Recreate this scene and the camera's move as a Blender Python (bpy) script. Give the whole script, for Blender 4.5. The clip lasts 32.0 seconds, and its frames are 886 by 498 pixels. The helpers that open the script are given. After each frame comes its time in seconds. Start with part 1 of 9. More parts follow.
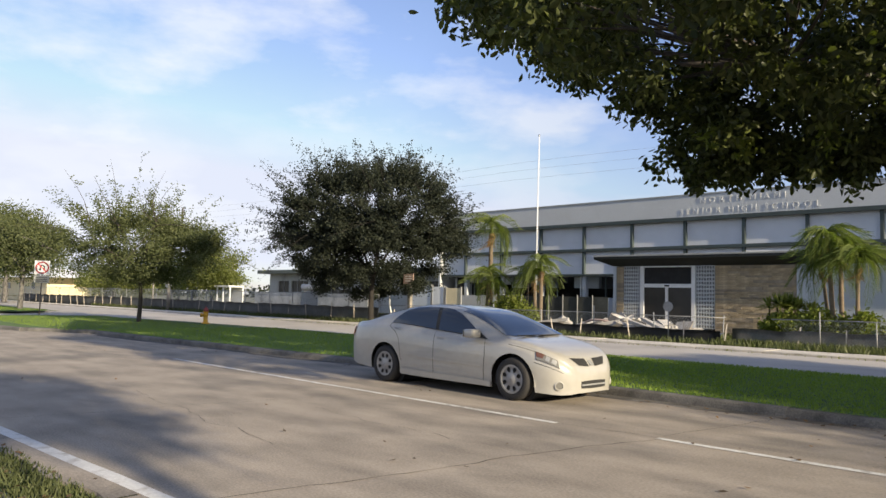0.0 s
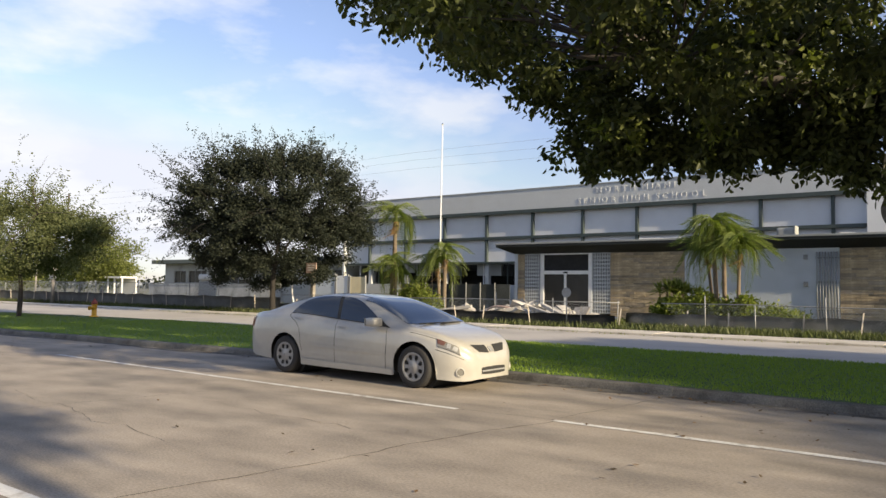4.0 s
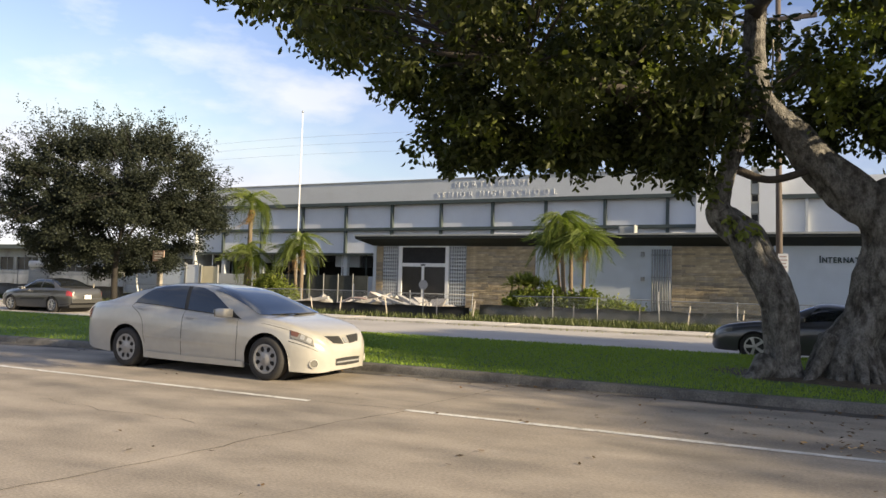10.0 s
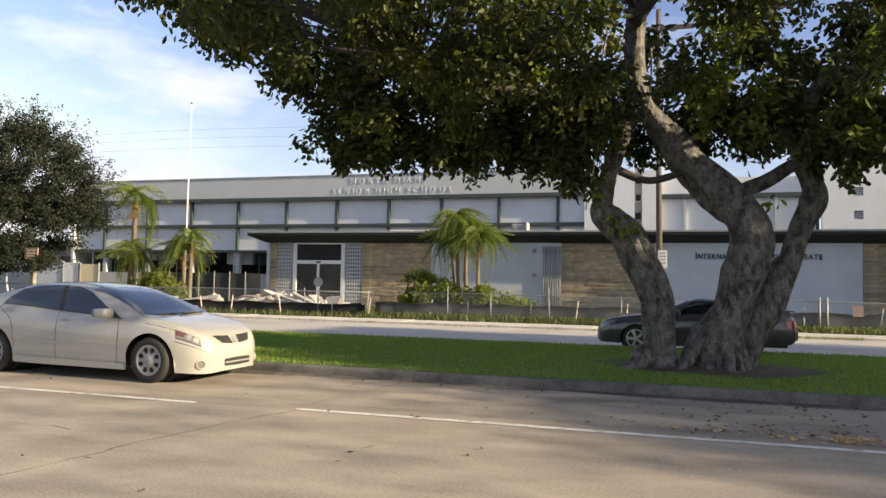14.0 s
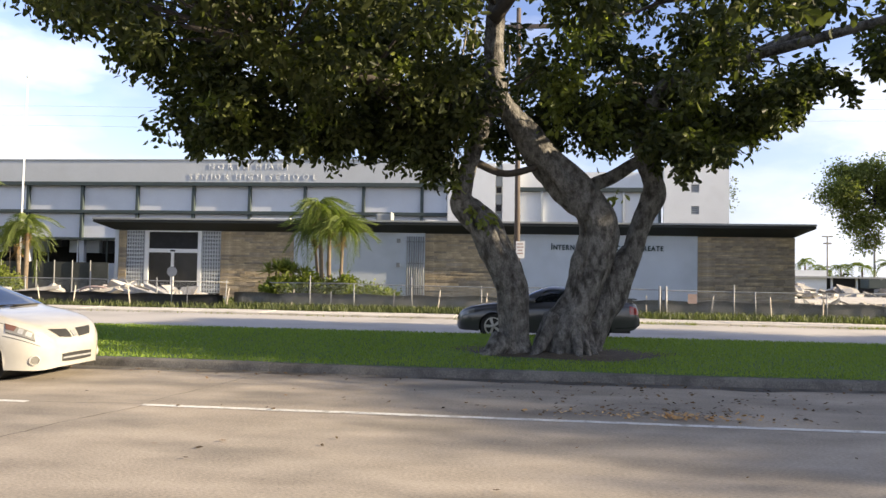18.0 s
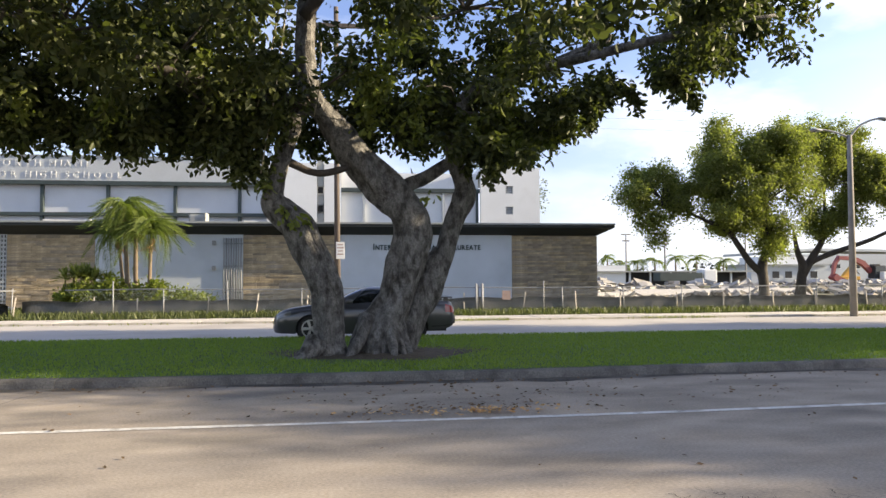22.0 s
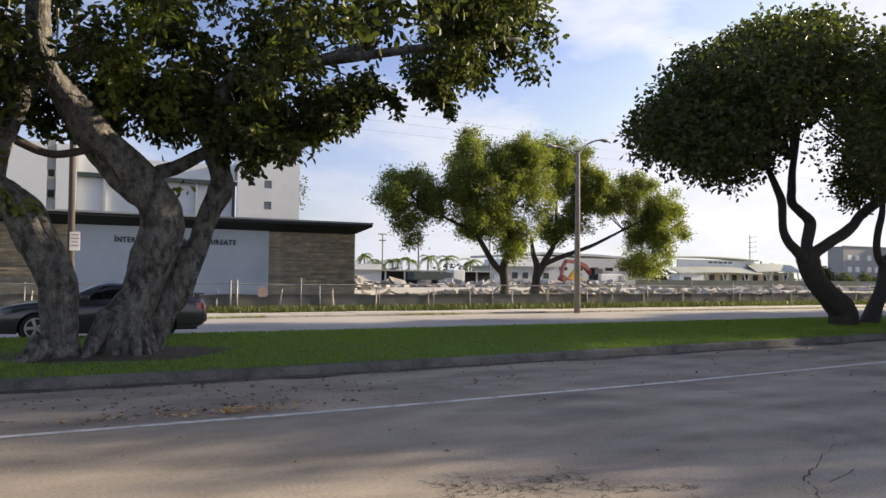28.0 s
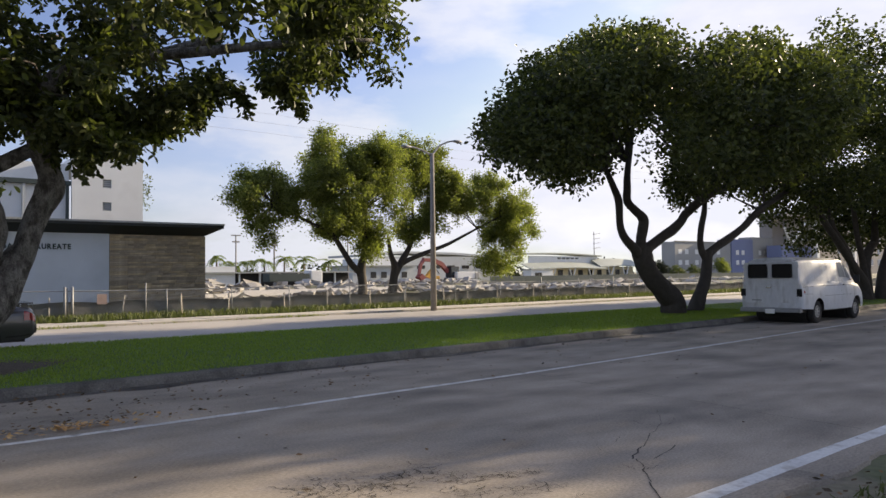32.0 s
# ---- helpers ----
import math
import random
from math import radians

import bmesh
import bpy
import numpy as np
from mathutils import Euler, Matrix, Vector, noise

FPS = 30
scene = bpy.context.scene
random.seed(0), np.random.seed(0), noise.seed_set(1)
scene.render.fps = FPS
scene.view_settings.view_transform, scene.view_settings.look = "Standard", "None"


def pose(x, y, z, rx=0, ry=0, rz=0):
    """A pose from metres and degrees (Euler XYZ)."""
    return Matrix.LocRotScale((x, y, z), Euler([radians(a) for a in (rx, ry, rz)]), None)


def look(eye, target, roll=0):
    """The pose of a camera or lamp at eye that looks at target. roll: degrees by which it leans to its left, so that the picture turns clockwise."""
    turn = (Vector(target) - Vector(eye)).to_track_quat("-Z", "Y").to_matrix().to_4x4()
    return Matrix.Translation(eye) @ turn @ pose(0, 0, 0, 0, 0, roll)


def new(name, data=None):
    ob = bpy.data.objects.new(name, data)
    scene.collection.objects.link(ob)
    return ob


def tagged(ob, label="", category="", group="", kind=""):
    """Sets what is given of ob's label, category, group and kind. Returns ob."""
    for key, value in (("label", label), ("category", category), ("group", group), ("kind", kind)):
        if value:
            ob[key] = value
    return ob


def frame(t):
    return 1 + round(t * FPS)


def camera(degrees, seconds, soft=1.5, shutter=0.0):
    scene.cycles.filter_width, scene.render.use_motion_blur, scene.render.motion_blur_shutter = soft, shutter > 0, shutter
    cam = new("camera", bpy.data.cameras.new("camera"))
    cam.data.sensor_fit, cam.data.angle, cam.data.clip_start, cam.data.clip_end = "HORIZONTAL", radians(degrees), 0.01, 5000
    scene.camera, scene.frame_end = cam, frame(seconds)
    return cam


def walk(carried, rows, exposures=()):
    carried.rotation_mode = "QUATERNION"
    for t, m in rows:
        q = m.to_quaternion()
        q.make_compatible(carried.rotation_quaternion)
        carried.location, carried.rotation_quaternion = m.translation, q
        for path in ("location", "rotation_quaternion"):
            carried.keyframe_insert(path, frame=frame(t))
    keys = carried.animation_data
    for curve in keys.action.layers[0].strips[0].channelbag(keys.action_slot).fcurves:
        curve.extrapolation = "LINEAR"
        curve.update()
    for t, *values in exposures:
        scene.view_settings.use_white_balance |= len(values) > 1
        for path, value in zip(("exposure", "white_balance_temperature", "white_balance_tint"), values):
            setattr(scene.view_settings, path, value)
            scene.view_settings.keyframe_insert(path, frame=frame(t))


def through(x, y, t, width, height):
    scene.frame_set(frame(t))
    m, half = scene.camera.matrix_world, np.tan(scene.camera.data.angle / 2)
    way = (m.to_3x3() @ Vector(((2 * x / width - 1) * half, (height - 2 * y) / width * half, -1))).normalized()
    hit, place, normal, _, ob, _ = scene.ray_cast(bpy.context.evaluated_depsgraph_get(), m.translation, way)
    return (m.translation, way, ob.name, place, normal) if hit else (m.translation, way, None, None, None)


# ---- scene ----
cam = camera(63.0, 32.0)
PATH = [
    (0, (-0.283, -0.034, 1.606), (-1.6590, 1.4109, 1.7432), 1.47),
    (0.5, (-0.280, -0.026, 1.606), (-1.6368, 1.4368, 1.7435), 1.47),
    (1, (-0.277, -0.018, 1.606), (-1.6025, 1.4737, 1.7377), 1.47),
    (1.5, (-0.274, -0.010, 1.606), (-1.5706, 1.5075, 1.7291), 1.47),
    (2, (-0.271, -0.002, 1.607), (-1.5373, 1.5411, 1.7250), 1.07),
    (2.5, (-0.268, 0.005, 1.607), (-1.5045, 1.5732, 1.7216), 0.83),
    (3, (-0.265, 0.013, 1.607), (-1.4763, 1.6010, 1.7173), 0.83),
    (3.5, (-0.262, 0.021, 1.607), (-1.4548, 1.6228, 1.7173), 0.79),
    (5.5, (-0.245, 0.029, 1.606), (-1.3559, 1.6891, 1.7159), 0.96),
    (6, (-0.241, 0.029, 1.606), (-1.3242, 1.7068, 1.7192), 1.07),
    (6.5, (-0.237, 0.029, 1.606), (-1.2916, 1.7244, 1.7229), 1.24),
    (7, (-0.232, 0.029, 1.606), (-1.2597, 1.7416, 1.7162), 1.06),
    (7.5, (-0.228, 0.029, 1.605), (-1.2275, 1.7586, 1.7046), 0.96),
    (8, (-0.223, 0.029, 1.605), (-1.1859, 1.7796, 1.7043), 0.89),
    (8.5, (-0.217, 0.028, 1.605), (-1.1469, 1.7958, 1.7043), 1.19),
    (9, (-0.211, 0.026, 1.604), (-1.1129, 1.8087, 1.7044), 1.40),
    (9.5, (-0.206, 0.025, 1.604), (-1.0751, 1.8230, 1.7021), 1.32),
    (10, (-0.200, 0.023, 1.603), (-1.0421, 1.8345, 1.6979), 1.42),
    (10.5, (-0.194, 0.021, 1.603), (-1.0183, 1.8413, 1.6942), 1.16),
    (11, (-0.188, 0.020, 1.602), (-0.9800, 1.8541, 1.6935), 1.15),
    (11.5, (-0.182, 0.018, 1.602), (-0.9392, 1.8673, 1.6917), 0.95),
    (12, (-0.176, 0.017, 1.601), (-0.9016, 1.8785, 1.6886), 0.91),
    (12.5, (-0.161, 0.010, 1.602), (-0.8504, 1.8855, 1.6903), 0.92),
    (13, (-0.146, 0.003, 1.602), (-0.8013, 1.8908, 1.6949), 0.78),
    (13.5, (-0.131, -0.003, 1.602), (-0.7483, 1.8968, 1.6976), 0.81),
    (14, (-0.116, -0.010, 1.603), (-0.6933, 1.9028, 1.6955), 1.02),
    (14.5, (-0.100, -0.016, 1.603), (-0.6344, 1.9090, 1.6924), 0.98),
    (16.5, (-0.048, -0.032, 1.603), (-0.3973, 1.9359, 1.6885), 0.96),
    (17, (-0.041, -0.027, 1.602), (-0.3401, 1.9488, 1.6856), 1.16),
    (17.5, (-0.034, -0.022, 1.601), (-0.2875, 1.9600, 1.6790), 1.03),
    (18, (-0.028, -0.018, 1.600), (-0.2424, 1.9693, 1.6708), 1.02),
    (18.5, (-0.021, -0.013, 1.599), (-0.1944, 1.9782, 1.6614), 0.85),
    (19, (-0.014, -0.009, 1.598), (-0.1334, 1.9868, 1.6568), 0.82),
    (19.5, (-0.007, -0.004, 1.597), (-0.0759, 1.9939, 1.6517), 0.81),
    (20, (-0.000, 0.000, 1.596), (-0.0212, 1.9997, 1.6441), 0.52),
    (20.5, (0.049, 0.020, 1.598), (0.0879, 2.0197, 1.6323), 0.35),
    (21, (0.099, 0.040, 1.600), (0.2168, 2.0366, 1.6347), 0.03),
    (21.5, (0.148, 0.060, 1.602), (0.3359, 2.0508, 1.6596), 0.12),
    (22, (0.198, 0.080, 1.604), (0.4607, 2.0617, 1.6795), -0.26),
    (22.5, (0.199, 0.071, 1.606), (0.5549, 2.0370, 1.6855), -0.02),
    (23, (0.200, 0.061, 1.607), (0.6296, 2.0122, 1.6921), 0.48),
    (23.5, (0.202, 0.051, 1.608), (0.6855, 1.9897, 1.6888), 0.57),
    (24, (0.203, 0.041, 1.609), (0.7371, 1.9665, 1.6909), 0.48),
    (24.5, (0.198, 0.042, 1.608), (0.7774, 1.9547, 1.6945), 0.55),
    (25, (0.192, 0.044, 1.606), (0.8136, 1.9431, 1.6950), 0.83),
    (25.5, (0.187, 0.046, 1.605), (0.8409, 1.9339, 1.6894), 0.46),
    (27.5, (0.165, 0.052, 1.600), (1.0206, 1.8586, 1.6750), 0.73),
    (28, (0.159, 0.054, 1.598), (1.0530, 1.8420, 1.6690), 0.63),
    (28.5, (0.164, 0.043, 1.599), (1.0975, 1.8103, 1.6658), 0.54),
    (29, (0.169, 0.031, 1.600), (1.1322, 1.7829, 1.6644), 0.08),
    (29.5, (0.174, 0.020, 1.601), (1.1721, 1.7516, 1.6682), -0.19),
    (30, (0.179, 0.008, 1.602), (1.2206, 1.7143, 1.6677), -0.20),
    (30.5, (0.184, -0.003, 1.603), (1.2684, 1.6759, 1.6689), -0.41),
    (31, (0.189, -0.015, 1.604), (1.3206, 1.6331, 1.6673), -0.42),
    (31.5, (0.194, -0.026, 1.605), (1.3725, 1.5883, 1.6690), -0.66),
    (32, (0.199, -0.038, 1.606), (1.4225, 1.5427, 1.6756), -0.68),
]
walk(cam, [(t, look(eye, target, roll)) for t, eye, target, roll in PATH], exposures=[(0, 0.97, 6600, 8), (3, 1.07, 6850, 8), (7, 1.05, 7100, 8), (10, 1.22, 7200, 8), (13, 1.25, 7300, 8), (17, 1.63, 7000, 10), (20, 1.63, 6850, 10), (22, 1.67, 6800, 9), (23, 1.61, 6780, 10), (24, 1.45, 6780, 10), (25, 1.29, 6980, 11), (28, 1.13, 6950, 11), (32, 1.06, 6950, 11)])

# ---- light ----
SUN = Vector((0.945, -0.092, 0.309)).normalized()
world = bpy.data.worlds.new("sky")
scene.world = world
world.use_nodes = True


def build_sky():
    nt = world.node_tree
    nt.nodes.clear()
    out = nt.nodes.new("ShaderNodeOutputWorld")
    bg = nt.nodes.new("ShaderNodeBackground")
    sky = nt.nodes.new("ShaderNodeTexSky")
    sky.sky_type = "NISHITA"
    sky.sun_disc = False
    sky.sun_elevation = math.asin(SUN.z)
    sky.sun_rotation = math.atan2(SUN.x, SUN.y)
    sky.air_density, sky.dust_density, sky.ozone_density = 1.0, 1.2, 1.2
    bg.inputs["Strength"].default_value = 0.101
    # thin clouds: wisps above, a bright bank near the horizon
    tc = nt.nodes.new("ShaderNodeTexCoord")
    mp = nt.nodes.new("ShaderNodeMapping")
    mp.inputs["Scale"].default_value = (1.0, 1.0, 2.6)
    n1 = nt.nodes.new("ShaderNodeTexNoise")
    n1.inputs["Scale"].default_value, n1.inputs["Detail"].default_value, n1.inputs["Roughness"].default_value = 3.6, 7, 0.55
    r1 = nt.nodes.new("ShaderNodeMapRange")
    r1.inputs["From Min"].default_value, r1.inputs["From Max"].default_value = 0.50, 0.66
    sep = nt.nodes.new("ShaderNodeSeparateXYZ")
    low = nt.nodes.new("ShaderNodeMapRange")
    low.inputs["From Min"].default_value, low.inputs["From Max"].default_value = 0.33, 0.03
    low.inputs["To Min"].default_value, low.inputs["To Max"].default_value = 0.62, 0.95
    mul = nt.nodes.new("ShaderNodeMath")
    mul.operation = "MULTIPLY"
    hz = nt.nodes.new("ShaderNodeMapRange")
    hz.inputs["From Min"].default_value, hz.inputs["From Max"].default_value = 0.30, 0.02
    hz.inputs["To Min"].default_value, hz.inputs["To Max"].default_value = 0.0, 0.62
    mx = nt.nodes.new("ShaderNodeMath")
    mx.operation = "MAXIMUM"
    mix = nt.nodes.new("ShaderNodeMixRGB")
    mix.inputs["Color2"].default_value = (5.0, 5.1, 5.45, 1)
    L = nt.links.new
    L(tc.outputs["Generated"], mp.inputs["Vector"])
    L(mp.outputs["Vector"], n1.inputs["Vector"])
    L(tc.outputs["Generated"], sep.inputs["Vector"])
    # the cloud cover thickens towards the sun's side
    side = nt.nodes.new("ShaderNodeMapRange")
    side.inputs["From Min"].default_value, side.inputs["From Max"].default_value = 0.05, 0.95
    side.inputs["To Min"].default_value, side.inputs["To Max"].default_value = 0.0, 0.07
    more = nt.nodes.new("ShaderNodeMath")
    more.operation = "ADD"
    L(sep.outputs["X"], side.inputs["Value"])
    L(n1.outputs["Fac"], more.inputs[0])
    L(side.outputs["Result"], more.inputs[1])
    L(more.outputs["Value"], r1.inputs["Value"])
    L(sep.outputs["Z"], low.inputs["Value"])
    L(sep.outputs["Z"], hz.inputs["Value"])
    L(r1.outputs["Result"], mul.inputs[0])
    L(low.outputs["Result"], mul.inputs[1])
    L(mul.outputs["Value"], mx.inputs[0])
    n2 = nt.nodes.new("ShaderNodeTexNoise")
    n2.inputs["Scale"].default_value, n2.inputs["Detail"].default_value, n2.inputs["Roughness"].default_value = 7.0, 6, 0.5
    r2 = nt.nodes.new("ShaderNodeMapRange")
    r2.inputs["From Min"].default_value, r2.inputs["From Max"].default_value = 0.42, 0.58
    r2.inputs["To Min"].default_value, r2.inputs["To Max"].default_value = 0.40, 1.35
    m2 = nt.nodes.new("ShaderNodeMath")
    m2.operation = "MULTIPLY"
    L(mp.outputs["Vector"], n2.inputs["Vector"])
    L(n2.outputs["Fac"], r2.inputs["Value"])
    L(hz.outputs["Result"], m2.inputs[0])
    L(r2.outputs["Result"], m2.inputs[1])
    L(m2.outputs["Value"], mx.inputs[1])
    L(mx.outputs["Value"], mix.inputs["Fac"])
    tint = nt.nodes.new("ShaderNodeVectorMath")
    tint.operation = "MULTIPLY"
    tint.inputs[1].default_value = (1.08, 1.0, 1.18)
    L(sky.outputs["Color"], tint.inputs[0])
    # haze evens out the glow round the low sun
    even = nt.nodes.new("ShaderNodeVectorMath")
    even.operation = "MINIMUM"
    even.inputs[1].default_value = (3.85, 4.12, 5.05)
    L(tint.outputs["Vector"], even.inputs[0])
    L(even.outputs["Vector"], mix.inputs["Color1"])
    # clearer and deeper sky to the north, square to the sun
    north = nt.nodes.new("ShaderNodeMapRange")
    north.inputs["From Min"].default_value, north.inputs["From Max"].default_value = 0.66, 0.96
    deep = nt.nodes.new("ShaderNodeMixRGB")
    deep.inputs["Color1"].default_value, deep.inputs["Color2"].default_value = (1, 1, 1, 1), (0.67, 0.71, 0.80, 1)
    dim = nt.nodes.new("ShaderNodeVectorMath")
    dim.operation = "MULTIPLY"
    L(sep.outputs["Y"], north.inputs["Value"])
    L(north.outputs["Result"], deep.inputs["Fac"])
    L(mix.outputs["Color"], dim.inputs[0])
    L(deep.outputs["Color"], dim.inputs[1])
    L(dim.outputs["Vector"], bg.inputs["Color"])
    L(bg.outputs["Background"], out.inputs["Surface"])


build_sky()
sun_data = bpy.data.lights.new("sun", "SUN")
sun_data.energy, sun_data.angle, sun_data.color = 4.5, radians(0.6), (1.0, 0.85, 0.63)
sun = new("sun", sun_data)
sun.matrix_world = look(tuple(SUN * 100), (0, 0, 0))


# ---- materials ----
def material(name, color, rough=0.8, metal=0.0, vary=0.12, scale=4.0, fine=40.0, bump=0.15, coat=0.0, spec=0.5, dark=None, dark_at=(0.55, 0.75), dark_scale=1.0, object_vary=0.0, stretch=None, relief=0.02):
    """A surface with two scales of variation, stains of a second colour and a fine relief."""
    m = bpy.data.materials.new(name)
    m.use_nodes = True
    nt = m.node_tree
    b = nt.nodes["Principled BSDF"]
    b.inputs["Roughness"].default_value = rough
    b.inputs["Metallic"].default_value = metal
    b.inputs["Coat Weight"].default_value = coat
    b.inputs["Specular IOR Level"].default_value = spec
    L = nt.links.new
    tc = nt.nodes.new("ShaderNodeTexCoord")
    src = tc.outputs["Object"]
    if stretch:
        mp = nt.nodes.new("ShaderNodeMapping")
        mp.inputs["Scale"].default_value = stretch
        L(src, mp.inputs["Vector"])
        src = mp.outputs["Vector"]
    n1 = nt.nodes.new("ShaderNodeTexNoise")
    n1.inputs["Scale"].default_value, n1.inputs["Detail"].default_value = scale, 5
    n2 = nt.nodes.new("ShaderNodeTexNoise")
    n2.inputs["Scale"].default_value, n2.inputs["Detail"].default_value = fine, 4
    L(src, n1.inputs["Vector"])
    L(src, n2.inputs["Vector"])
    add = nt.nodes.new("ShaderNodeMath")
    add.operation = "ADD"
    L(n1.outputs["Fac"], add.inputs[0])
    L(n2.outputs["Fac"], add.inputs[1])
    val = nt.nodes.new("ShaderNodeMapRange")
    val.inputs["From Min"].default_value, val.inputs["From Max"].default_value = 0.6, 1.4
    val.inputs["To Min"].default_value, val.inputs["To Max"].default_value = 1 - 2 * vary, 1 + 2 * vary
    L(add.outputs["Value"], val.inputs["Value"])
    base = nt.nodes.new("ShaderNodeRGB")
    base.outputs[0].default_value = (*color, 1)
    col = base.outputs[0]
    if dark:
        n3 = nt.nodes.new("ShaderNodeTexNoise")
        n3.inputs["Scale"].default_value, n3.inputs["Detail"].default_value = dark_scale, 6
        L(src, n3.inputs["Vector"])
        rr = nt.nodes.new("ShaderNodeMapRange")
        rr.inputs["From Min"].default_value, rr.inputs["From Max"].default_value = dark_at
        L(n3.outputs["Fac"], rr.inputs["Value"])
        mx = nt.nodes.new("ShaderNodeMixRGB")
        mx.inputs["Color2"].default_value = (*dark, 1)
        L(rr.outputs["Result"], mx.inputs["Fac"])
        L(col, mx.inputs["Color1"])
        col = mx.outputs["Color"]
    sc = nt.nodes.new("ShaderNodeVectorMath")
    sc.operation = "SCALE"
    L(col, sc.inputs[0])
    L(val.outputs["Result"], sc.inputs["Scale"])
    col = sc.outputs["Vector"]
    if object_vary:
        oi = nt.nodes.new("ShaderNodeObjectInfo")
        rr = nt.nodes.new("ShaderNodeMapRange")
        rr.inputs["To Min"].default_value, rr.inputs["To Max"].default_value = 1 - object_vary, 1 + object_vary
        L(oi.outputs["Random"], rr.inputs["Value"])
        s2 = nt.nodes.new("ShaderNodeVectorMath")
        s2.operation = "SCALE"
        L(col, s2.inputs[0])
        L(rr.outputs["Result"], s2.inputs["Scale"])
        col = s2.outputs["Vector"]
    L(col, b.inputs["Base Color"])
    if bump:
        bp = nt.nodes.new("ShaderNodeBump")
        bp.inputs["Strength"].default_value, bp.inputs["Distance"].default_value = bump, relief
        L(add.outputs["Value"], bp.inputs["Height"])
        L(bp.outputs["Normal"], b.inputs["Normal"])
    return m


def leaf_material(name, color, other, through=0.35, rough=0.45):
    """Leaves: each one a little different, and some light passes through."""
    m = bpy.data.materials.new(name)
    m.use_nodes = True
    nt = m.node_tree
    b = nt.nodes["Principled BSDF"]
    b.inputs["Roughness"].default_value = rough
    b.inputs["Specular IOR Level"].default_value = 0.16
    geo = nt.nodes.new("ShaderNodeNewGeometry")
    ramp = nt.nodes.new("ShaderNodeMixRGB")
    ramp.inputs["Color1"].default_value, ramp.inputs["Color2"].default_value = (*color, 1), (*other, 1)
    L = nt.links.new
    L(geo.outputs["Random Per Island"], ramp.inputs["Fac"])
    L(ramp.outputs["Color"], b.inputs["Base Color"])
    tr = nt.nodes.new("ShaderNodeBsdfTranslucent")
    bright = nt.nodes.new("ShaderNodeVectorMath")
    bright.operation = "MULTIPLY"
    bright.inputs[1].default_value = (1.5, 1.7, 0.7)
    L(ramp.outputs["Color"], bright.inputs[0])
    L(bright.outputs["Vector"], tr.inputs["Color"])
    mix = nt.nodes.new("ShaderNodeMixShader")
    mix.inputs["Fac"].default_value = through
    out = nt.nodes["Material Output"]
    L(b.outputs["BSDF"], mix.inputs[1])
    L(tr.outputs["BSDF"], mix.inputs[2])
    L(mix.outputs["Shader"], out.inputs["Surface"])
    return m


def glass_material(name, tint, rough=0.03):
    m = bpy.data.materials.new(name)
    m.use_nodes = True
    b = m.node_tree.nodes["Principled BSDF"]
    b.inputs["Base Color"].default_value = (*tint, 1)
    b.inputs["Roughness"].default_value = rough
    b.inputs["Specular IOR Level"].default_value = 0.6
    b.inputs["Coat Weight"].default_value = 0.6
    return m


M_CONCRETE_ROAD = material("worn_concrete_road", (0.310, 0.265, 0.214), 0.9, vary=0.22, scale=1.7, fine=60, bump=0.22, stretch=(0.5, 1.0, 1.0), dark=(0.162, 0.143, 0.121), dark_at=(0.47, 0.72), dark_scale=0.9)
M_FAR_ROAD = material("pale_road", (0.40, 0.37, 0.335), 0.9, vary=0.08, scale=0.3, fine=50, bump=0.1, dark=(0.30, 0.28, 0.25), dark_at=(0.5, 0.75), dark_scale=0.4)
M_WALK = material("pavement_concrete", (0.50, 0.46, 0.40), 0.9, vary=0.10, scale=0.8, fine=40, dark=(0.30, 0.28, 0.22), dark_at=(0.55, 0.7), dark_scale=1.3, object_vary=0.08)
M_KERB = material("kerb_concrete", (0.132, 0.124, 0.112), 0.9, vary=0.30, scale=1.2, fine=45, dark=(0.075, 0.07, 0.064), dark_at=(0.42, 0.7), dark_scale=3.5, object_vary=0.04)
M_PAINT_WORN = material("worn_road_paint", (0.63, 0.615, 0.58), 0.85, vary=0.14, scale=2, fine=30, bump=0.1, dark=(0.33, 0.305, 0.27), dark_at=(0.51, 0.69), dark_scale=6)
M_PAINT = material("road_paint", (0.62, 0.61, 0.585), 0.8, vary=0.10, scale=2, fine=30, bump=0.1, dark=(0.40, 0.37, 0.33), dark_at=(0.52, 0.7), dark_scale=5)
M_SOIL = material("dry_soil", (0.17, 0.15, 0.11), 0.95, vary=0.2, scale=0.6, fine=12, bump=0.4, dark=(0.08, 0.10, 0.04), dark_at=(0.45, 0.6), dark_scale=0.5)
M_TURF = material("turf_soil", (0.07, 0.125, 0.025), 0.95, vary=0.2, scale=1.0, fine=25, bump=0.5)
M_GRASS = leaf_material("grass_blades", (0.148, 0.222, 0.038), (0.232, 0.305, 0.062), 0.34, 0.6)
M_BARK = material("grey_fig_bark", (0.172, 0.164, 0.152), 0.9, vary=0.36, scale=9, fine=42, bump=0.9, dark=(0.048, 0.043, 0.037), dark_at=(0.43, 0.66), dark_scale=8, stretch=(1.0, 1.0, 0.6), relief=0.06)
M_ROOT = material("pale_aerial_root", (0.30, 0.265, 0.19), 0.9, vary=0.2, scale=12, fine=40, bump=0.3)
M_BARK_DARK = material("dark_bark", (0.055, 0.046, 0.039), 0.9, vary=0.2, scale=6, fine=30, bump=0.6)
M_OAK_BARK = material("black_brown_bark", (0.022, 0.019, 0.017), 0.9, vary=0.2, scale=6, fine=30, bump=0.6)
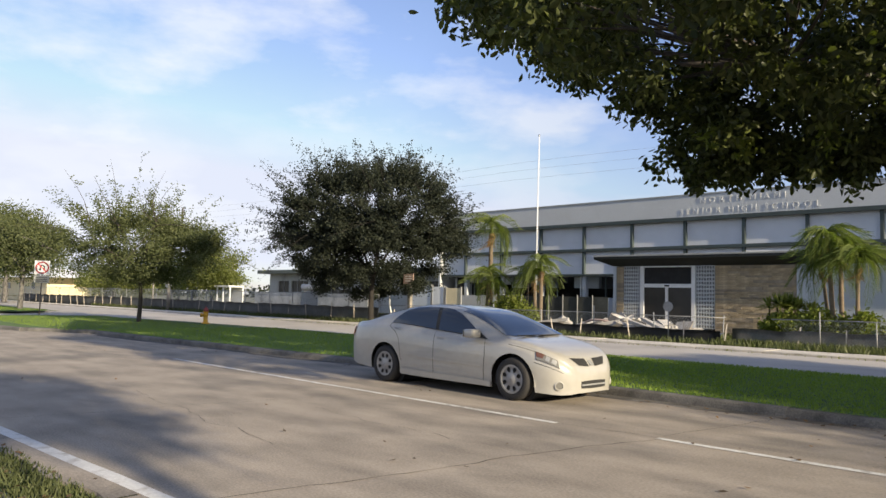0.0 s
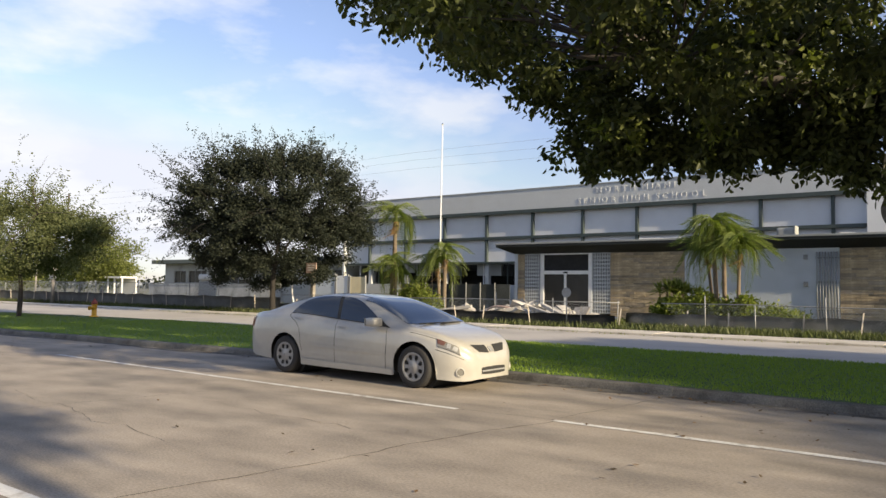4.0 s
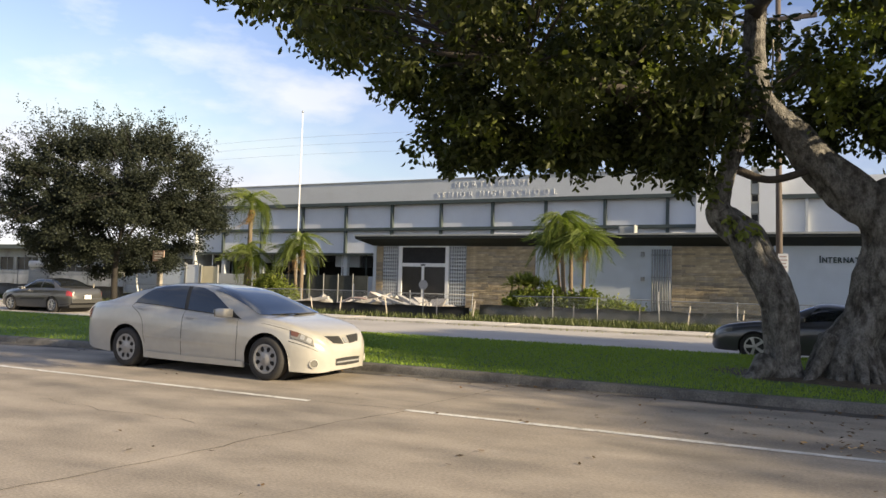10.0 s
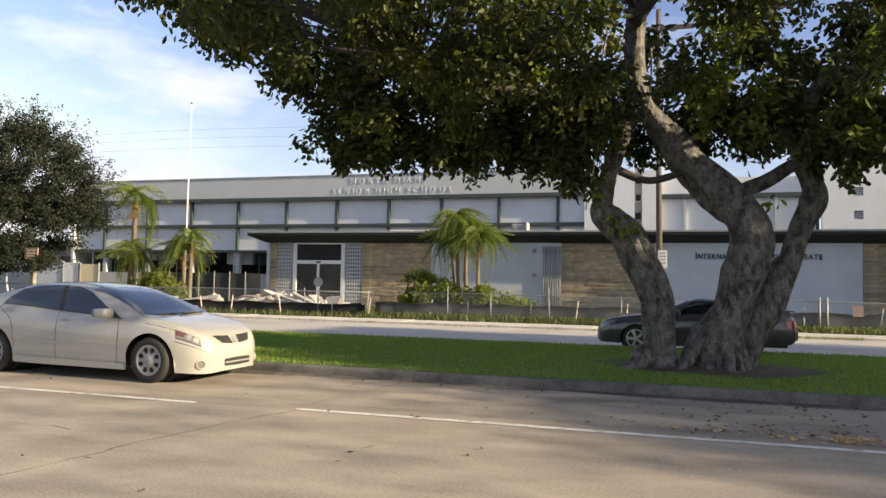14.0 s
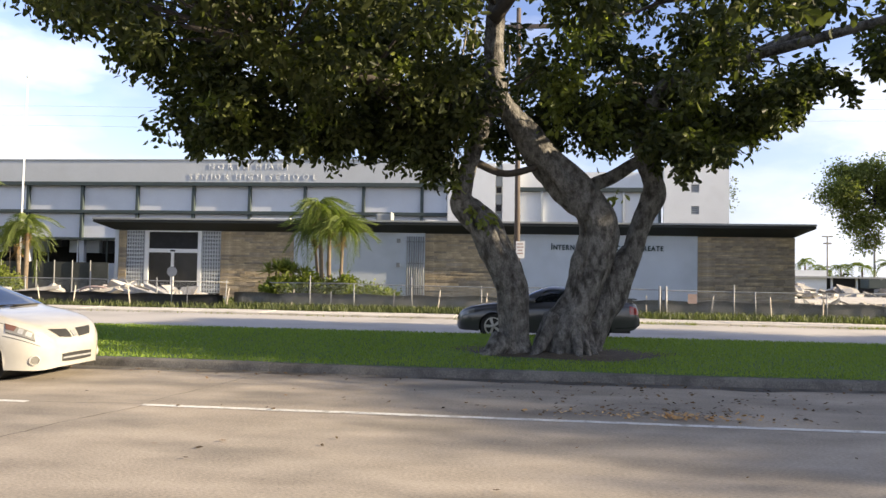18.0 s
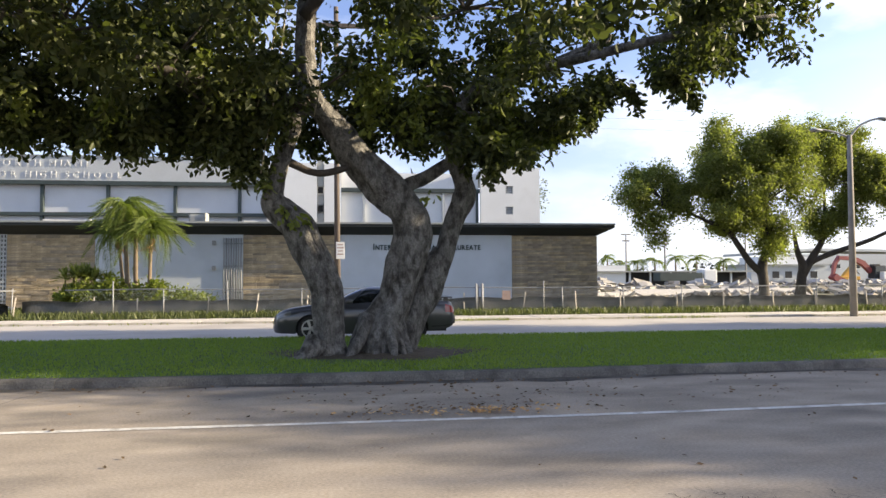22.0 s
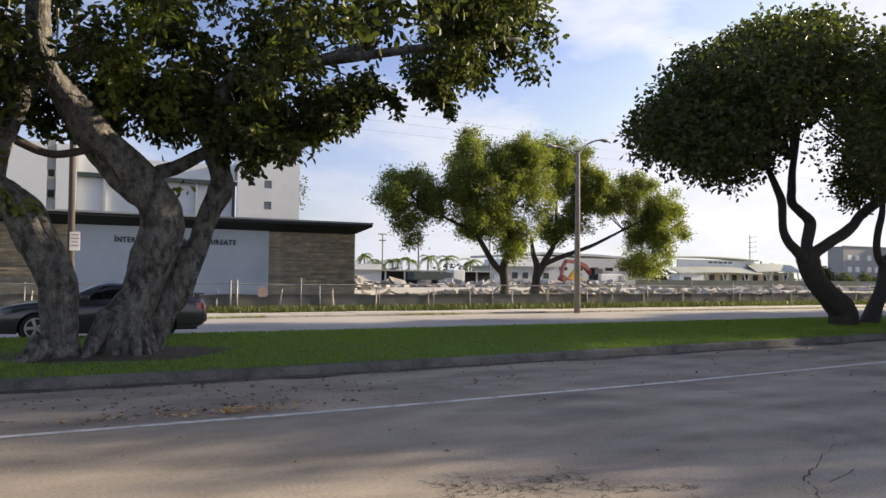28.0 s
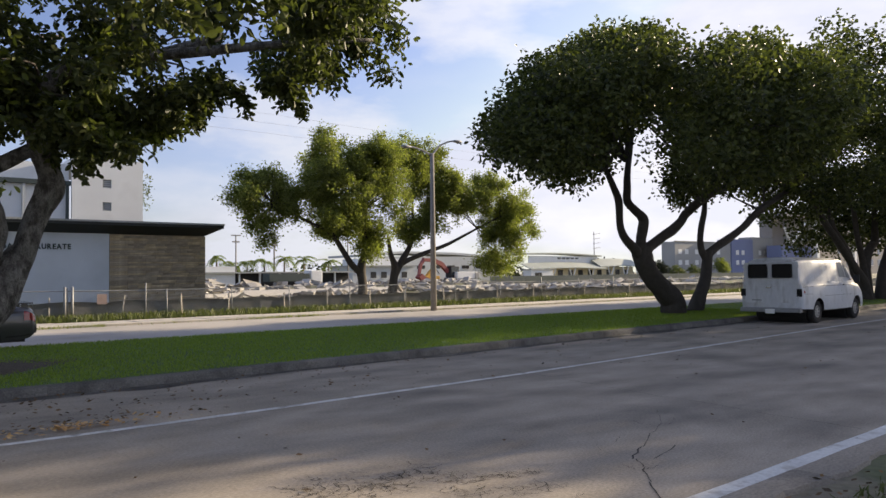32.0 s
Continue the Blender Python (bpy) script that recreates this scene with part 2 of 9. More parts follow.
M_FIG = leaf_material("fig_leaves", (0.025, 0.033, 0.016), (0.104, 0.117, 0.043), 0.32, 0.42)
# lit copy of the fig leaves, with sunlight mixed into the colour
M_FIG_SUNLIT = leaf_material("sunlit_fig_leaves", (0.085, 0.105, 0.028), (0.20, 0.225, 0.062), 0.40, 0.4)
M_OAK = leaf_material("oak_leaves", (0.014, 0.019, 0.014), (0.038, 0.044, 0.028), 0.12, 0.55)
M_MAPLE = leaf_material("yellow_green_leaves", (0.105, 0.122, 0.042), (0.215, 0.228, 0.082), 0.52, 0.5)
M_OLIVE = leaf_material("olive_leaves", (0.065, 0.080, 0.036), (0.125, 0.138, 0.062), 0.28, 0.5)
M_PALM = leaf_material("palm_fronds", (0.075, 0.105, 0.032), (0.17, 0.20, 0.062), 0.40, 0.45)
M_SHRUB = leaf_material("shrub_leaves", (0.10, 0.135, 0.03), (0.19, 0.21, 0.05), 0.38, 0.5)
M_BLUE_WALL = material("pale_blue_paint", (0.52, 0.56, 0.60), 0.85, vary=0.05, scale=0.7, fine=30, bump=0.08, dark=(0.42, 0.46, 0.49), dark_at=(0.5, 0.8), dark_scale=0.5)
M_GREY_WALL = material("grey_render", (0.47, 0.49, 0.50), 0.85, vary=0.05, scale=0.4, fine=25, bump=0.08, dark=(0.40, 0.41, 0.41), dark_at=(0.5, 0.8), dark_scale=0.4)
# render of the low wing, its grey darkened to hold the shade on the walls
M_SHADED_RENDER = material("shaded_grey_render", (0.38, 0.39, 0.385), 0.9, vary=0.08, scale=0.5, fine=25, bump=0.08, dark=(0.20, 0.205, 0.20), dark_at=(0.5, 0.7), dark_scale=0.6)
M_WHITE_WALL = material("white_render", (0.72, 0.73, 0.73), 0.85, vary=0.05, scale=0.5, fine=25, bump=0.08, dark=(0.58, 0.58, 0.57), dark_at=(0.55, 0.8), dark_scale=0.5)
M_PANEL = material("pale_panel", (0.62, 0.64, 0.67), 0.7, vary=0.05, scale=0.8, fine=20, bump=0.05, object_vary=0.06)
M_GREEN = material("dark_green_paint", (0.042, 0.058, 0.056), 0.6, vary=0.12, scale=2, fine=30, bump=0.06)
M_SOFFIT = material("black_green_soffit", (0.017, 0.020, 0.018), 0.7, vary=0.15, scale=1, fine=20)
M_ROOF_EDGE = material("grey_roof_edge", (0.30, 0.31, 0.30), 0.7, vary=0.1, scale=0.8, fine=20)
M_STONE = material("tan_ledge_stone", (0.385, 0.305, 0.195), 0.9, vary=0.24, scale=3, fine=25, bump=0.6, object_vary=0.16)
M_STONE_B = material("brown_ledge_stone", (0.29, 0.24, 0.175), 0.9, vary=0.2, scale=3, fine=25, bump=0.5, object_vary=0.22)
M_MORTAR = material("mortar", (0.22, 0.185, 0.14), 0.95, vary=0.15, scale=3, fine=30)
# near-black that stands for shade in rooms and openings; also the transom panel
M_DARK = material("unlit_room_and_transom_black", (0.02, 0.02, 0.02), 0.9, vary=0.2)
M_DOOR = material("dark_door_glass", (0.03, 0.028, 0.027), 0.25, vary=0.2, scale=1, bump=0.0)
M_WHITE = material("white_paint", (0.74, 0.74, 0.73), 0.6, vary=0.06, scale=3, bump=0.05)
M_STEEL = material("galvanised_steel", (0.27, 0.275, 0.28), 0.6, 0.3, vary=0.12, scale=8, bump=0.05)
M_FABRIC_GREY = material("weathered_grey_fabric", (0.20, 0.20, 0.195), 0.85, vary=0.2, scale=1.2, fine=20, bump=0.2)
M_FABRIC = material("black_silt_fabric", (0.050, 0.050, 0.053), 0.8, vary=0.2, scale=2, fine=20, bump=0.2)
M_RUBBLE = material("broken_concrete", (0.36, 0.345, 0.325), 0.95, vary=0.2, scale=1.2, fine=12, bump=0.4, dark=(0.20, 0.17, 0.14), dark_at=(0.5, 0.7), dark_scale=1.0, object_vary=0.25)
M_POLE = material("weathered_wood_pole", (0.10, 0.08, 0.068), 0.9, vary=0.2, scale=3, fine=40, stretch=(6, 6, 0.6))
M_CPOLE = material("concrete_pole", (0.25, 0.23, 0.205), 0.9, vary=0.12, scale=3, fine=40)
M_BLACK = material("black_rubber", (0.018, 0.018, 0.018), 0.7, vary=0.15)
M_TYRE = material("tyre_rubber", (0.022, 0.021, 0.021), 0.85, vary=0.15, bump=0.1)
M_CHROME = material("bright_metal", (0.62, 0.62, 0.62), 0.25, 1.0, vary=0.05, bump=0.0)
M_ALLOY = material("silver_wheel_paint", (0.42, 0.42, 0.42), 0.35, 0.6, vary=0.08, bump=0.0)
M_COVER = material("dull_wheel_cover", (0.26, 0.255, 0.25), 0.45, 0.3, vary=0.1, bump=0.0)
M_GLASS = glass_material("tinted_glass", (0.012, 0.014, 0.017))
M_BLACK_GLASS = material("black_privacy_glass", (0.008, 0.008, 0.009), 0.3, vary=0.1, bump=0.0, spec=0.2)
M_LAMP = glass_material("clear_lamp", (0.16, 0.155, 0.14), 0.08)
M_AMBER = glass_material("amber_lamp", (0.11, 0.050, 0.032), 0.15)
M_RED = glass_material("red_lamp", (0.30, 0.022, 0.020), 0.15)
M_PEARL = material("pearl_white_car_paint", (0.350, 0.338, 0.308), 0.30, 0.0, vary=0.03, scale=2, fine=8, bump=0.0, coat=0.8)
M_CAR_GREY = material("dark_grey_car_paint", (0.055, 0.055, 0.060), 0.3, 0.3, vary=0.04, bump=0.0, coat=0.8)
M_CAR_TAN = material("grey_beige_car_paint", (0.070, 0.069, 0.066), 0.3, 0.3, vary=0.04, bump=0.0, coat=0.8)
M_CAR_DARK = material("charcoal_car_paint", (0.03, 0.032, 0.037), 0.3, 0.3, vary=0.04, bump=0.0, coat=0.8)
M_VAN = material("white_van_paint", (0.54, 0.55, 0.57), 0.5, 0.0, vary=0.06, scale=2, fine=10, bump=0.0, coat=0.12, dark=(0.33, 0.325, 0.32), dark_at=(0.54, 0.76), dark_scale=2.2, stretch=(1.6, 1.6, 0.6))
# the bright reflection in the van's cab glass is painted as a pale base colour
M_PALE_GLASS = glass_material("painted_reflection_glass", (0.30, 0.32, 0.34), 0.06)
M_YELLOW = material("yellow_hydrant_paint", (0.62, 0.33, 0.03), 0.55, vary=0.12, scale=8)
M_ORANGE = material("orange_red_paint", (0.25, 0.055, 0.05), 0.5, vary=0.1, scale=4)
M_CREAM = material("cream_paint", (0.72, 0.62, 0.40), 0.8, vary=0.06, scale=1)


# ---- building blocks ----
def link(name, me, mat, parent=None, label=""):
    if mat and not me.materials:
        me.materials.append(mat)
    ob = new(name, me)
    if parent:
        ob.parent = parent
    if label:
        ob["label"] = label
    return ob


def part(name, bm, mat, parent=None, label="", smooth=False):
    """One bmesh as one mesh object under a thing or a part."""
    me = bpy.data.meshes.new(name)
    bm.normal_update()
    bm.to_mesh(me)
    bm.free()
    if smooth:
        me.polygons.foreach_set("use_smooth", [True] * len(me.polygons))
    return link(name, me, mat, parent, label)


def thing(name, label, category, group="", kind="", at=None):
    ob = new(name)
    ob.empty_display_size = 0.2
    if at is not None:
        ob.matrix_world = at
    return tagged(ob, label, category, group, kind)


def add_box(bm, x0, x1, y0, y1, z0, z1, bevel=0.0):
    tmp = bmesh.new() if bevel else bm
    vs = [tmp.verts.new(p) for p in ((x0, y0, z0), (x1, y0, z0), (x1, y1, z0), (x0, y1, z0), (x0, y0, z1), (x1, y0, z1), (x1, y1, z1), (x0, y1, z1))]
    for f in ((0, 3, 2, 1), (4, 5, 6, 7), (0, 1, 5, 4), (1, 2, 6, 5), (2, 3, 7, 6), (3, 0, 4, 7)):
        tmp.faces.new([vs[i] for i in f])
    if bevel:
        bmesh.ops.bevel(tmp, geom=tmp.edges[:], offset=bevel, segments=2, profile=0.7, affect="EDGES")
        me = bpy.data.meshes.new("tmp")
        tmp.to_mesh(me)
        tmp.free()
        bm.from_mesh(me)
        bpy.data.meshes.remove(me)
    return bm


def box(x0, x1, y0, y1, z0, z1, bevel=0.0):
    return add_box(bmesh.new(), x0, x1, y0, y1, z0, z1, bevel)


def tube(points, radii, segs=10, bm=None, caps=True, rough=0.0, seed=0, squash=1.0):
    """A tube swept along points with a radius at each."""
    bm = bm or bmesh.new()
    rnd = random.Random(seed)
    pts = [Vector(p) for p in points]
    rings = []
    side = None
    for i, p in enumerate(pts):
        d = (pts[min(i + 1, len(pts) - 1)] - pts[max(i - 1, 0)]).normalized()
        if side is None:
            side = d.orthogonal().normalized()
        side = (side - d * side.dot(d)).normalized()
        up = d.cross(side)
        ring = []
        for k in range(segs):
            a = 2 * math.pi * k / segs
            r = radii[i] * (1 + rough * (noise.noise(Vector((p.x * 1.3 + math.cos(a) * 1.2 + seed, p.y * 1.3 + math.sin(a) * 1.2, p.z * 0.9)))) * 2)
            if rough > 0.14:
                q = Vector((math.cos(a) * 2.2 + seed, math.sin(a) * 2.2, p.z * 0.55))
                r *= 1 + 0.10 * noise.noise(q) + 0.07 * noise.noise(q * 2.7) + 0.05 * noise.noise(Vector((math.cos(a) * 3 + seed, math.sin(a) * 3, p.z * 6)))
            ring.append(bm.verts.new(p + side * math.cos(a) * r + up * math.sin(a) * r * squash))
        rings.append(ring)
    for a, b in zip(rings, rings[1:]):
        for k in range(segs):
            bm.faces.new((a[k], a[(k + 1) % segs], b[(k + 1) % segs], b[k]))
    if caps:
        bm.faces.new(rings[0][::-1])
        bm.faces.new(rings[-1])
    return bm


def smooth_path(points, radii, n=5):
    """A Catmull-Rom line through points, with radii."""
    P, R = [Vector(p) for p in points], list(radii)
    out, rad = [], []
    for i in range(len(P) - 1):
        a, b, c, d = P[max(i - 1, 0)], P[i], P[i + 1], P[min(i + 2, len(P) - 1)]
        for k in range(n):
            t = k / n
            out.append(0.5 * (2 * b + (c - a) * t + (2 * a - 5 * b + 4 * c - d) * t * t + (3 * b - a - 3 * c + d) * t ** 3))
            rad.append(R[i] * (1 - t) + R[i + 1] * t)
    return out + [P[-1]], rad + [R[-1]]


def lathe(profile, segs=16, axis="z", bm=None, caps=True):
    """A body turned from (radius, height) pairs round an axis."""
    bm = bm or bmesh.new()
    rings = []
    for r, h in profile:
        ring = []
        for k in range(segs):
            a = 2 * math.pi * k / segs
            c, s = r * math.cos(a), r * math.sin(a)
            ring.append(bm.verts.new((c, s, h) if axis == "z" else (c, h, s) if axis == "y" else (h, c, s)))
        rings.append(ring)
    for a, b in zip(rings, rings[1:]):
        for k in range(segs):
            bm.faces.new((a[k], a[(k + 1) % segs], b[(k + 1) % segs], b[k]))
    if caps:
        bm.faces.new(rings[0][::-1])
        bm.faces.new(rings[-1])
    bmesh.ops.recalc_face_normals(bm, faces=bm.faces)
    return bm


def mesh_arrays(name, verts, faces):
    """A mesh from a numpy array of corners and one of faces with equal corner counts."""
    me = bpy.data.meshes.new(name)
    n = faces.shape[1]
    me.vertices.add(len(verts))
    me.vertices.foreach_set("co", np.ascontiguousarray(verts, dtype=np.float32).ravel())
    me.loops.add(faces.size)
    me.loops.foreach_set("vertex_index", np.ascontiguousarray(faces, dtype=np.int32).ravel())
    me.polygons.add(len(faces))
    me.polygons.foreach_set("loop_start", np.arange(0, faces.size, n, dtype=np.int32))
    me.update(calc_edges=True)
    return me


def leaf_mesh(name, at, length, width, rng, out=None, droop=0.5, fold=0.25):
    """Leaves at points: folded ovals with a random turn, hanging by droop, leaning along out where it is given."""
    n = len(at)
    d = rng.normal(size=(n, 3))
    d[:, 2] = d[:, 2] * 0.6 - droop
    if out is not None:
        d += out
    d /= np.linalg.norm(d, axis=1)[:, None]
    s = np.cross(d, rng.normal(size=(n, 3)))
    s /= np.linalg.norm(s, axis=1)[:, None]
    u = np.cross(s, d)
    ln = length * rng.uniform(0.7, 1.25, n)[:, None]
    wd = width * rng.uniform(0.8, 1.2, n)[:, None]
    v = np.stack([at, at + d * ln * 0.42 + s * wd * 0.46 + u * wd * fold, at + d * ln * 0.76 + s * wd * 0.42 + u * wd * fold, at + d * ln,
                  at + d * ln * 0.76 - s * wd * 0.42 + u * wd * fold, at + d * ln * 0.42 - s * wd * 0.46 + u * wd * fold], 1).reshape(-1, 3)
    k = np.arange(n)[:, None] * 6
    f = np.stack([np.hstack([k, k + 1, k + 2, k + 3]), np.hstack([k, k + 3, k + 4, k + 5])], 1).reshape(-1, 4)
    return mesh_arrays(name, v, f)


def cloud(blobs, count, rng, shell=0.55):
    """Points in ellipsoids (x, y, z, rx, ry, rz), thicker towards their skins, and the ways out of them."""
    b = np.array(blobs, float)
    w = (b[:, 3] * b[:, 4] + b[:, 4] * b[:, 5] + b[:, 3] * b[:, 5])
    pick = rng.choice(len(b), count, p=w / w.sum())
    d = rng.normal(size=(count, 3))
    d /= np.linalg.norm(d, axis=1)[:, None]
    r = rng.uniform(shell, 1.08, count)[:, None]
    return b[pick, :3] + d * r * b[pick, 3:], d


def tufts(at, out, per, spread, rng):
    """Each point becomes a sprig of several leaves."""
    a = np.repeat(at, per, 0) + rng.normal(size=(len(at) * per, 3)) * spread
    return a, np.repeat(out, per, 0)


# ---- ground, roads, median ----
WALK_Y, FENCE_Y = 25.90, 29.7
KERB_LINE = [(-28.0, 10.40), (-22.0, 10.62), (-16.0, 11.02), (-12.0, 11.28), (-6.0, 11.30), (-3.0, 11.20), (3.0, 11.20), (8.0, 11.42), (17.0, 11.98), (26.0, 12.45), (92.0, 14.6)]


def kerb_y(x):
    """Where the face of the median kerb runs."""
    return np.interp(x, [p[0] for p in KERB_LINE], [p[1] for p in KERB_LINE])


def sheet(name, outline, z, mat, label, category):
    bm = bmesh.new()
    bm.faces.new([bm.verts.new((x, y, z)) for x, y in outline])
    return tagged(part(name, bm, mat), label, category, "", "structure")


sheet("ground", [(-1800, -1800), (1800, -1800), (1800, 1800), (-1800, 1800)], -0.03, M_SOIL, "flat dry soil with sparse weeds reaching the horizon", "ground")
road = sheet("road", [(-400, 1.93), (-30, 1.93), (60, 4.31), (400, 4.31), (400, 18.2), (-400, 18.2)], 0.0, M_CONCRETE_ROAD, "worn sun-bleached concrete road with cracks and stains", "road")
sheet("road_far", [(-400, 18.2), (400, 18.2), (400, 26.0), (-400, 26.0)], 0.0, M_FAR_ROAD, "pale worn road beyond the grass median", "road")
sheet("road_crossing", [(-52, 11.9), (-45.3, 11.9), (-48, 18.3), (-56, 18.3)], 0.004, M_FAR_ROAD, "pale road crossing through the gap in the median", "road")


def strip(name, line, width, label):
    bm = bmesh.new()
    h = width / 2
    x0, x1 = line[0][0], line[-1][0]
    n = max(2, int((x1 - x0) / 0.8))
    rnd = random.Random(int(line[0][1] * 100))
    rows = []
    for i in range(n + 1):
        x = x0 + (x1 - x0) * i / n
        y = float(np.interp(x, [p[0] for p in line], [p[1] for p in line]))
        rows.append((bm.verts.new((x, y - h + rnd.uniform(-0.008, 0.008), 0.005)), bm.verts.new((x, y + h + rnd.uniform(-0.008, 0.008), 0.005))))
    for a, b in zip(rows, rows[1:]):
        bm.faces.new((a[0], b[0], b[1], a[1]))
    return tagged(part(name, bm, M_PAINT if name == "edge_line" else M_PAINT_WORN), label, "road marking", "", "structure")


strip("parking_line", [(-17.0, 8.25), (-5.85, 8.08)], 0.11, "worn white painted parking line on concrete")
strip("parking_line", [(-4.45, 8.15), (3.0, 8.17), (8.0, 8.36), (12.0, 8.63), (21.5, 9.40), (40.0, 10.4), (80.0, 12.0)], 0.115, "worn white painted parking line on concrete")
strip("edge_line", [(-30.0, 2.02), (60.0, 4.40)], 0.15, "white painted edge line along a concrete gutter")

# the gutter beside the near verge, slab by slab
gutter = thing("gutter", "pale concrete gutter slabs with a broken edge", "gutter", kind="structure")
for i in range(24):
    x0 = -30 + i * 3.0
    yc = 2.02 + (x0 + 30) * 2.38 / 90
    bm = bmesh.new()
    rg = random.Random(900 + i)
    n = 24
    a = [bm.verts.new((0.01 + 2.98 * k / n, -0.36 + 0.04 * math.sin(i * 5 + k * 0.5) + rg.uniform(-0.015, 0.015), 0.006 + 0.003 * (i % 2))) for k in range(n + 1)]
    b = [bm.verts.new((0.01 + 2.98 * k / n, -0.09, 0.006 + 0.003 * (i % 2))) for k in range(n + 1)]
    c = [bm.verts.new((v.co.x, v.co.y - 0.02, -0.05)) for v in a]
    for k in range(n):
        bm.faces.new((a[k], a[k + 1], b[k + 1], b[k]))
        bm.faces.new((c[k], c[k + 1], a[k + 1], a[k]))
    p = part("slab", bm, M_CONCRETE_ROAD, gutter)
    p.location = (x0, yc + 0.01, 0)
    p.rotation_euler = (0, 0, math.atan2(2.38, 90))

# the median: turf inside kerb stones
bm = bmesh.new()
near = [(300, 14.8)] + [(x, y + 0.16) for x, y in KERB_LINE[::-1]] + [(-29.2, 9.9), (-30.5, 8.95), (-33.2, 8.5), (-41.0, 8.9), (-44.0, 10.6), (-44.6, 13.6), (-43.2, 15.9), (-37.0, 17.3), (-28.0, 18.1), (300, 18.25)]
bm.faces.new([bm.verts.new((x, y, 0.135)) for x, y in near][::-1])
median = tagged(part("median", bm, M_TURF), "raised grass median between the two roads", "median", "", "structure")
bm = bmesh.new()
bm.faces.new([bm.verts.new((x, y, 0.14)) for x, y in [(-52.0, 12.6), (-50.5, 14.2), (-52.0, 16.5), (-56.0, 18.0), (-200, 18.2), (-200, 11.9), (-56, 11.9)]][::-1])
tagged(part("median", bm, M_TURF), "raised grass median island beyond the crossing", "median", "", "structure")

kerb = thing("kerb", "dark weathered concrete kerb round the median", "kerb", kind="structure")


def kerb_mesh(length):
    bm = bmesh.new()
    prof = [(-0.02, -0.02), (0.0, 0.07), (0.015, 0.108), (0.045, 0.126), (0.15, 0.138), (0.17, 0.09)]
    a = [bm.verts.new((0.002, y, z)) for y, z in prof]
    b = [bm.verts.new((length - 0.002, y, z)) for y, z in prof]
    for k in range(len(prof) - 1):
        bm.faces.new((a[k], b[k], b[k + 1], a[k + 1]))
    bm.faces.new(a[::-1])
    bm.faces.new(b)
    me = bpy.data.meshes.new("kerb_stone")
    bm.normal_update()
    bm.to_mesh(me)
    bm.free()
    me.materials.append(M_KERB)
    return me


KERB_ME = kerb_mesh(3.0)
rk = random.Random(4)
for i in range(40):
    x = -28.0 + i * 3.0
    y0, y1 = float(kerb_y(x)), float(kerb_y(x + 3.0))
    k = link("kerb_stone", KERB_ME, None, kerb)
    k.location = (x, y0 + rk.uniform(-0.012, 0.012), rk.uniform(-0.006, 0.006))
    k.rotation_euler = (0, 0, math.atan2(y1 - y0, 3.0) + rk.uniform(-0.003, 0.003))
turn = near.index((-29.2, 9.9))
for a, b in zip(near[turn - 1:-2], near[turn:-1]):
    a, b = Vector(a), Vector(b)
    n = max(1, round((b - a).length / 2.2))
    if (b - a).length > 60:
        continue
    for j in range(n):
        p = a + (b - a) * j / n
        k = link("kerb_stone", KERB_ME, None, kerb)
        k.scale = ((b - a).length / n / 3.0, 1, 1)
        k.location = (p.x, p.y, 0)
        k.rotation_euler = (0, 0, math.atan2(b.y - a.y, b.x - a.x))
        k.location += Vector((math.sin(k.rotation_euler.z), -math.cos(k.rotation_euler.z), 0)) * -0.15
        k.rotation_euler.z += math.pi
        k.location += Vector(((b - a).x, (b - a).y, 0)) / n

# the pavement beyond the far road
pavement = thing("pavement", "pale concrete pavement slabs with weeds in the joints", "pavement", kind="structure")
for i in range(56):
    bm = box(0.012, 2.388, 0, 1.75, -0.03, 0.07 + 0.006 * (i % 3), 0.015)
    p = part("paving_slab", bm, M_WALK, pavement)
    p.location = (-60 + i * 2.4, WALK_Y + 0.18, 0)
fkerb = thing("far_kerb", "pale concrete kerb stones along the far pavement", "kerb", kind="structure")
for i in range(56):
    k = part("kerb_stone", box(0.01, 2.39, 0, 0.17, -0.03, 0.08, 0.02), M_WALK, fkerb)
    k.location = (-60 + i * 2.4, WALK_Y, 0)
for name, x0, x1 in (("pavement_left", -300, -60), ("pavement_right", 74.4, 300)):
    tagged(part(name, box(x0, x1, WALK_Y, WALK_Y + 1.9, -0.03, 0.07), M_WALK), "pale concrete pavement running off along the road", "pavement", "", "structure")


def ribbon(points, width, rnd):
    bm = bmesh.new()
    rows = []
    pts = [Vector((x, y, 0.0035)) for x, y in points]
    for i, p in enumerate(pts):
        d = (pts[min(i + 1, len(pts) - 1)] - pts[max(i - 1, 0)]).normalized()
        s = Vector((-d.y, d.x, 0)) * width * rnd.uniform(0.2, 0.75)
        rows.append((bm.verts.new(p + s), bm.verts.new(p - s)))
    for a, b in zip(rows, rows[1:]):
        bm.faces.new((a[0], a[1], b[1], b[0]))
    return bm


M_CRACK = material("crack_dirt", (0.045, 0.04, 0.034), 0.95, vary=0.2)


def crack(x0, y0, x1, y1, width, seed, wander=0.12):
    rnd = random.Random(seed)
    n = max(4, int(math.hypot(x1 - x0, y1 - y0) / 0.16))
    pts, off = [], 0.0
    ux, uy = (x1 - x0), (y1 - y0)
    ln = math.hypot(ux, uy)
    for i in range(n + 1):
        k = i / n
        off = off * 0.85 + rnd.gauss(0, wander * 0.4)
        pts.append((x0 + ux * k - uy / ln * off, y0 + uy * k + ux / ln * off))
    part("crack", ribbon(pts, width, rnd), M_CRACK, road)


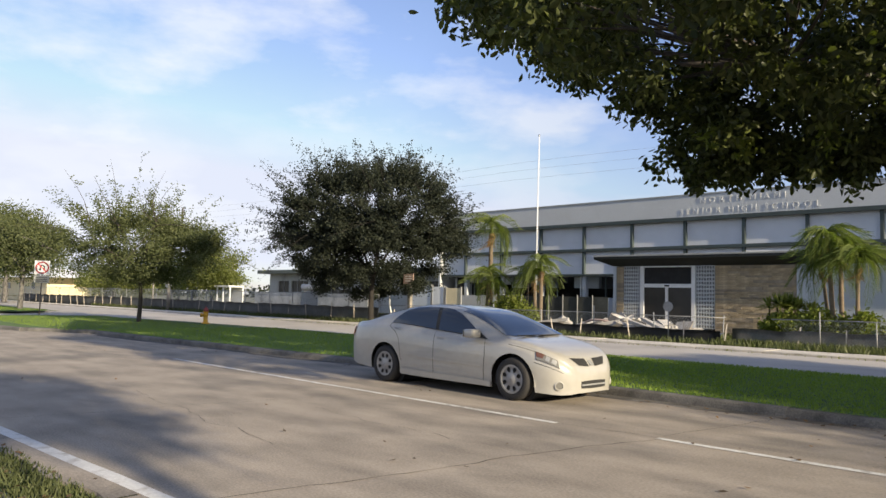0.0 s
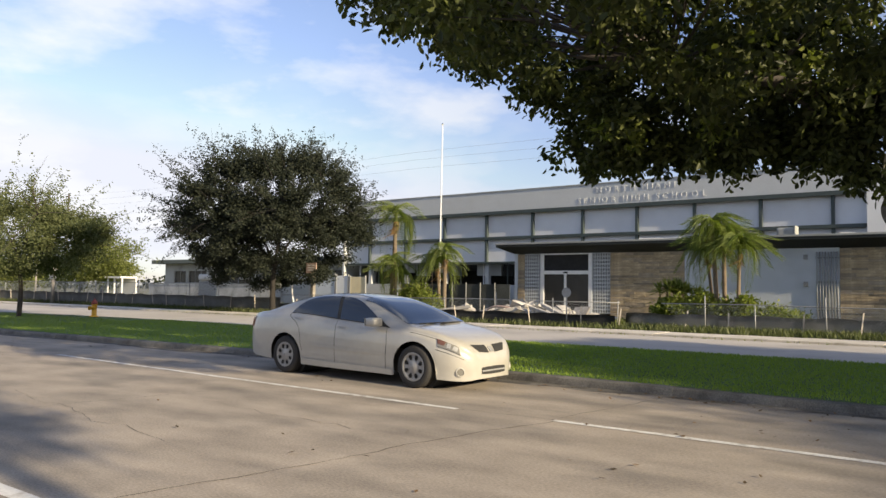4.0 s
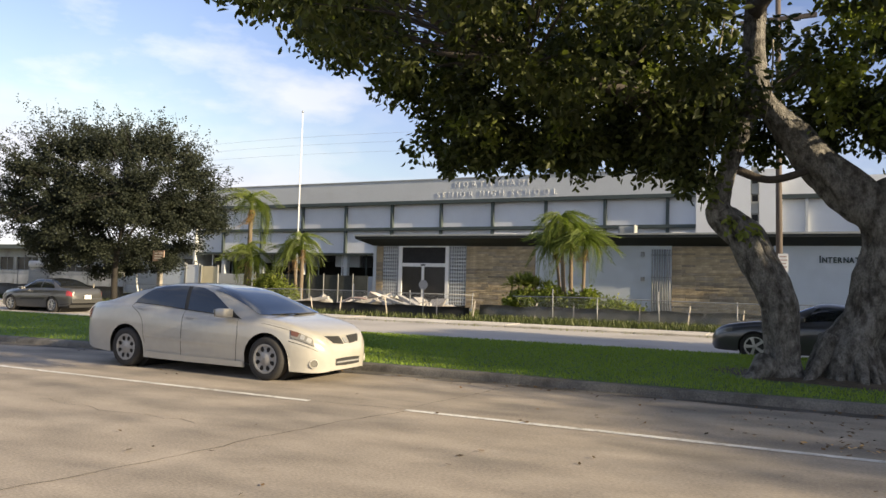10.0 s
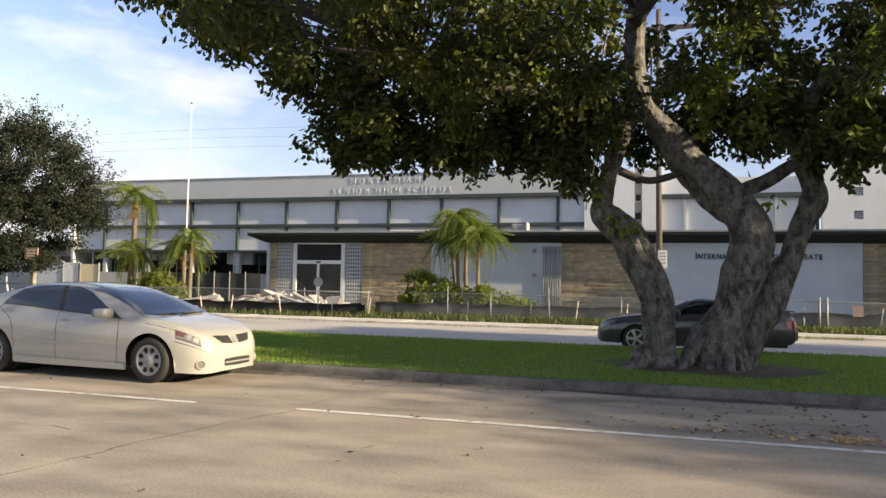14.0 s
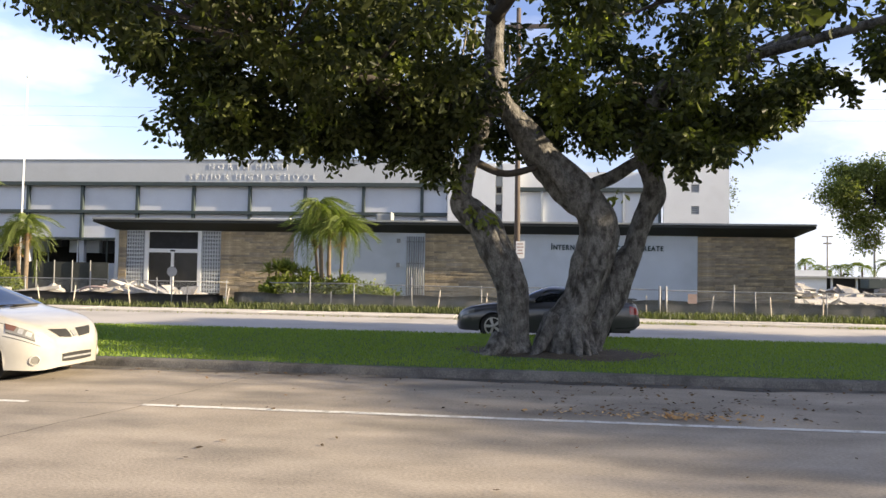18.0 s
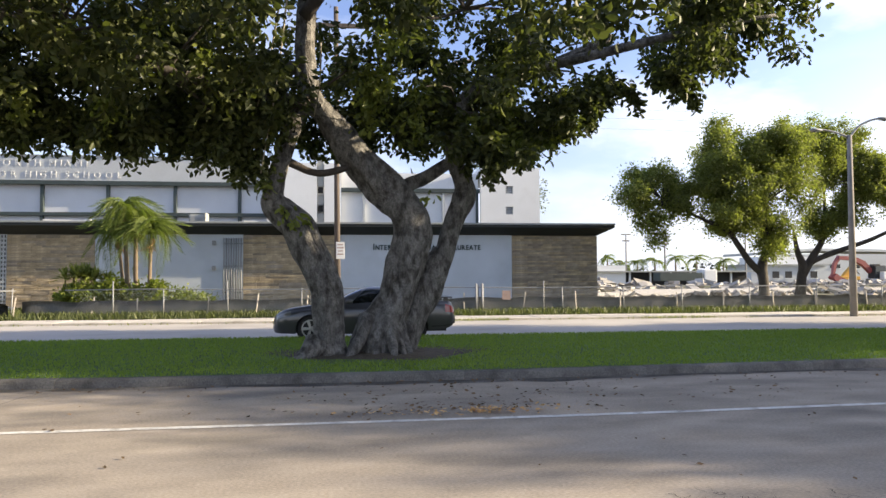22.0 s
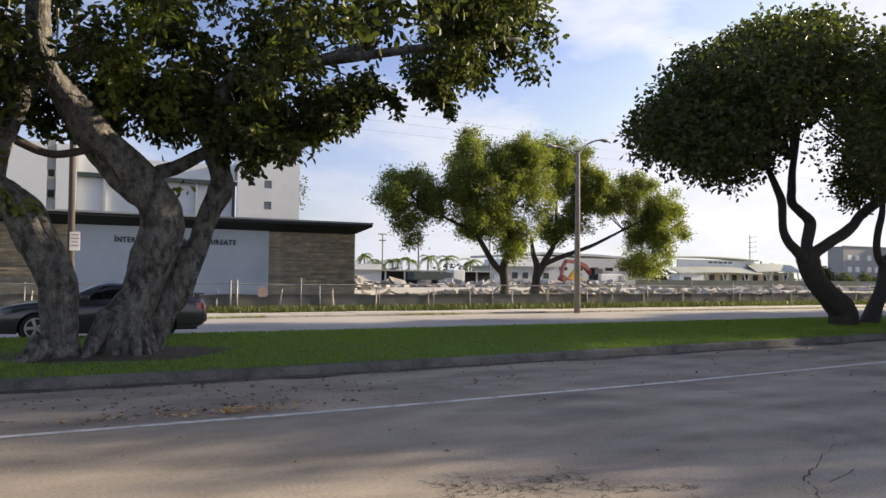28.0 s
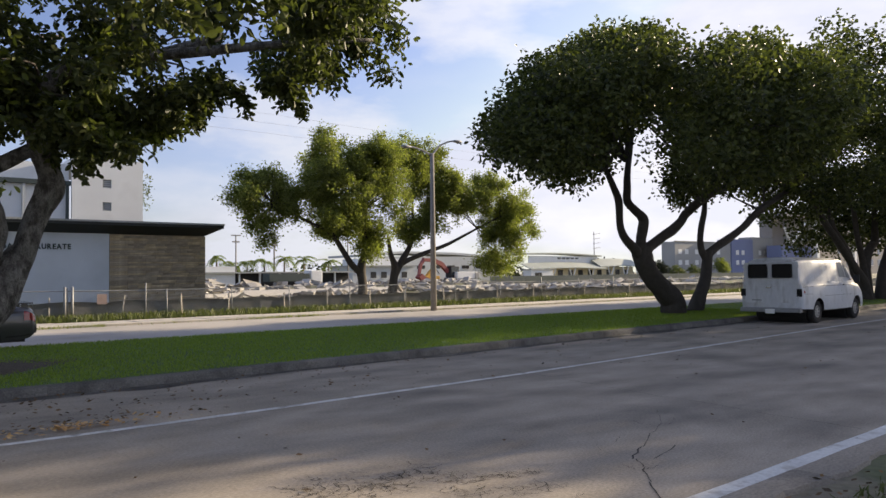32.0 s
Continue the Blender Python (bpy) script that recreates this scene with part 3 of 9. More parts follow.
crack(-4.45, 8.2, -5.6, 2.8, 0.012, 1, 0.06)
crack(-5.8, 8.08, -4.4, 8.2, 0.012, 21, 0.03)
crack(-4.45, 8.2, -4.1, 11.2, 0.010, 2, 0.05)
crack(-16.5, 2.4, -14.9, 11.0, 0.008, 3, 0.05)
crack(8.0, 3.2, 8.6, 11.4, 0.008, 4, 0.05)
for (a, b), w in zip((((7.34, 5.13), (6.73, 4.64)), ((6.73, 4.64), (6.26, 4.45)), ((6.26, 4.45), (5.73, 4.15)), ((5.73, 4.15), (5.31, 3.92)), ((5.31, 3.92), (5.17, 3.72)), ((5.17, 3.72), (4.85, 3.41)), ((4.85, 3.41), (4.55, 3.1)), ((6.01, 4.0), (5.44, 3.82)), ((5.3, 3.67), (5.12, 3.64)), ((5.06, 3.87), (5.02, 3.72)), ((6.6, 4.95), (6.54, 4.69)), ((7.1, 4.75), (6.75, 4.55)), ((5.9, 4.55), (5.7, 4.42)), ((5.5, 4.5), (5.35, 4.32))), (0.006, 0.007, 0.008, 0.012, 0.013, 0.012, 0.011, 0.009, 0.006, 0.006, 0.006, 0.004, 0.004, 0.004)):
    crack(*a, *b, w, int(a[0] * 100), 0.035)
crack(-1.5, 4.6, 1.5, 4.4, 0.004, 9, 0.1)
crack(-12.0, 5.2, -7.0, 4.4, 0.006, 10, 0.1)
crack(-9.0, 6.4, -6.0, 6.1, 0.006, 11, 0.1)
crack(-10.5, 2.3, -9.4, 8.0, 0.007, 12, 0.06)
crack(14.0, 3.2, 14.4, 11.7, 0.008, 14, 0.05)
# a crazed dark patch: a net of short cracks
rk = random.Random(12)
for i in range(300):
    u = rk.random()
    if i < 190:
        x, y = 2.55 + 1.3 * u, 4.72 + rk.gauss(0.0, 0.17) + 0.1 * math.sin(u * 9) - 0.35 * max(0, u - 0.6)
    elif i < 250:
        x, y = 3.62 + 0.8 * u, 4.42 - 0.28 * u + rk.gauss(0, 0.045)
    else:
        x, y = 3.5 + 0.75 * u, 4.05 - 0.25 * u + rk.gauss(0, 0.13)
    a = rk.uniform(0, math.pi)
    l = rk.uniform(0.05, 0.16)
    crack(x, y, x + math.cos(a) * l, y + math.sin(a) * l, rk.uniform(0.003, 0.0065), 100 + i, 0.05)


def litter(name, label, zones, mats, seed, heap=0.004):
    """Dead leaves and twigs lying flat: (x, y, spread along, spread across, count)."""
    rng = np.random.default_rng(seed)
    at = np.concatenate([np.c_[x + rng.normal(size=n) * sx, y + rng.normal(size=n) * sy, np.full(n, 0.012)] for x, y, sx, sy, n in zones])
    n = len(at)
    at[:, 2] += rng.uniform(0, heap, n)
    a = rng.uniform(0, 2 * math.pi, n)
    d = np.c_[np.cos(a), np.sin(a), rng.uniform(-0.1, 0.35, n)]
    s = np.c_[-np.sin(a), np.cos(a), rng.uniform(-0.6, 0.6, n)]
    ln, wd = rng.uniform(0.03, 0.09, n)[:, None], rng.uniform(0.010, 0.028, n)[:, None]
    v = np.stack([at, at + d * ln * 0.5 + s * wd, at + d * ln, at + d * ln * 0.5 - s * wd], 1).reshape(-1, 3)
    v[:, 2] = np.maximum(v[:, 2], 0.006)
    f = np.arange(4 * n).reshape(-1, 4)
    ob = link(name, mesh_arrays(name, v, f), mats)
    return tagged(ob, label, "dead leaves", "", "stuff")


M_DEAD = leaf_material("dead_leaves", (0.06, 0.045, 0.03), (0.20, 0.12, 0.06), 0.05, 0.8)
M_RUST = leaf_material("rust_leaves", (0.46, 0.24, 0.09), (0.66, 0.44, 0.22), 0.1, 0.8)
litter("leaf_litter", "scattered brown dead leaves on the road", [(1.0, 9.3, 1.6, 0.45, 80), (2.0, 10.3, 2.2, 0.35, 90), (1.6, 8.75, 1.1, 0.2, 110), (4.2, 9.5, 1.7, 0.3, 55), (1.5, 10.95, 9.0, 0.14, 220), (6.0, 9.5, 7.0, 1.2, 45), (-3.0, 6.5, 8.0, 2.2, 70), (12.0, 8.0, 8.0, 2.4, 80), (-20, 9.5, 8, 1.2, 30), (-7, 1.75, 3.5, 0.25, 420), (8, 2.15, 3.0, 0.28, 420)], M_DEAD, 3)
litter("leaf_pile", "small pile of rust-coloured dead leaves by the parking line", [(1.85, 8.50, 0.15, 0.06, 90), (1.2, 8.45, 0.55, 0.11, 70), (2.5, 8.55, 0.3, 0.08, 30)], M_RUST, 4, 0.05)


def grass(name, label, zones, height, seed, mat=None):
    """Blades standing in zones (x0, x1, y0, y1, z, count)."""
    rng = np.random.default_rng(seed)
    at = np.concatenate([np.c_[rng.uniform(x0, x1, n), rng.uniform(y0, y1, n), np.full(n, z)] for x0, x1, y0, y1, z, n in zones])
    bare = ((at[:, 0] - 0.75) / 2.1) ** 2 + ((at[:, 1] - 13.9) / 1.45) ** 2
    at = at[(bare > rng.uniform(0.45, 1.1, len(at))) & ((at[:, 1] < 5) | (at[:, 0] < -28) | (at[:, 1] > kerb_y(at[:, 0]) + 0.17))]
    n = len(at)
    a = rng.uniform(0, 2 * math.pi, n)
    s = np.c_[np.cos(a), np.sin(a), np.zeros(n)] * rng.uniform(0.006, 0.014, n)[:, None] * (height / 0.08) ** 0.5
    up = np.c_[rng.normal(size=n) * 0.35, rng.normal(size=n) * 0.35, np.ones(n)] * (height * rng.uniform(0.5, 1.3, n))[:, None]
    bend = up * 0.55 + np.c_[rng.normal(size=n), rng.normal(size=n), np.zeros(n)] * height * 0.12
    v = np.stack([at - s, at + s, at + bend + s * 0.8, at + up + bend * 0.1, at + bend - s * 0.8], 1).reshape(-1, 3)
    f = np.arange(5 * n).reshape(-1, 5)
    return tagged(link(name, mesh_arrays(name, v, f), mat or M_GRASS), label, "grass", "", "stuff")


grass("grass", "mown green grass on the median", [(-12, 26, 11.3, 18.2, 0.13, 150000), (-28, -12, 10.5, 18.1, 0.13, 30000), (26, 60, 12.4, 18.2, 0.13, 26000), (-43, -28, 9.6, 16.5, 0.13, 14000), (-80, -52, 12.5, 17.5, 0.135, 14000)], 0.042, 5)
grass("verge_weeds", "straggling weeds and dry grass on the near verge", [(-16, -2, 0.9, 2.0, -0.03, 5200), (-8.5, -5.4, 1.85, 2.32, -0.03, 2600), (3, 16, 1.0, 2.35, -0.03, 5200)], 0.06, 6, M_OLIVE)

# a dark strip of uneven width along the foot of the median kerb
M_KERB_FOOT = material("kerb_foot_strip", (0.07, 0.063, 0.055), 0.95, vary=0.3, scale=3, fine=30, bump=0.4, dark=(0.17, 0.157, 0.14), dark_at=(0.48, 0.66), dark_scale=1.6)
bm = bmesh.new()
rows = []
for i in range(281):
    x = -27 + i * 0.25
    w = 0.30 + 0.24 * noise.noise(Vector((x * 0.22, 3.1, 0))) + 0.14 * noise.noise(Vector((x * 1.3, 7.7, 0))) + 0.05 * noise.noise(Vector((x * 5.0, 1.7, 0)))
    y = float(kerb_y(x))
    rows.append((bm.verts.new((x, y, 0.004)), bm.verts.new((x, y - max(0.05, w), 0.004))))
for a, b in zip(rows, rows[1:]):
    bm.faces.new((a[0], a[1], b[1], b[0]))
part("kerb_foot_strip", bm, M_KERB_FOOT, road, "dark strip with an uneven edge along the kerb foot")


# ---- school: front wing ----
WALL_Y, MAIN_Y = 40.0, 46.0
school_wing = thing("front_wing", "long single-storey school wing of painted panels and ledge stone under a dark deep eave", "building", kind="structure")
part("panel", box(-12.89, -5.36, WALL_Y, WALL_Y + 0.25, 0, 3.95), M_BLUE_WALL, school_wing, "pale blue painted wall panel")
part("panel", box(-0.42, 9.40, WALL_Y, WALL_Y + 0.25, 0, 3.95), M_BLUE_WALL, school_wing, "pale blue painted wall panel")
part("side_wall", box(-23.67, -23.45, WALL_Y, MAIN_Y - 0.02, 0, 3.95), M_BLUE_WALL, school_wing)
part("side_wall", box(14.18, 14.40, WALL_Y + 0.25, MAIN_Y + 8, 0, 3.95), M_BLUE_WALL, school_wing)
# dark sheet added so that the holes of the screens look shaded
part("shade_backing", box(-23.44, -17.24, WALL_Y + 0.30, WALL_Y + 0.35, 0, 3.95), M_DARK, school_wing)
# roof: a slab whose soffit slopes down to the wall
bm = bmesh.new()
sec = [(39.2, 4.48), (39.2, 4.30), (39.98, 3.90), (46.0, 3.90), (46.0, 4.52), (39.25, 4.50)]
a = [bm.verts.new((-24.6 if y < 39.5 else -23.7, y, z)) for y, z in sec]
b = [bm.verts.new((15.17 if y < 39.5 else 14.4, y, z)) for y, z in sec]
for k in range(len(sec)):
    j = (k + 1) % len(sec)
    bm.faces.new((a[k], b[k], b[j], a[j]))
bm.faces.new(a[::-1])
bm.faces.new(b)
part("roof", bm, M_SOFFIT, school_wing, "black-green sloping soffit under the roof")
part("roof_edge", box(-24.63, 15.20, 39.165, 39.28, 4.44, 4.54, 0.012), M_ROOF_EDGE, school_wing, "grey metal roof edge")
part("roof_edge", box(15.175, 15.21, 39.28, 46.0, 4.44, 4.54), M_ROOF_EDGE, school_wing, "grey metal roof edge")


def stone_wall(name, x0, x1, z1, y, mats, seed, label):
    wall = thing(name, label, "stone wall", kind="structure")
    part("backing", box(x0, x1, y + 0.05, y + 0.25, 0, z1), M_MORTAR, wall)
    rnd = random.Random(seed)
    z = 0.0
    shared = {}
    while z < z1 - 0.04:
        h = rnd.choice((0.09, 0.11, 0.13, 0.16))
        h = min(h, z1 - z)
        x = x0
        while x < x1 - 0.02:
            w = rnd.choice((0.5, 0.7, 0.9, 1.2))
            if x + w > x1 - 0.2:
                w = x1 - x
            key = (round(w, 3), round(h, 3), rnd.randrange(2), rnd.randrange(len(mats)))
            if key not in shared:
                me = bpy.data.meshes.new("stone")
                bm = bmesh.new()
                jx, jz = 0.006, 0.006
                d = [rnd.uniform(-0.025, 0.012) for _ in range(4)]
                c = [(jx, jz), (w - jx, jz), (w - jx, h - jz), (jx, h - jz)]
                f = [bm.verts.new((px, dd, pz)) for (px, pz), dd in zip(c, d)]
                k = [bm.verts.new((px, 0.06, pz)) for px, pz in c]
                bm.faces.new(f)
                for i in range(4):
                    j = (i + 1) % 4
                    bm.faces.new((f[i], k[i], k[j], f[j]))
                bm.normal_update()
                bm.to_mesh(me)
                bm.free()
                me.materials.append(mats[key[3]])
                shared[key] = me
            s = link("stone", shared[key], None, wall)
            s.location = (x, y - 0.01, z)
            x += w
        z += h
    return wall


stone_wall("wall_stone_1", -23.43, -22.95, 3.88, WALL_Y, (M_STONE, M_STONE_B), 1, "narrow ledge stone pier of tan and brown courses")
stone_wall("wall_stone_2", -17.22, -12.90, 3.88, WALL_Y, (M_STONE, M_STONE, M_STONE_B), 2, "ledge stone wall of tan and golden courses")
stone_wall("wall_stone_3", -5.35, -0.43, 3.88, WALL_Y, (M_STONE, M_STONE, M_STONE_B), 3, "ledge stone wall of tan and golden courses")
stone_wall("wall_stone_4", 9.41, 14.40, 3.88, WALL_Y, (M_STONE_B, M_STONE_B, M_STONE), 4, "ledge stone end wall of brown courses")


def block_screen(name, x0, x1, z0, z1, cols, rows):
    """A white lattice with square holes that go through it."""
    scr = thing(name, "white pierced concrete block screen beside the entrance", "block screen", "entrance screens", "structure")
    w, h = (x1 - x0) / cols, (z1 - z0) / rows
    me = bpy.data.meshes.new("block")
    bm = bmesh.new()
    rings = []
    for y, k in ((0.0, 0.0), (0.0, 0.21), (0.09, 0.21), (0.09, 0.0)):
        e = 0.003 if k == 0.0 else 0.0
        rings.append([bm.verts.new((px, y, pz)) for px, pz in ((w * k + e, h * k + e), (w * (1 - k) - e, h * k + e), (w * (1 - k) - e, h * (1 - k) - e), (w * k + e, h * (1 - k) - e))])
    for p, q in zip(rings, rings[1:] + rings[:1]):
        for i in range(4):
            bm.faces.new((p[i], p[(i + 1) % 4], q[(i + 1) % 4], q[i]))
    bmesh.ops.recalc_face_normals(bm, faces=bm.faces)
    bm.to_mesh(me)
    bm.free()
    me.materials.append(M_GREY_WALL)
    for i in range(cols):
        for j in range(rows):
            ob = link("block", me, None, scr)
            ob.location = (x0 + i * w, WALL_Y, z0 + j * h)
    return scr


block_screen("block_screen", -22.93, -21.84, 0.3, 3.88, 7, 16)
block_screen("block_screen", -18.35, -17.24, 0.3, 3.88, 7, 16)
door = thing("entrance_door", "white framed double entrance door with dark glass and a dark transom", "door", kind="structure")
for x0, x1, z0, z1 in ((-21.82, -21.58, 0.2, 3.88), (-18.60, -18.37, 0.2, 3.88), (-21.58, -18.60, 2.60, 2.82), (-20.20, -20.04, 0.2, 2.60), (-21.58, -18.60, 3.80, 3.88)):
    part("door_frame", box(x0, x1, WALL_Y - 0.02, WALL_Y + 0.16, z0, z1, 0.01), M_WHITE, door)
part("transom", box(-21.58, -18.60, WALL_Y + 0.06, WALL_Y + 0.12, 2.82, 3.80), M_DARK, door, "dark transom panel")
part("door_leaf", box(-21.58, -20.20, WALL_Y + 0.05, WALL_Y + 0.10, 0.2, 2.60), M_DOOR, door, "dark glass door leaf")
part("door_leaf", box(-20.04, -18.60, WALL_Y + 0.05, WALL_Y + 0.10, 0.2, 2.60), M_DOOR, door, "dark glass door leaf")
part("number_plate_bar", box(-20.25, -19.95, WALL_Y - 0.03, WALL_Y - 0.02, 2.66, 2.76), M_BLACK, door)
part("step", box(-22.2, -18.0, WALL_Y - 1.2, WALL_Y, -0.03, 0.2, 0.02), M_WALK, door)


def conduit(x, mat=M_STEEL):
    c = thing("wall_pipe", "vertical grey metal pipe fixed to the wall", "pipe", "pipes on the wall")
    part("pipe", tube([(x, WALL_Y - 0.08, 0.05), (x, WALL_Y - 0.08, 3.70)], [0.036, 0.036], 8), mat, c, "", True)
    for z in (0.8, 2.2, 3.4):
        part("clamp", box(x - 0.07, x + 0.07, WALL_Y - 0.085, WALL_Y + 0.002, z - 0.03, z + 0.03), mat, c)
    return c


for i in range(8):
    conduit(-6.34 + i * 0.128, M_STEEL if i % 2 else M_ROOF_EDGE)
for z in (3.45, 2.1):
    m = thing("wall_box", "small grey electrical box on the wall", "electrical box", "boxes on the wall")
    part("body", box(-6.95, -6.75, WALL_Y - 0.12, WALL_Y + 0.002, z - 0.12, z + 0.12, 0.01), M_STEEL, m)
    part("cover", box(-6.94, -6.76, WALL_Y - 0.135, WALL_Y - 0.121, z - 0.11, z + 0.11), M_STEEL, m)


def lettering(name, text, x, y, z, size, mat, label, depth=0.02, spacing=1.0, weight=0.0, squeeze=1.0):
    """Raised letters, each of them a part, on a wall that faces the road."""
    sign = thing(name, label, "lettering")
    for n, ch in enumerate(text):
        cu = bpy.data.curves.new("letter", "FONT")
        cu.body, cu.size, cu.extrude, cu.resolution_u, cu.offset = ch[0], size * ch[1], depth, 2, weight
        tmp = bpy.data.objects.new("tmp", cu)
        me = bpy.data.meshes.new_from_object(tmp)
        bpy.data.objects.remove(tmp)
        if len(me.vertices) == 0:
            x += size * 0.34 * spacing
            continue
        co = np.empty(len(me.vertices) * 3)
        me.vertices.foreach_get("co", co)
        w = co[0::3].max()
        ob = link("letter", me, mat, sign)
        ob.matrix_local = pose(x, y, z, 90, 0, 0) @ Matrix.Diagonal((squeeze, 1, 1, 1))
        x += (w * squeeze + size * 0.16) * spacing
    return sign


caps = lambda s: [(c, 1.0) for c in s]
M_LETTER = material("dark_green_letters", (0.010, 0.032, 0.034), 0.5, vary=0.1)
M_METAL_LETTER = material("pale_metal_letters", (0.59, 0.59, 0.58), 0.5, 0.0, vary=0.1)
lettering("wall_lettering", [("I", 1.3)] + caps("NTERNATIONAL") + [(" ", 1.0), ("B", 1.3)] + caps("ACCALAUREATE"), 1.60, WALL_Y - 0.03, 3.08, 0.37, M_LETTER, "dark green raised capital letters on the pale blue wall", 0.012, 0.88, 0.012, 0.86)

# things on the wing's roof
ac = thing("roof_ventilator", "battered pale metal ventilator cowl on the roof", "ventilator")
part("cowl", box(-8.25, -7.4, 40.2, 41.0, 4.51, 5.0, 0.12), M_ROOF_EDGE, ac)
part("end_plate", box(-7.42, -7.34, 40.15, 41.05, 4.51, 5.08, 0.02), M_ROOF_EDGE, ac)
for x0, x1, y, z, tilt in ((-15.3, -14.0, 39.6, 4.62, 4), (-14.3, -13.0, 39.7, 4.62, -3), (-5.3, -4.6, 39.8, 4.62, 6)):
    s = thing("metal_strip", "loose pale metal flashing strip lying on the roof", "flashing")
    part("strip", box(x0 - (x0 + x1) / 2, (x1 - x0) / 2, -0.12, 0.12, 0, 0.06, 0.01), M_WHITE, s)
    s.matrix_world = pose((x0 + x1) / 2, y, z - 0.07, 0, tilt * 0.3, tilt)

# ---- school: main block ----
main = thing("main_block", "two-storey grey school block with pale panels between dark green fins", "building", kind="structure")
X0, X1 = -44.0, -4.70
part("fascia", box(X0, X1, 45.66, 46.3, 7.42, 8.87, 0.02), M_GREY_WALL, main, "grey rendered fascia band")
part("roof", box(X0, X1, 46.3, 62, 7.4, 8.80), M_GREY_WALL, main)
part("roof_trim", box(X0 - 0.05, X1, 45.61, 45.79, 8.87, 8.95), M_ROOF_EDGE, main)
part("beam", box(X0, X1, 45.60, 45.78, 7.18, 7.43, 0.01), M_GREEN, main, "dark green beam")
part("beam", box(X0, X1, 45.74, 46.0, 5.33, 5.54, 0.01), M_GREEN, main, "dark green beam")
part("beam", box(X0, -23.7, 45.7, 46.0, 3.55, 3.68, 0.01), M_GREEN, main, "dark green beam")
fins = [-41.3, -37.4, -33.5, -29.58, -25.65, -21.73, -17.86, -14.12, -10.22, -6.39]
for x in fins:
    part("fin", box(x - 0.09, x + 0.09, 45.78, 46.0, 3.68 if x < -24 else 4.0, 7.18, 0.008), M_GREEN, main, "dark green upright fin")
edges = [X0] + fins + [X1]
for a, b in zip(edges, edges[1:]):
    part("upper_panel", box(a + 0.02, b - 0.02, 46.0, 46.12, 5.54, 7.30), M_PANEL, main)
    part("lower_panel", box(a + 0.02, b - 0.02, 46.0, 46.12, 3.62, 5.40), M_PANEL, main)
part("back_wall", box(X0, X1, 46.14, 46.34, 3.5, 7.5), M_GREY_WALL, main)
# flat sheet whose colour carries the shade of the stripped room
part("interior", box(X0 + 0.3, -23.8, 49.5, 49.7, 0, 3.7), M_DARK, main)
part("side_wall", box(X0 - 0.2, X0, 45.6, 62, 0, 8.8), M_GREY_WALL, main)
part("base_wall", box(-44, -23.7, 45.9, 46.1, 0, 1.97), M_GREY_WALL, main, "stained grey sill wall")
for x in fins[:5]:
    part("column", box(x - 0.16, x + 0.16, 45.95, 46.3, 1.97, 3.6, 0.01), M_GREY_WALL, main)
rk = random.Random(5)
for i in range(16):
    x = -43 + i * 1.2
    part("hanging_duct", box(x, x + rk.uniform(0.4, 1.1), 46.8, 47.6, rk.uniform(2.6, 3.1), 3.5), M_GREY_WALL if i % 3 else M_BLACK, main, "torn ceiling pieces hanging in the stripped room")
for i in range(9):
    x = -42.6 + i * 2.1
    part("window_rail", box(x, x + 0.07, 46.1, 46.16, 1.97, 3.55), M_GREEN if i % 2 else M_WHITE, main)
lettering("name_lettering", caps("NORTH MIAMI"), -20.65, 45.645, 8.28, 0.54, M_METAL_LETTER, "pale metal raised letters on the grey fascia", 0.014, 1.33, 0.0)
lettering("name_lettering", caps("SENIOR HIGH SCHOOL"), -22.0, 45.645, 7.60, 0.54, M_METAL_LETTER, "pale metal raised letters on the grey fascia", 0.014, 1.335, 0.0)

tower = thing("stair_tower", "white rendered stair tower with a slot of openings", "building", kind="structure")
part("wall", box(-4.70, -1.69, 45.6, 45.85, 0, 8.70), M_WHITE_WALL, tower)
part("wall", box(-1.23, -0.21, 45.6, 45.85, 0, 8.70), M_WHITE_WALL, tower)
part("slot_back", box(-1.69, -1.23, 46.1, 46.2, 4.4, 8.7), M_GREY_WALL, tower)
for z in (4.95, 6.1, 7.25, 8.3):
    part("louvre", box(-1.67, -1.25, 45.75, 46.05, z, z + 0.62, 0.02), M_ROOF_EDGE, tower)
    # dark plates stand for the shade between the louvres
    part("opening", box(-1.62, -1.30, 45.70, 45.745, z - 0.42, z - 0.05), M_DARK, tower)
part("side_wall", box(-4.70, -4.45, 45.85, 56, 0, 8.70), M_WHITE_WALL, tower)
part("top", box(-4.45, -0.21, 45.85, 56, 8.4, 8.65), M_WHITE_WALL, tower)
hall = thing("hall_block", "cream panelled block with dark green frames behind the wing", "building", kind="structure")
part("wall", box(-0.19, 8.60, 46.0, 46.2, 0, 8.2), M_WHITE_WALL, hall)
part("beam", box(-0.19, 8.66, 45.7, 46.0, 6.95, 7.2, 0.01), M_GREEN, hall, "dark green beam")
part("roof", box(-0.19, 8.60, 46.2, 56, 8.0, 8.18), M_GREY_WALL, hall)
for x in (1.25, 3.9, 6.3, 8.5):
    part("fin", box(x - 0.07, x + 0.07, 45.75, 46.0, 4.0, 6.95), M_GREEN if x > 8 else M_GREY_WALL, hall)
end = thing("end_tower", "white rendered end tower with two small square windows", "building", kind="structure")
wx0, wx1 = 8.68, 12.57
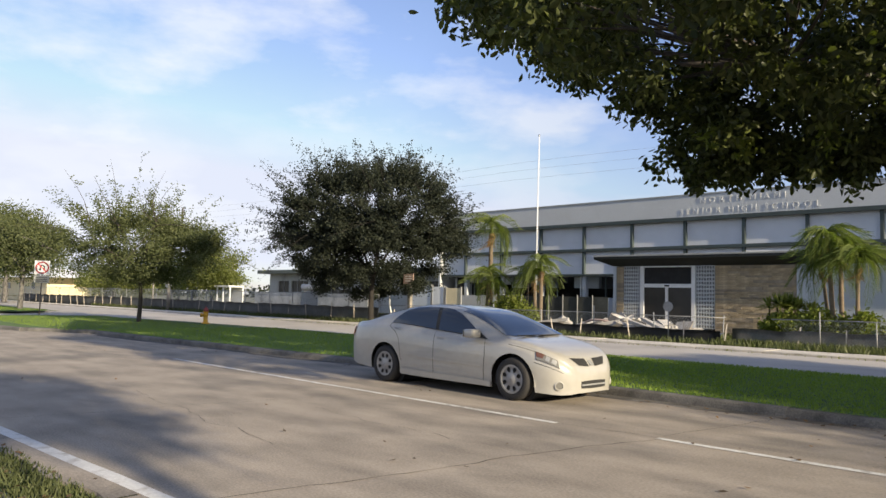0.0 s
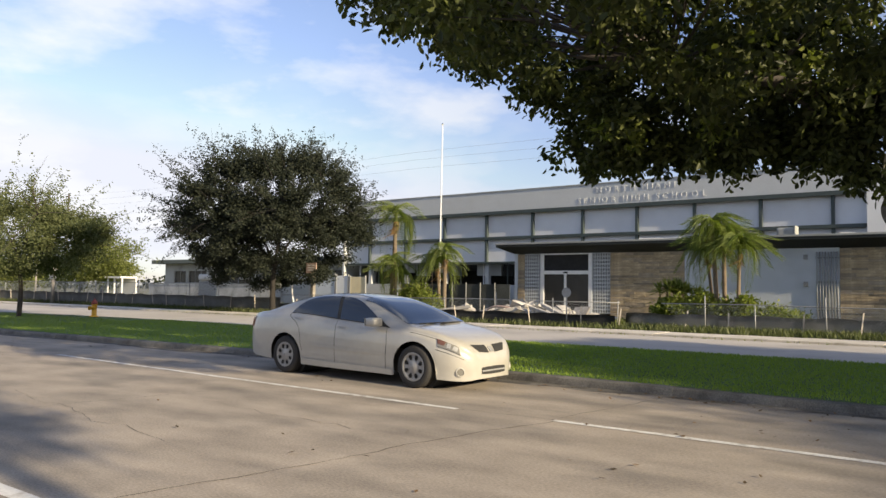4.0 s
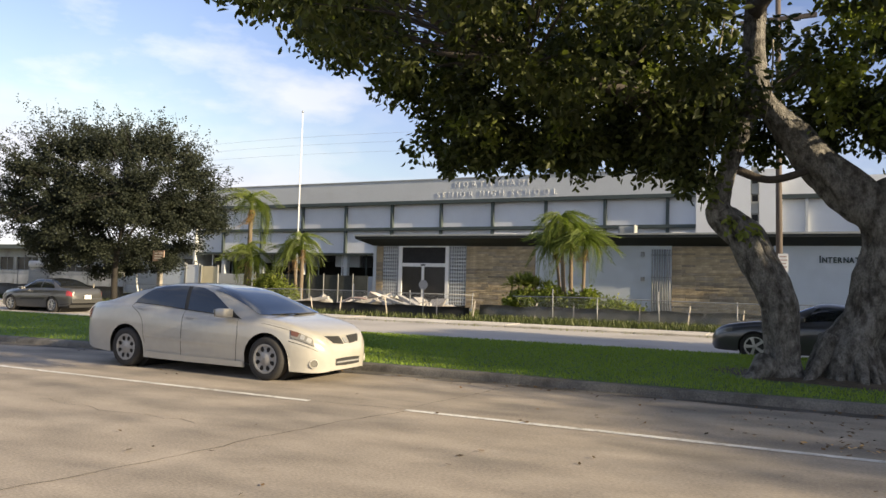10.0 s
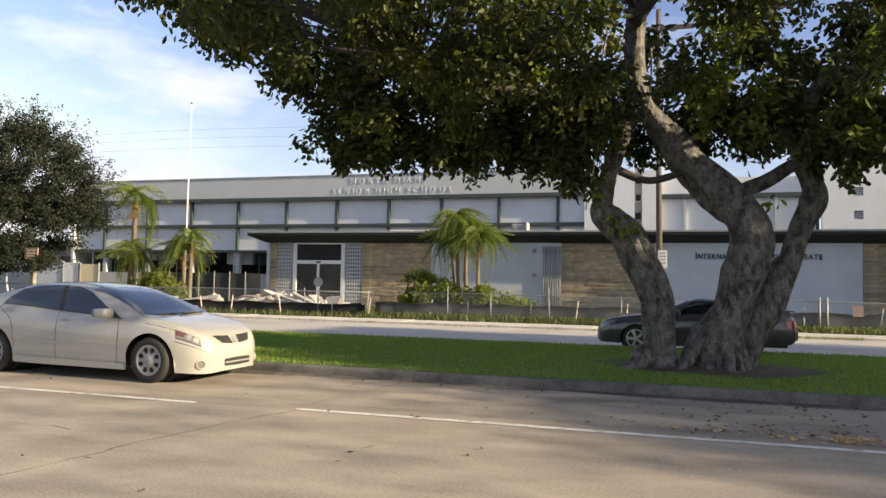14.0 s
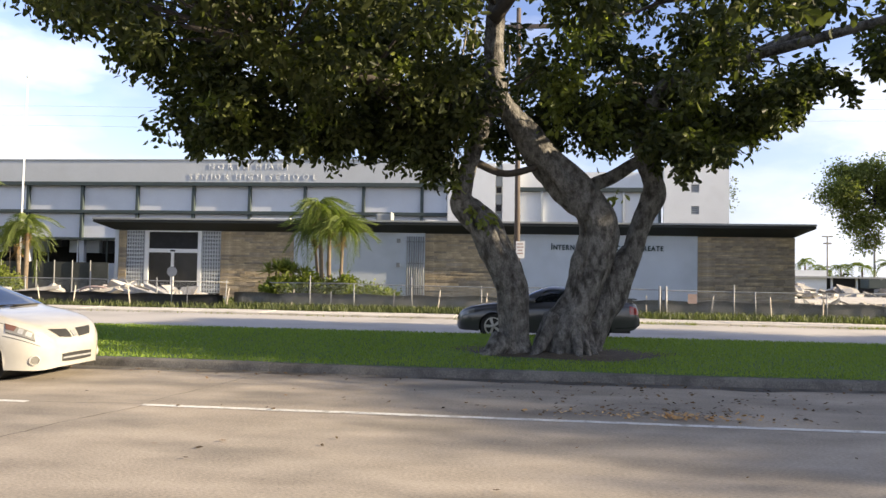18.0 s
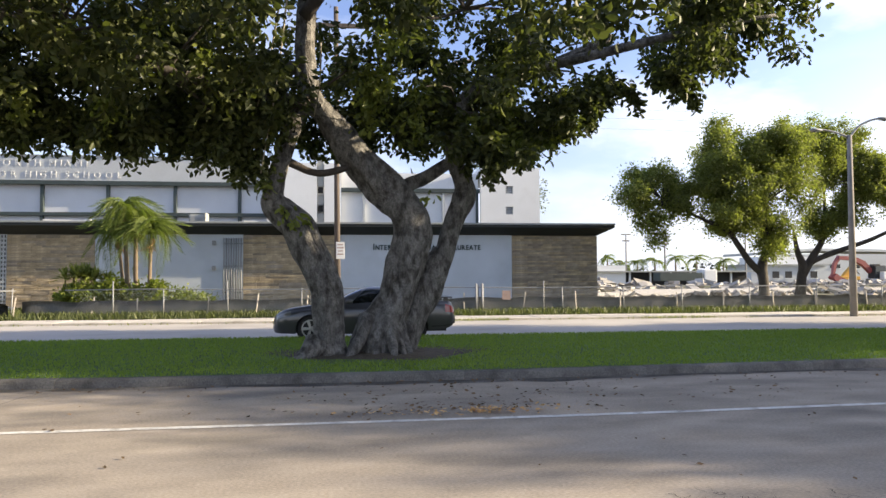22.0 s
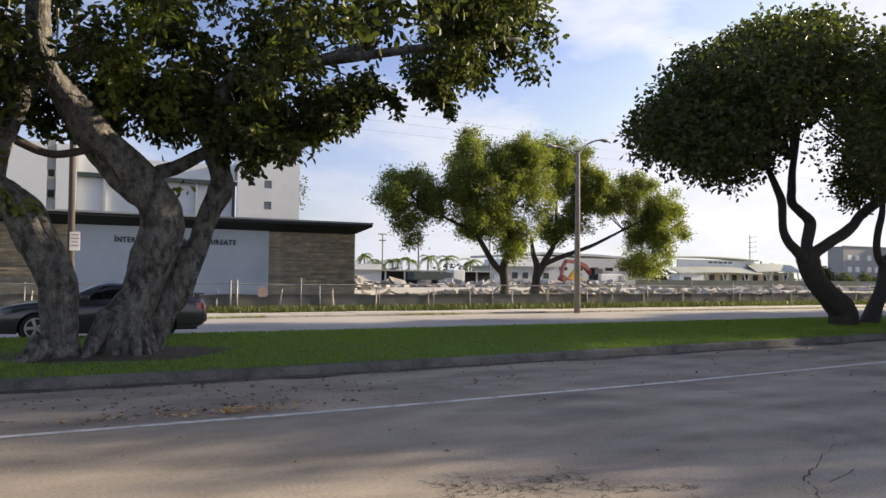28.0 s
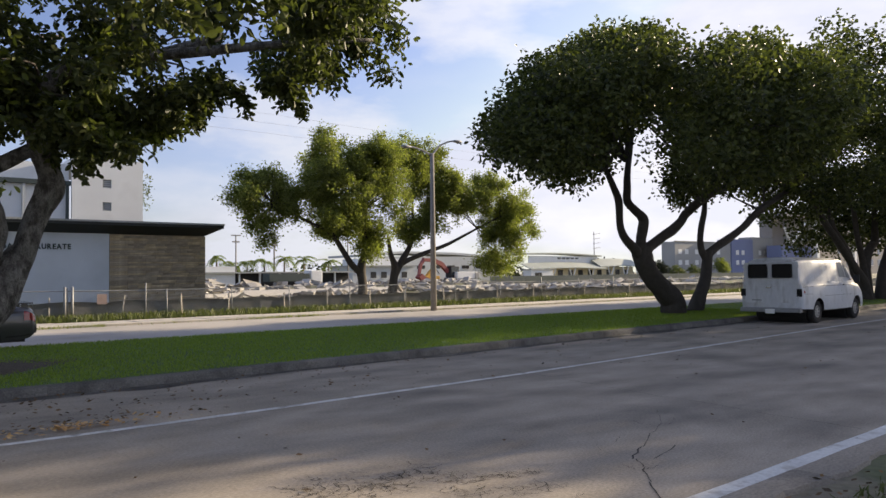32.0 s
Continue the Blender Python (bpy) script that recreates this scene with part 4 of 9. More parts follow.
for x0, x1, z0, z1 in ((wx0, 10.32, 0, 8.62), (10.80, wx1, 0, 8.62), (10.32, 10.80, 0, 5.57), (10.32, 10.80, 6.07, 6.91), (10.32, 10.80, 7.41, 8.62)):
    part("wall", box(x0, x1, 45.6, 45.85, z0, z1), M_WHITE_WALL, end)
part("side_wall", box(12.33, 12.57, 45.85, 54, 0, 8.62), M_WHITE_WALL, end)
part("top", box(wx0, 12.33, 45.85, 54, 8.3, 8.58), M_WHITE_WALL, end)
for z in (5.57, 6.91):
    w = part("window", box(10.32, 10.80, 45.76, 45.80, z, z + 0.5), M_STEEL, end, "small square louvred window")
    for k in range(4):
        part("slat", box(10.33, 10.79, 45.72, 45.758, z + 0.03 + k * 0.12, z + 0.08 + k * 0.12), M_GREY_WALL, w)

# ---- school: low wing at the far end ----
low = thing("low_wing", "low white classroom wing with broken dark windows under a flat roof", "building", kind="structure")
LY = 48.0
M_FASCIA = material("grey_green_fascia", (0.10, 0.118, 0.11), 0.8, vary=0.15, scale=1.0, fine=20)
part("roof", box(-75.4, -44.2, LY - 1.0, LY + 9, 4.0, 4.42, 0.03), M_FASCIA, low, "grey flat roof with a deep eave")
part("wall", box(-74.0, -44.2, LY, LY + 0.25, 0, 1.9), M_SHADED_RENDER, low)
part("wall", box(-74.0, -44.2, LY, LY + 0.25, 3.2, 4.0), M_SHADED_RENDER, low)
# the shade behind the windows is the colour of this sheet
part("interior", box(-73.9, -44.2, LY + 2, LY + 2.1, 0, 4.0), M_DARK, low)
xs = np.linspace(-74.0, -44.4, 9)
for i, x in enumerate(xs):
    part("pier", box(x, x + (1.5 if i in (0, 4) else 0.5), LY - 0.003, LY + 0.25, 1.9, 3.2), M_SHADED_RENDER, low)
    if i < len(xs) - 1:
        w = part("window", box(x + 0.5, xs[i + 1], LY + 0.14, LY + 0.18, 1.9, 3.2), M_DOOR, low, "dark broken window")
        for k in (0.33, 0.66):
            xm = x + 0.5 + (xs[i + 1] - x - 0.5) * k
            part("mullion", box(xm - 0.03, xm + 0.03, LY + 0.10, LY + 0.138, 1.9, 3.2), M_STEEL, w)
part("side_wall", box(-74.2, -74.0, LY, LY + 9, 0, 4.0), M_SHADED_RENDER, low)
for x in (-60.5, -52.0):
    u = thing("window_air_conditioner", "white box air conditioner set in the wall", "air conditioner", "wall air conditioners")
    part("case", box(x, x + 1.0, LY - 0.45, LY, 2.3, 2.95, 0.03), M_WHITE, u)
    part("grille", box(x + 0.08, x + 0.92, LY - 0.47, LY - 0.45, 2.36, 2.89), M_STEEL, u)


# ---- vehicles ----
def curve_at(table, x):
    """A smooth line through (x, value) pairs."""
    xs, ys = [p[0] for p in table], [p[1] for p in table]
    if x <= xs[0]:
        return ys[0]
    if x >= xs[-1]:
        return ys[-1]
    i = max(k for k in range(len(xs)) if xs[k] <= x)
    i = min(i, len(xs) - 2)
    t = (x - xs[i]) / (xs[i + 1] - xs[i])
    m0 = (ys[i + 1] - ys[i - 1]) / (xs[i + 1] - xs[i - 1]) if i > 0 else (ys[i + 1] - ys[i]) / (xs[i + 1] - xs[i])
    m1 = (ys[i + 2] - ys[i]) / (xs[i + 2] - xs[i]) if i + 2 < len(xs) else (ys[i + 1] - ys[i]) / (xs[i + 1] - xs[i])
    h = xs[i + 1] - xs[i]
    return (2 * t ** 3 - 3 * t * t + 1) * ys[i] + (t ** 3 - 2 * t * t + t) * h * m0 + (3 * t * t - 2 * t ** 3) * ys[i + 1] + (t ** 3 - t * t) * h * m1


class Shell:
    """A car body as sections along its length: x ahead, a lower side, a shoulder, a cabin side and a top."""

    def __init__(self, top, shoulder, width, low, wheels, arch, tumble=0.42):
        self.top, self.shoulder, self.width, self.low, self.wheels, self.arch, self.tumble = top, shoulder, width, low, wheels, arch, tumble
        self.x0, self.x1 = top[0][0], top[-1][0]

    def bottom(self, x):
        z = curve_at(self.low, x)
        for w, zc in self.wheels:
            d = abs(x - w)
            if d < self.arch:
                z = max(z, zc + math.sqrt(self.arch ** 2 - d * d))
        return z

    def section(self, x):
        w, zs, zt, zb = curve_at(self.width, x), curve_at(self.shoulder, x), curve_at(self.top, x), self.bottom(x)
        zb = min(zb, zs - 0.06)
        h = max(zt - zs, 0.02)
        side = []
        for k in (0.0, 0.18, 0.4, 0.62, 0.82, 0.95):
            z = zb + (zs - 0.03 - zb) * k
            u = (z - 0.25) / max(zs - 0.25, 0.1)
            bulge = 0.955 + 0.05 * math.sin(max(0, min(1, u)) * math.pi * 0.9) - 0.03 * max(0, u - 0.75)
            side.append((w * bulge, z))
        side.append((w * 0.945, zs))
        yw = w * 0.925
        e = self.tumble * h
        side += [(yw - 0.12 * e, zs + 0.10 * h), (yw - 0.45 * e, zs + 0.45 * h), (yw - 0.80 * e - 0.01, zs + 0.78 * h), (yw - e - 0.05, zs + 0.91 * h),
                 (max(0.05, yw - e - 0.20), zs + 0.975 * h), (yw * 0.42, zs + 0.995 * h), (0.0, zs + h)]
        return side

    def point(self, x, s, lift=0.0, sign=-1):
        sec = self.section(x)
        i = min(int(s), len(sec) - 2)
        t = s - i
        y = sec[i][0] * (1 - t) + sec[i + 1][0] * t
        z = sec[i][1] * (1 - t) + sec[i + 1][1] * t
        dy, dz = sec[i + 1][0] - sec[i][0], sec[i + 1][1] - sec[i][1]
        ln = math.hypot(dy, dz) or 1
        return Vector((x, sign * (y + lift * dz / ln), z - lift * dy / ln))

    def body(self, n=70):
        xs = set(np.linspace(self.x0, self.x1, n).round(4))
        for w, _ in self.wheels:
            xs |= {round(w + self.arch * k, 4) for k in (-1.001, -0.98, -0.9, -0.75, -0.5, -0.25, 0, 0.25, 0.5, 0.75, 0.9, 0.98, 1.001)}
        bm = bmesh.new()
        rows = []
        for x in sorted(xs):
            sec = self.section(x)
            rows.append([bm.verts.new((x, -y, z)) for y, z in sec] + [bm.verts.new((x, y, z)) for y, z in sec[-2::-1]])
        for a, b in zip(rows, rows[1:]):
            for k in range(len(a) - 1):
                bm.faces.new((a[k], b[k], b[k + 1], a[k + 1]))
        bm.faces.new(rows[0])
        bm.faces.new(rows[-1][::-1])
        return bm

    def patch(self, xa, xb, s0, s1, lift=0.006, n=10, m=5, sign=-1, shape=None):
        """A piece of the skin between two stations and two section levels, lifted a little. shape(k) gives x limits at level k."""
        bm = bmesh.new()
        rows = []
        for j in range(m + 1):
            k = j / m
            a, b = shape(k) if shape else (xa, xb)
            rows.append([bm.verts.new(self.point(a + (b - a) * i / n, s0 + (s1 - s0) * k, lift, sign)) for i in range(n + 1)])
        for a, b in zip(rows, rows[1:]):
            for i in range(n):
                bm.faces.new((a[i], a[i + 1], b[i + 1], b[i]) if sign < 0 else (a[i + 1], a[i], b[i], b[i + 1]))
        return bm

    def across(self, xa, xb, s0, lift=0.006, n=8, curve=0.0):
        """A piece across the whole top, from one side's level s0 to the other's."""
        bm = bmesh.new()
        levels = [(s0 + (13 - s0) * k / 5, -1) for k in range(6)] + [(s0 + (13 - s0) * k / 5, 1) for k in range(4, -1, -1)]
        rows = []
        for i in range(n + 1):
            row = []
            for q, (s, sg) in enumerate(levels):
                c = 1 - abs(q - 5) / 5
                x = xa + (xb - xa) * i / n + curve * c
                row.append(bm.verts.new(self.point(x, s, lift, sg)))
            rows.append(row)
        for a, b in zip(rows, rows[1:]):
            for k in range(len(a) - 1):
                bm.faces.new((a[k], b[k], b[k + 1], a[k + 1]))
        return bm


def wheel(parent, x, y, r, width, rim, spokes, side, name="wheel", rim_mat=None, cover=False):
    """A wheel whose outer face looks towards side (-1 or 1 in y)."""
    rim_mat = rim_mat or M_ALLOY
    h = width / 2
    tyre = part(name, lathe([(0.1 * r, -h * 0.2), (rim * r, -h * 0.9), (r * 0.9, -h), (r * 0.985, -h * 0.75), (r, -h * 0.3), (r, h * 0.3), (r * 0.985, h * 0.75), (r * 0.9, h), (rim * r, h * 0.9), (rim * r * 0.97, h * 0.3), (0.1 * r, h * 0.2)], 32, "y"), M_TYRE, parent, "black rubber tyre on a silver wheel", True)
    tyre.location = (x, y, r)
    o = side * h * 0.92
    part("rim", lathe([(rim * r, o - 0.02 * side), (rim * r * 1.02, o), (rim * r * 0.9, o), (rim * r * 0.88, o - 0.05 * side)], 32, "y", None, False), rim_mat, tyre)
    part("dish", lathe([(rim * r * 0.9, o - 0.06 * side), (rim * r * 0.9, o - 0.05 * side)], 24, "y"), M_BLACK, tyre)
    if cover:
        # a dished plastic cover with a ring of dark slots
        part("cover", lathe([(0.02 * r, o + 0.004 * side), (0.22 * r, o - 0.002 * side), (0.30 * r, o - 0.016 * side), (rim * r * 0.86, o - 0.012 * side), (rim * r * 0.99, o - 0.002 * side), (rim * r, o - 0.03 * side)], 32, "y", None, False), rim_mat, tyre, "dull silver wheel cover with dark slots", True)
        for k in range(spokes):
            a = 2 * math.pi * (k + 0.5) / spokes
            bm = bmesh.new()
            c, s, mid = math.cos(a), math.sin(a), rim * r * 0.68
            ring = []
            for j in range(10):
                q = 2 * math.pi * j / 10
                u, w = math.cos(q) * rim * r * 0.19, math.sin(q) * rim * r * (0.15 + 0.04 * math.cos(q))
                ring.append(bm.verts.new(((mid + u) * c - w * s, o - 0.007 * side, (mid + u) * s + w * c)))
            bm.faces.new(ring)
            bmesh.ops.solidify(bm, geom=bm.faces[:], thickness=0.004)
            bmesh.ops.recalc_face_normals(bm, faces=bm.faces)
            part("slot", bm, M_BLACK, tyre)
        return tyre
    for k in range(spokes):
        a = 2 * math.pi * k / spokes
        bm = bmesh.new()
        r0, r1 = 0.12 * r, rim * r * 0.95
        w0, w1 = 0.17 * r / spokes * 5 * 0.5, 0.24 * r / spokes * 5 * 0.5
        c, s = math.cos(a), math.sin(a)
        pts = []
        for rr, ww, yy in ((r0, w0, o - 0.005 * side), (r1, w1, o - 0.012 * side)):
            for sg in (-1, 1):
                for dy in (0, -0.03 * side):
                    pts.append((rr * c - sg * ww * s, yy + dy, rr * s + sg * ww * c))
        v = [bm.verts.new(p) for p in pts]
        for f in ((0, 2, 6, 4), (0, 4, 5, 1), (2, 3, 7, 6), (4, 6, 7, 5)):
            bm.faces.new([v[i] for i in f])
        bmesh.ops.recalc_face_normals(bm, faces=bm.faces)
        part("spoke", bm, rim_mat, tyre)
    part("hub", lathe([(0.17 * r, o - 0.03 * side), (0.17 * r, o), (0.10 * r, o + 0.012 * side)], 16, "y"), rim_mat, tyre)
    return tyre


def seam(shell, parent, points, sign=-1, width=0.005):
    """A dark gap between two panels, along (x, level) points."""
    bm = bmesh.new()
    pts = []
    for (xa, sa), (xb, sb) in zip(points, points[1:]):
        for k in range(6):
            pts.append((xa + (xb - xa) * k / 6, sa + (sb - sa) * k / 6))
    pts.append(points[-1])
    V = [shell.point(x, s, 0.002, sign) for x, s in pts]
    rows = []
    for i, p in enumerate(V):
        d = (V[min(i + 1, len(V) - 1)] - V[max(i - 1, 0)]).normalized()
        s = d.cross(Vector((0, sign, 0))).normalized() * width
        rows.append((bm.verts.new(p + s), bm.verts.new(p - s)))
    for a, b in zip(rows, rows[1:]):
        bm.faces.new((a[0], a[1], b[1], b[0]))
    bmesh.ops.recalc_face_normals(bm, faces=bm.faces)
    return part("panel_gap", bm, M_BLACK, parent)


def liner(parent, x, r, half):
    """Dark wheel well between the two wheels of an axle."""
    return part("wheel_well", lathe([(r * 1.16, -half), (r * 1.16, half)], 24, "y"), M_BLACK, parent)


# the parked pearl sedan; x ahead, axles at 0 and 3.14
SEDAN = Shell(
    top=[(-1.24, 0.90), (-1.2, 1.03), (-1.02, 1.105), (-0.62, 1.155), (-0.22, 1.275), (0.18, 1.395), (0.6, 1.475), (1.05, 1.505), (1.5, 1.485), (2.02, 1.395), (2.5, 1.215), (2.92, 1.025), (3.03, 0.995), (3.397, 0.93), (3.688, 0.85), (3.854, 0.775), (3.962, 0.69), (4.036, 0.59), (4.078, 0.48)],
    shoulder=[(-1.24, 0.84), (-1.14, 0.98), (-0.62, 1.075), (0.2, 1.085), (1.37, 0.985), (2.5, 0.92), (3.1, 0.875), (3.522, 0.80), (3.787, 0.72), (3.92, 0.645), (4.02, 0.55), (4.078, 0.45)],
    width=[(-1.24, 0.66), (-1.15, 0.80), (-0.85, 0.90), (-0.2, 0.94), (0.9, 0.95), (2.3, 0.95), (3.14, 0.945), (3.522, 0.91), (3.754, 0.84), (3.895, 0.75), (3.995, 0.62), (4.053, 0.51), (4.078, 0.44)],
    low=[(-1.24, 0.45), (-1.12, 0.32), (-0.7, 0.255), (0.55, 0.20), (2.5, 0.185), (3.646, 0.17), (3.987, 0.155), (4.078, 0.18)],
    wheels=[(0, 0.325), (3.14, 0.325)], arch=0.43)


def sedan(at):
    car = thing("sedan", "pearl white four-door sedan parked against the median kerb", "car", at=at)
    S = SEDAN
    part("body", S.body(90), M_PEARL, car, "pearl white painted body", True)
    part("underbody", box(-1.05, 3.60, -0.68, 0.68, 0.21, 0.60), M_BLACK, car)
    part("windscreen", S.across(2.90, 1.78, 9.75, 0.008, 10, 0.12), M_GLASS, car, "dark tinted windscreen", True)
    part("rear_window", S.across(-0.52, 0.36, 9.75, 0.008, 8), M_GLASS, car, "dark tinted rear window", True)
    for sg in (-1, 1):
        part("front_window", S.patch(0, 0, 7.10, 9.75, 0.008, 14, 8, sg, lambda k: (1.38 - 0.10 * k, 2.52 - 0.98 * k ** 1.15)), M_GLASS, car, "tinted front side window", True)
        part("rear_side_window", S.patch(0, 0, 7.10, 9.75, 0.008, 14, 8, sg, lambda k: (0.13 + 0.10 * k + 0.42 * k * k, 1.30 - 0.10 * k)), M_GLASS, car, "tinted rear side window", True)
        part("window_trim", S.patch(0, 0, 6.98, 7.09, 0.011, 18, 1, sg, lambda k: (0.10, 2.58)), M_BLACK, car)
        part("pillar_trim", S.patch(0, 0, 7.10, 9.75, 0.006, 2, 6, sg, lambda k: (1.29 - 0.10 * k, 1.39 - 0.10 * k)), M_BLACK, car)
        seam(S, car, [(1.34, 6.9), (1.34, 3.0), (1.32, 0.25)], sg)
        seam(S, car, [(2.52, 6.9), (2.57, 3.5), (2.52, 0.25)], sg)
        seam(S, car, [(0.13, 6.9), (0.10, 5.6), (0.20, 4.4), (0.40, 3.0), (0.47, 1.5)], sg)
        seam(S, car, [(0.46, 0.35), (2.50, 0.35)], sg, 0.004)
        seam(S, car, [(3.02, 6.75), (3.572, 6.75)], sg, 0.004)
        part("side_moulding", S.patch(0.52, 2.50, 2.15, 2.42, 0.014, 14, 1, sg), M_PEARL, car)
        part("sill_skirt", S.patch(0.46, 2.70, 0.0, 0.75, 0.03, 14, 2, sg), M_PEARL, car)
        for x in (0.33, 1.50):
            h = part("door_handle", S.patch(x - 0.12, x + 0.12, 5.05, 5.35, 0.035, 6, 2, sg), M_PEARL, car, "body-coloured door handle")
            part("handle_recess", S.patch(x - 0.08, x + 0.09, 4.75, 5.5, 0.004, 4, 2, sg), M_STEEL, h)
        m = part("door_mirror", box(-0.09, 0.12, -0.11, 0.11, -0.065, 0.08, 0.05), M_PEARL, car, "body-coloured door mirror", True)
        m.location = (2.34, sg * 1.03, 1.03)
        part("mirror_glass", box(-0.108, -0.102, -0.10, 0.08, -0.05, 0.065), M_CHROME, m)
        part("mirror_mount", S.patch(0, 0, 7.0, 8.0, 0.014, 3, 2, sg, lambda k: (2.30, 2.58 - 0.26 * k)), M_BLACK, car)
        h = part("headlight", S.patch(0, 0, 4.7, 6.9, 0.010, 10, 6, sg, lambda k: (3.60 - 0.06 * k, 3.93 - 0.05 * k)), M_LAMP, car, "clear headlight with an amber corner", True)
        part("turn_signal", S.patch(0, 0, 5.2, 6.8, 0.016, 4, 4, sg, lambda k: (3.60 - 0.05 * k, 3.70 + 0.02 * k)), M_AMBER, h)
        part("reflector", S.patch(3.74, 3.80, 5.0, 6.2, 0.015, 3, 2, sg), M_STEEL, h)
        part("reflector", S.patch(3.83, 3.89, 5.0, 6.0, 0.015, 3, 2, sg), M_STEEL, h)
        part("lamp_rim", S.patch(0, 0, 4.58, 4.70, 0.012, 8, 1, sg, lambda k: (3.60, 3.93)), M_BLACK, h)
        part("tail_light", S.patch(0, 0, 3.8, 6.7, 0.012, 5, 4, sg, lambda k: (-1.22, -1.03 + 0.06 * k)), M_RED, car, "red tail light", True)
        part("bumper_gap", S.patch(3.572, 3.97, 3.9, 3.97, 0.004, 8, 1, sg), M_BLACK, car)
        y = sg * 0.835
        wheel(car, 0.0, y, 0.345, 0.215, 0.66, 8, sg, rim_mat=M_COVER, cover=True)
        wheel(car, 3.14, y, 0.345, 0.215, 0.66, 8, sg, rim_mat=M_COVER, cover=True)
        f = part("fog_lamp", lathe([(0.075, -0.02), (0.075, 0.012), (0.058, 0.016), (0.052, 0.0)], 16, "x"), M_PEARL, car, "round fog lamp recess")
        f.matrix_local = pose(3.924, sg * 0.705, 0.30, 0, 0, sg * 47)
        part("lamp_glass", lathe([(0.05, 0.0), (0.05, 0.008)], 16, "x"), M_LAMP, f)
        part("grille", S.patch(0, 0, 10.6, 12.6, 0.010, 5, 6, sg, lambda k: (3.937 + 0.02 * k, 4.032 + 0.012 * k)), M_BLACK, car, "black upper grille half")
    em = part("badge", box(-0.004, 0.010, -0.05, 0.05, -0.05, 0.05, 0.004), M_STEEL, car, "plain metal badge")
    em.matrix_local = pose(4.011, 0, 0.635, 0, -42, 0)
    bm = bmesh.new()
    rows = []
    for i in range(13):
        y = -0.43 + 0.86 * i / 12
        x, up = 4.09 - 0.028 * (y / 0.52) ** 2, 0.062 - 0.022 * (y / 0.52) ** 2
        rows.append([bm.verts.new((x, y, 0.305 - up)), bm.verts.new((x, y, 0.305 + up)), bm.verts.new((x - 0.05, y, 0.305 + up)), bm.verts.new((x - 0.05, y, 0.305 - up))])
    for a, b in zip(rows, rows[1:]):
        for k in range(4):
            bm.faces.new((a[k], b[k], b[(k + 1) % 4], a[(k + 1) % 4]))
    lg = part("lower_intake", bm, M_BLACK, car, "dark lower bumper intake")
    part("plate_bar", box(4.086, 4.092, -0.33, 0.33, 0.29, 0.315), M_STEEL, lg)
    for x in (0.0, 3.14):
        liner(car, x, 0.345, 0.72).location = (x, 0, 0.345)
    for y, a in ((-0.30, 10), (0.28, 8)):
        w = part("wiper", box(-0.32, 0.32, -0.010, 0.010, 0.0, 0.015), M_BLACK, car)
        w.matrix_local = pose(2.975, y, 1.018, 0, 0, 86 + a)
    for sg in (-1, 1):
        part("roof_moulding", S.patch(0.42, 1.85, 10.9, 11.05, 0.004, 12, 1, sg), M_BLACK, car)
    part("fuel_door", S.patch(-0.48, -0.30, 4.6, 5.6, 0.004, 3, 2, 1), M_PEARL, car)
    part("antenna", box(-0.06, 0.06, -0.02, 0.02, 0.0, 0.04, 0.01), M_BLACK, car).location = (0.40, 0, 1.435)
    return car


sedan(pose(-10.66, 10.28, 0, 0, 0, -1.6))

COUPE = Shell(
    top=[(-1.05, 0.78), (-0.98, 0.94), (-0.75, 0.985), (-0.35, 1.01), (0.0, 1.12), (0.40, 1.26), (0.85, 1.345), (1.20, 1.335), (1.55, 1.21), (1.85, 1.06), (2.08, 0.955), (2.6, 0.90), (3.1, 0.82), (3.36, 0.72), (3.48, 0.60), (3.52, 0.50)],
    shoulder=[(-1.05, 0.74), (-0.95, 0.87), (-0.4, 0.93), (0.5, 0.90), (1.5, 0.865), (2.3, 0.835), (3.0, 0.75), (3.35, 0.64), (3.52, 0.46)],
    width=[(-1.05, 0.72), (-0.95, 0.82), (-0.5, 0.90), (0.3, 0.925), (1.5, 0.91), (2.57, 0.91), (3.05, 0.86), (3.35, 0.74), (3.48, 0.60), (3.52, 0.45)],
    low=[(-1.05, 0.42), (-0.9, 0.30), (-0.5, 0.26), (0.5, 0.19), (2.1, 0.18), (3.1, 0.20), (3.45, 0.22), (3.52, 0.30)],
    wheels=[(0.0, 0.31), (2.57, 0.31)], arch=0.365)
SALOON = Shell(
    top=[(-1.05, 0.84), (-1.0, 0.98), (-0.75, 1.03), (-0.35, 1.06), (0.05, 1.27), (0.35, 1.385), (0.8, 1.42), (1.3, 1.40), (1.7, 1.22), (2.05, 1.04), (2.3, 0.965), (2.7, 0.92), (3.1, 0.84), (3.36, 0.74), (3.46, 0.62), (3.50, 0.54)],
    shoulder=[(-1.05, 0.78), (-0.95, 0.90), (-0.3, 0.945), (0.6, 0.93), (1.6, 0.905), (2.3, 0.87), (2.9, 0.79), (3.3, 0.68), (3.50, 0.50)],
    width=[(-1.05, 0.70), (-0.95, 0.79), (-0.5, 0.86), (0.3, 0.875), (1.5, 0.87), (2.6, 0.86), (3.05, 0.82), (3.35, 0.72), (3.46, 0.60), (3.50, 0.46)],
    low=[(-1.05, 0.42), (-0.9, 0.30), (-0.5, 0.25), (0.5, 0.20), (2.1, 0.19), (3.1, 0.21), (3.45, 0.24), (3.50, 0.30)],
    wheels=[(0.0, 0.31), (2.62, 0.31)], arch=0.365)


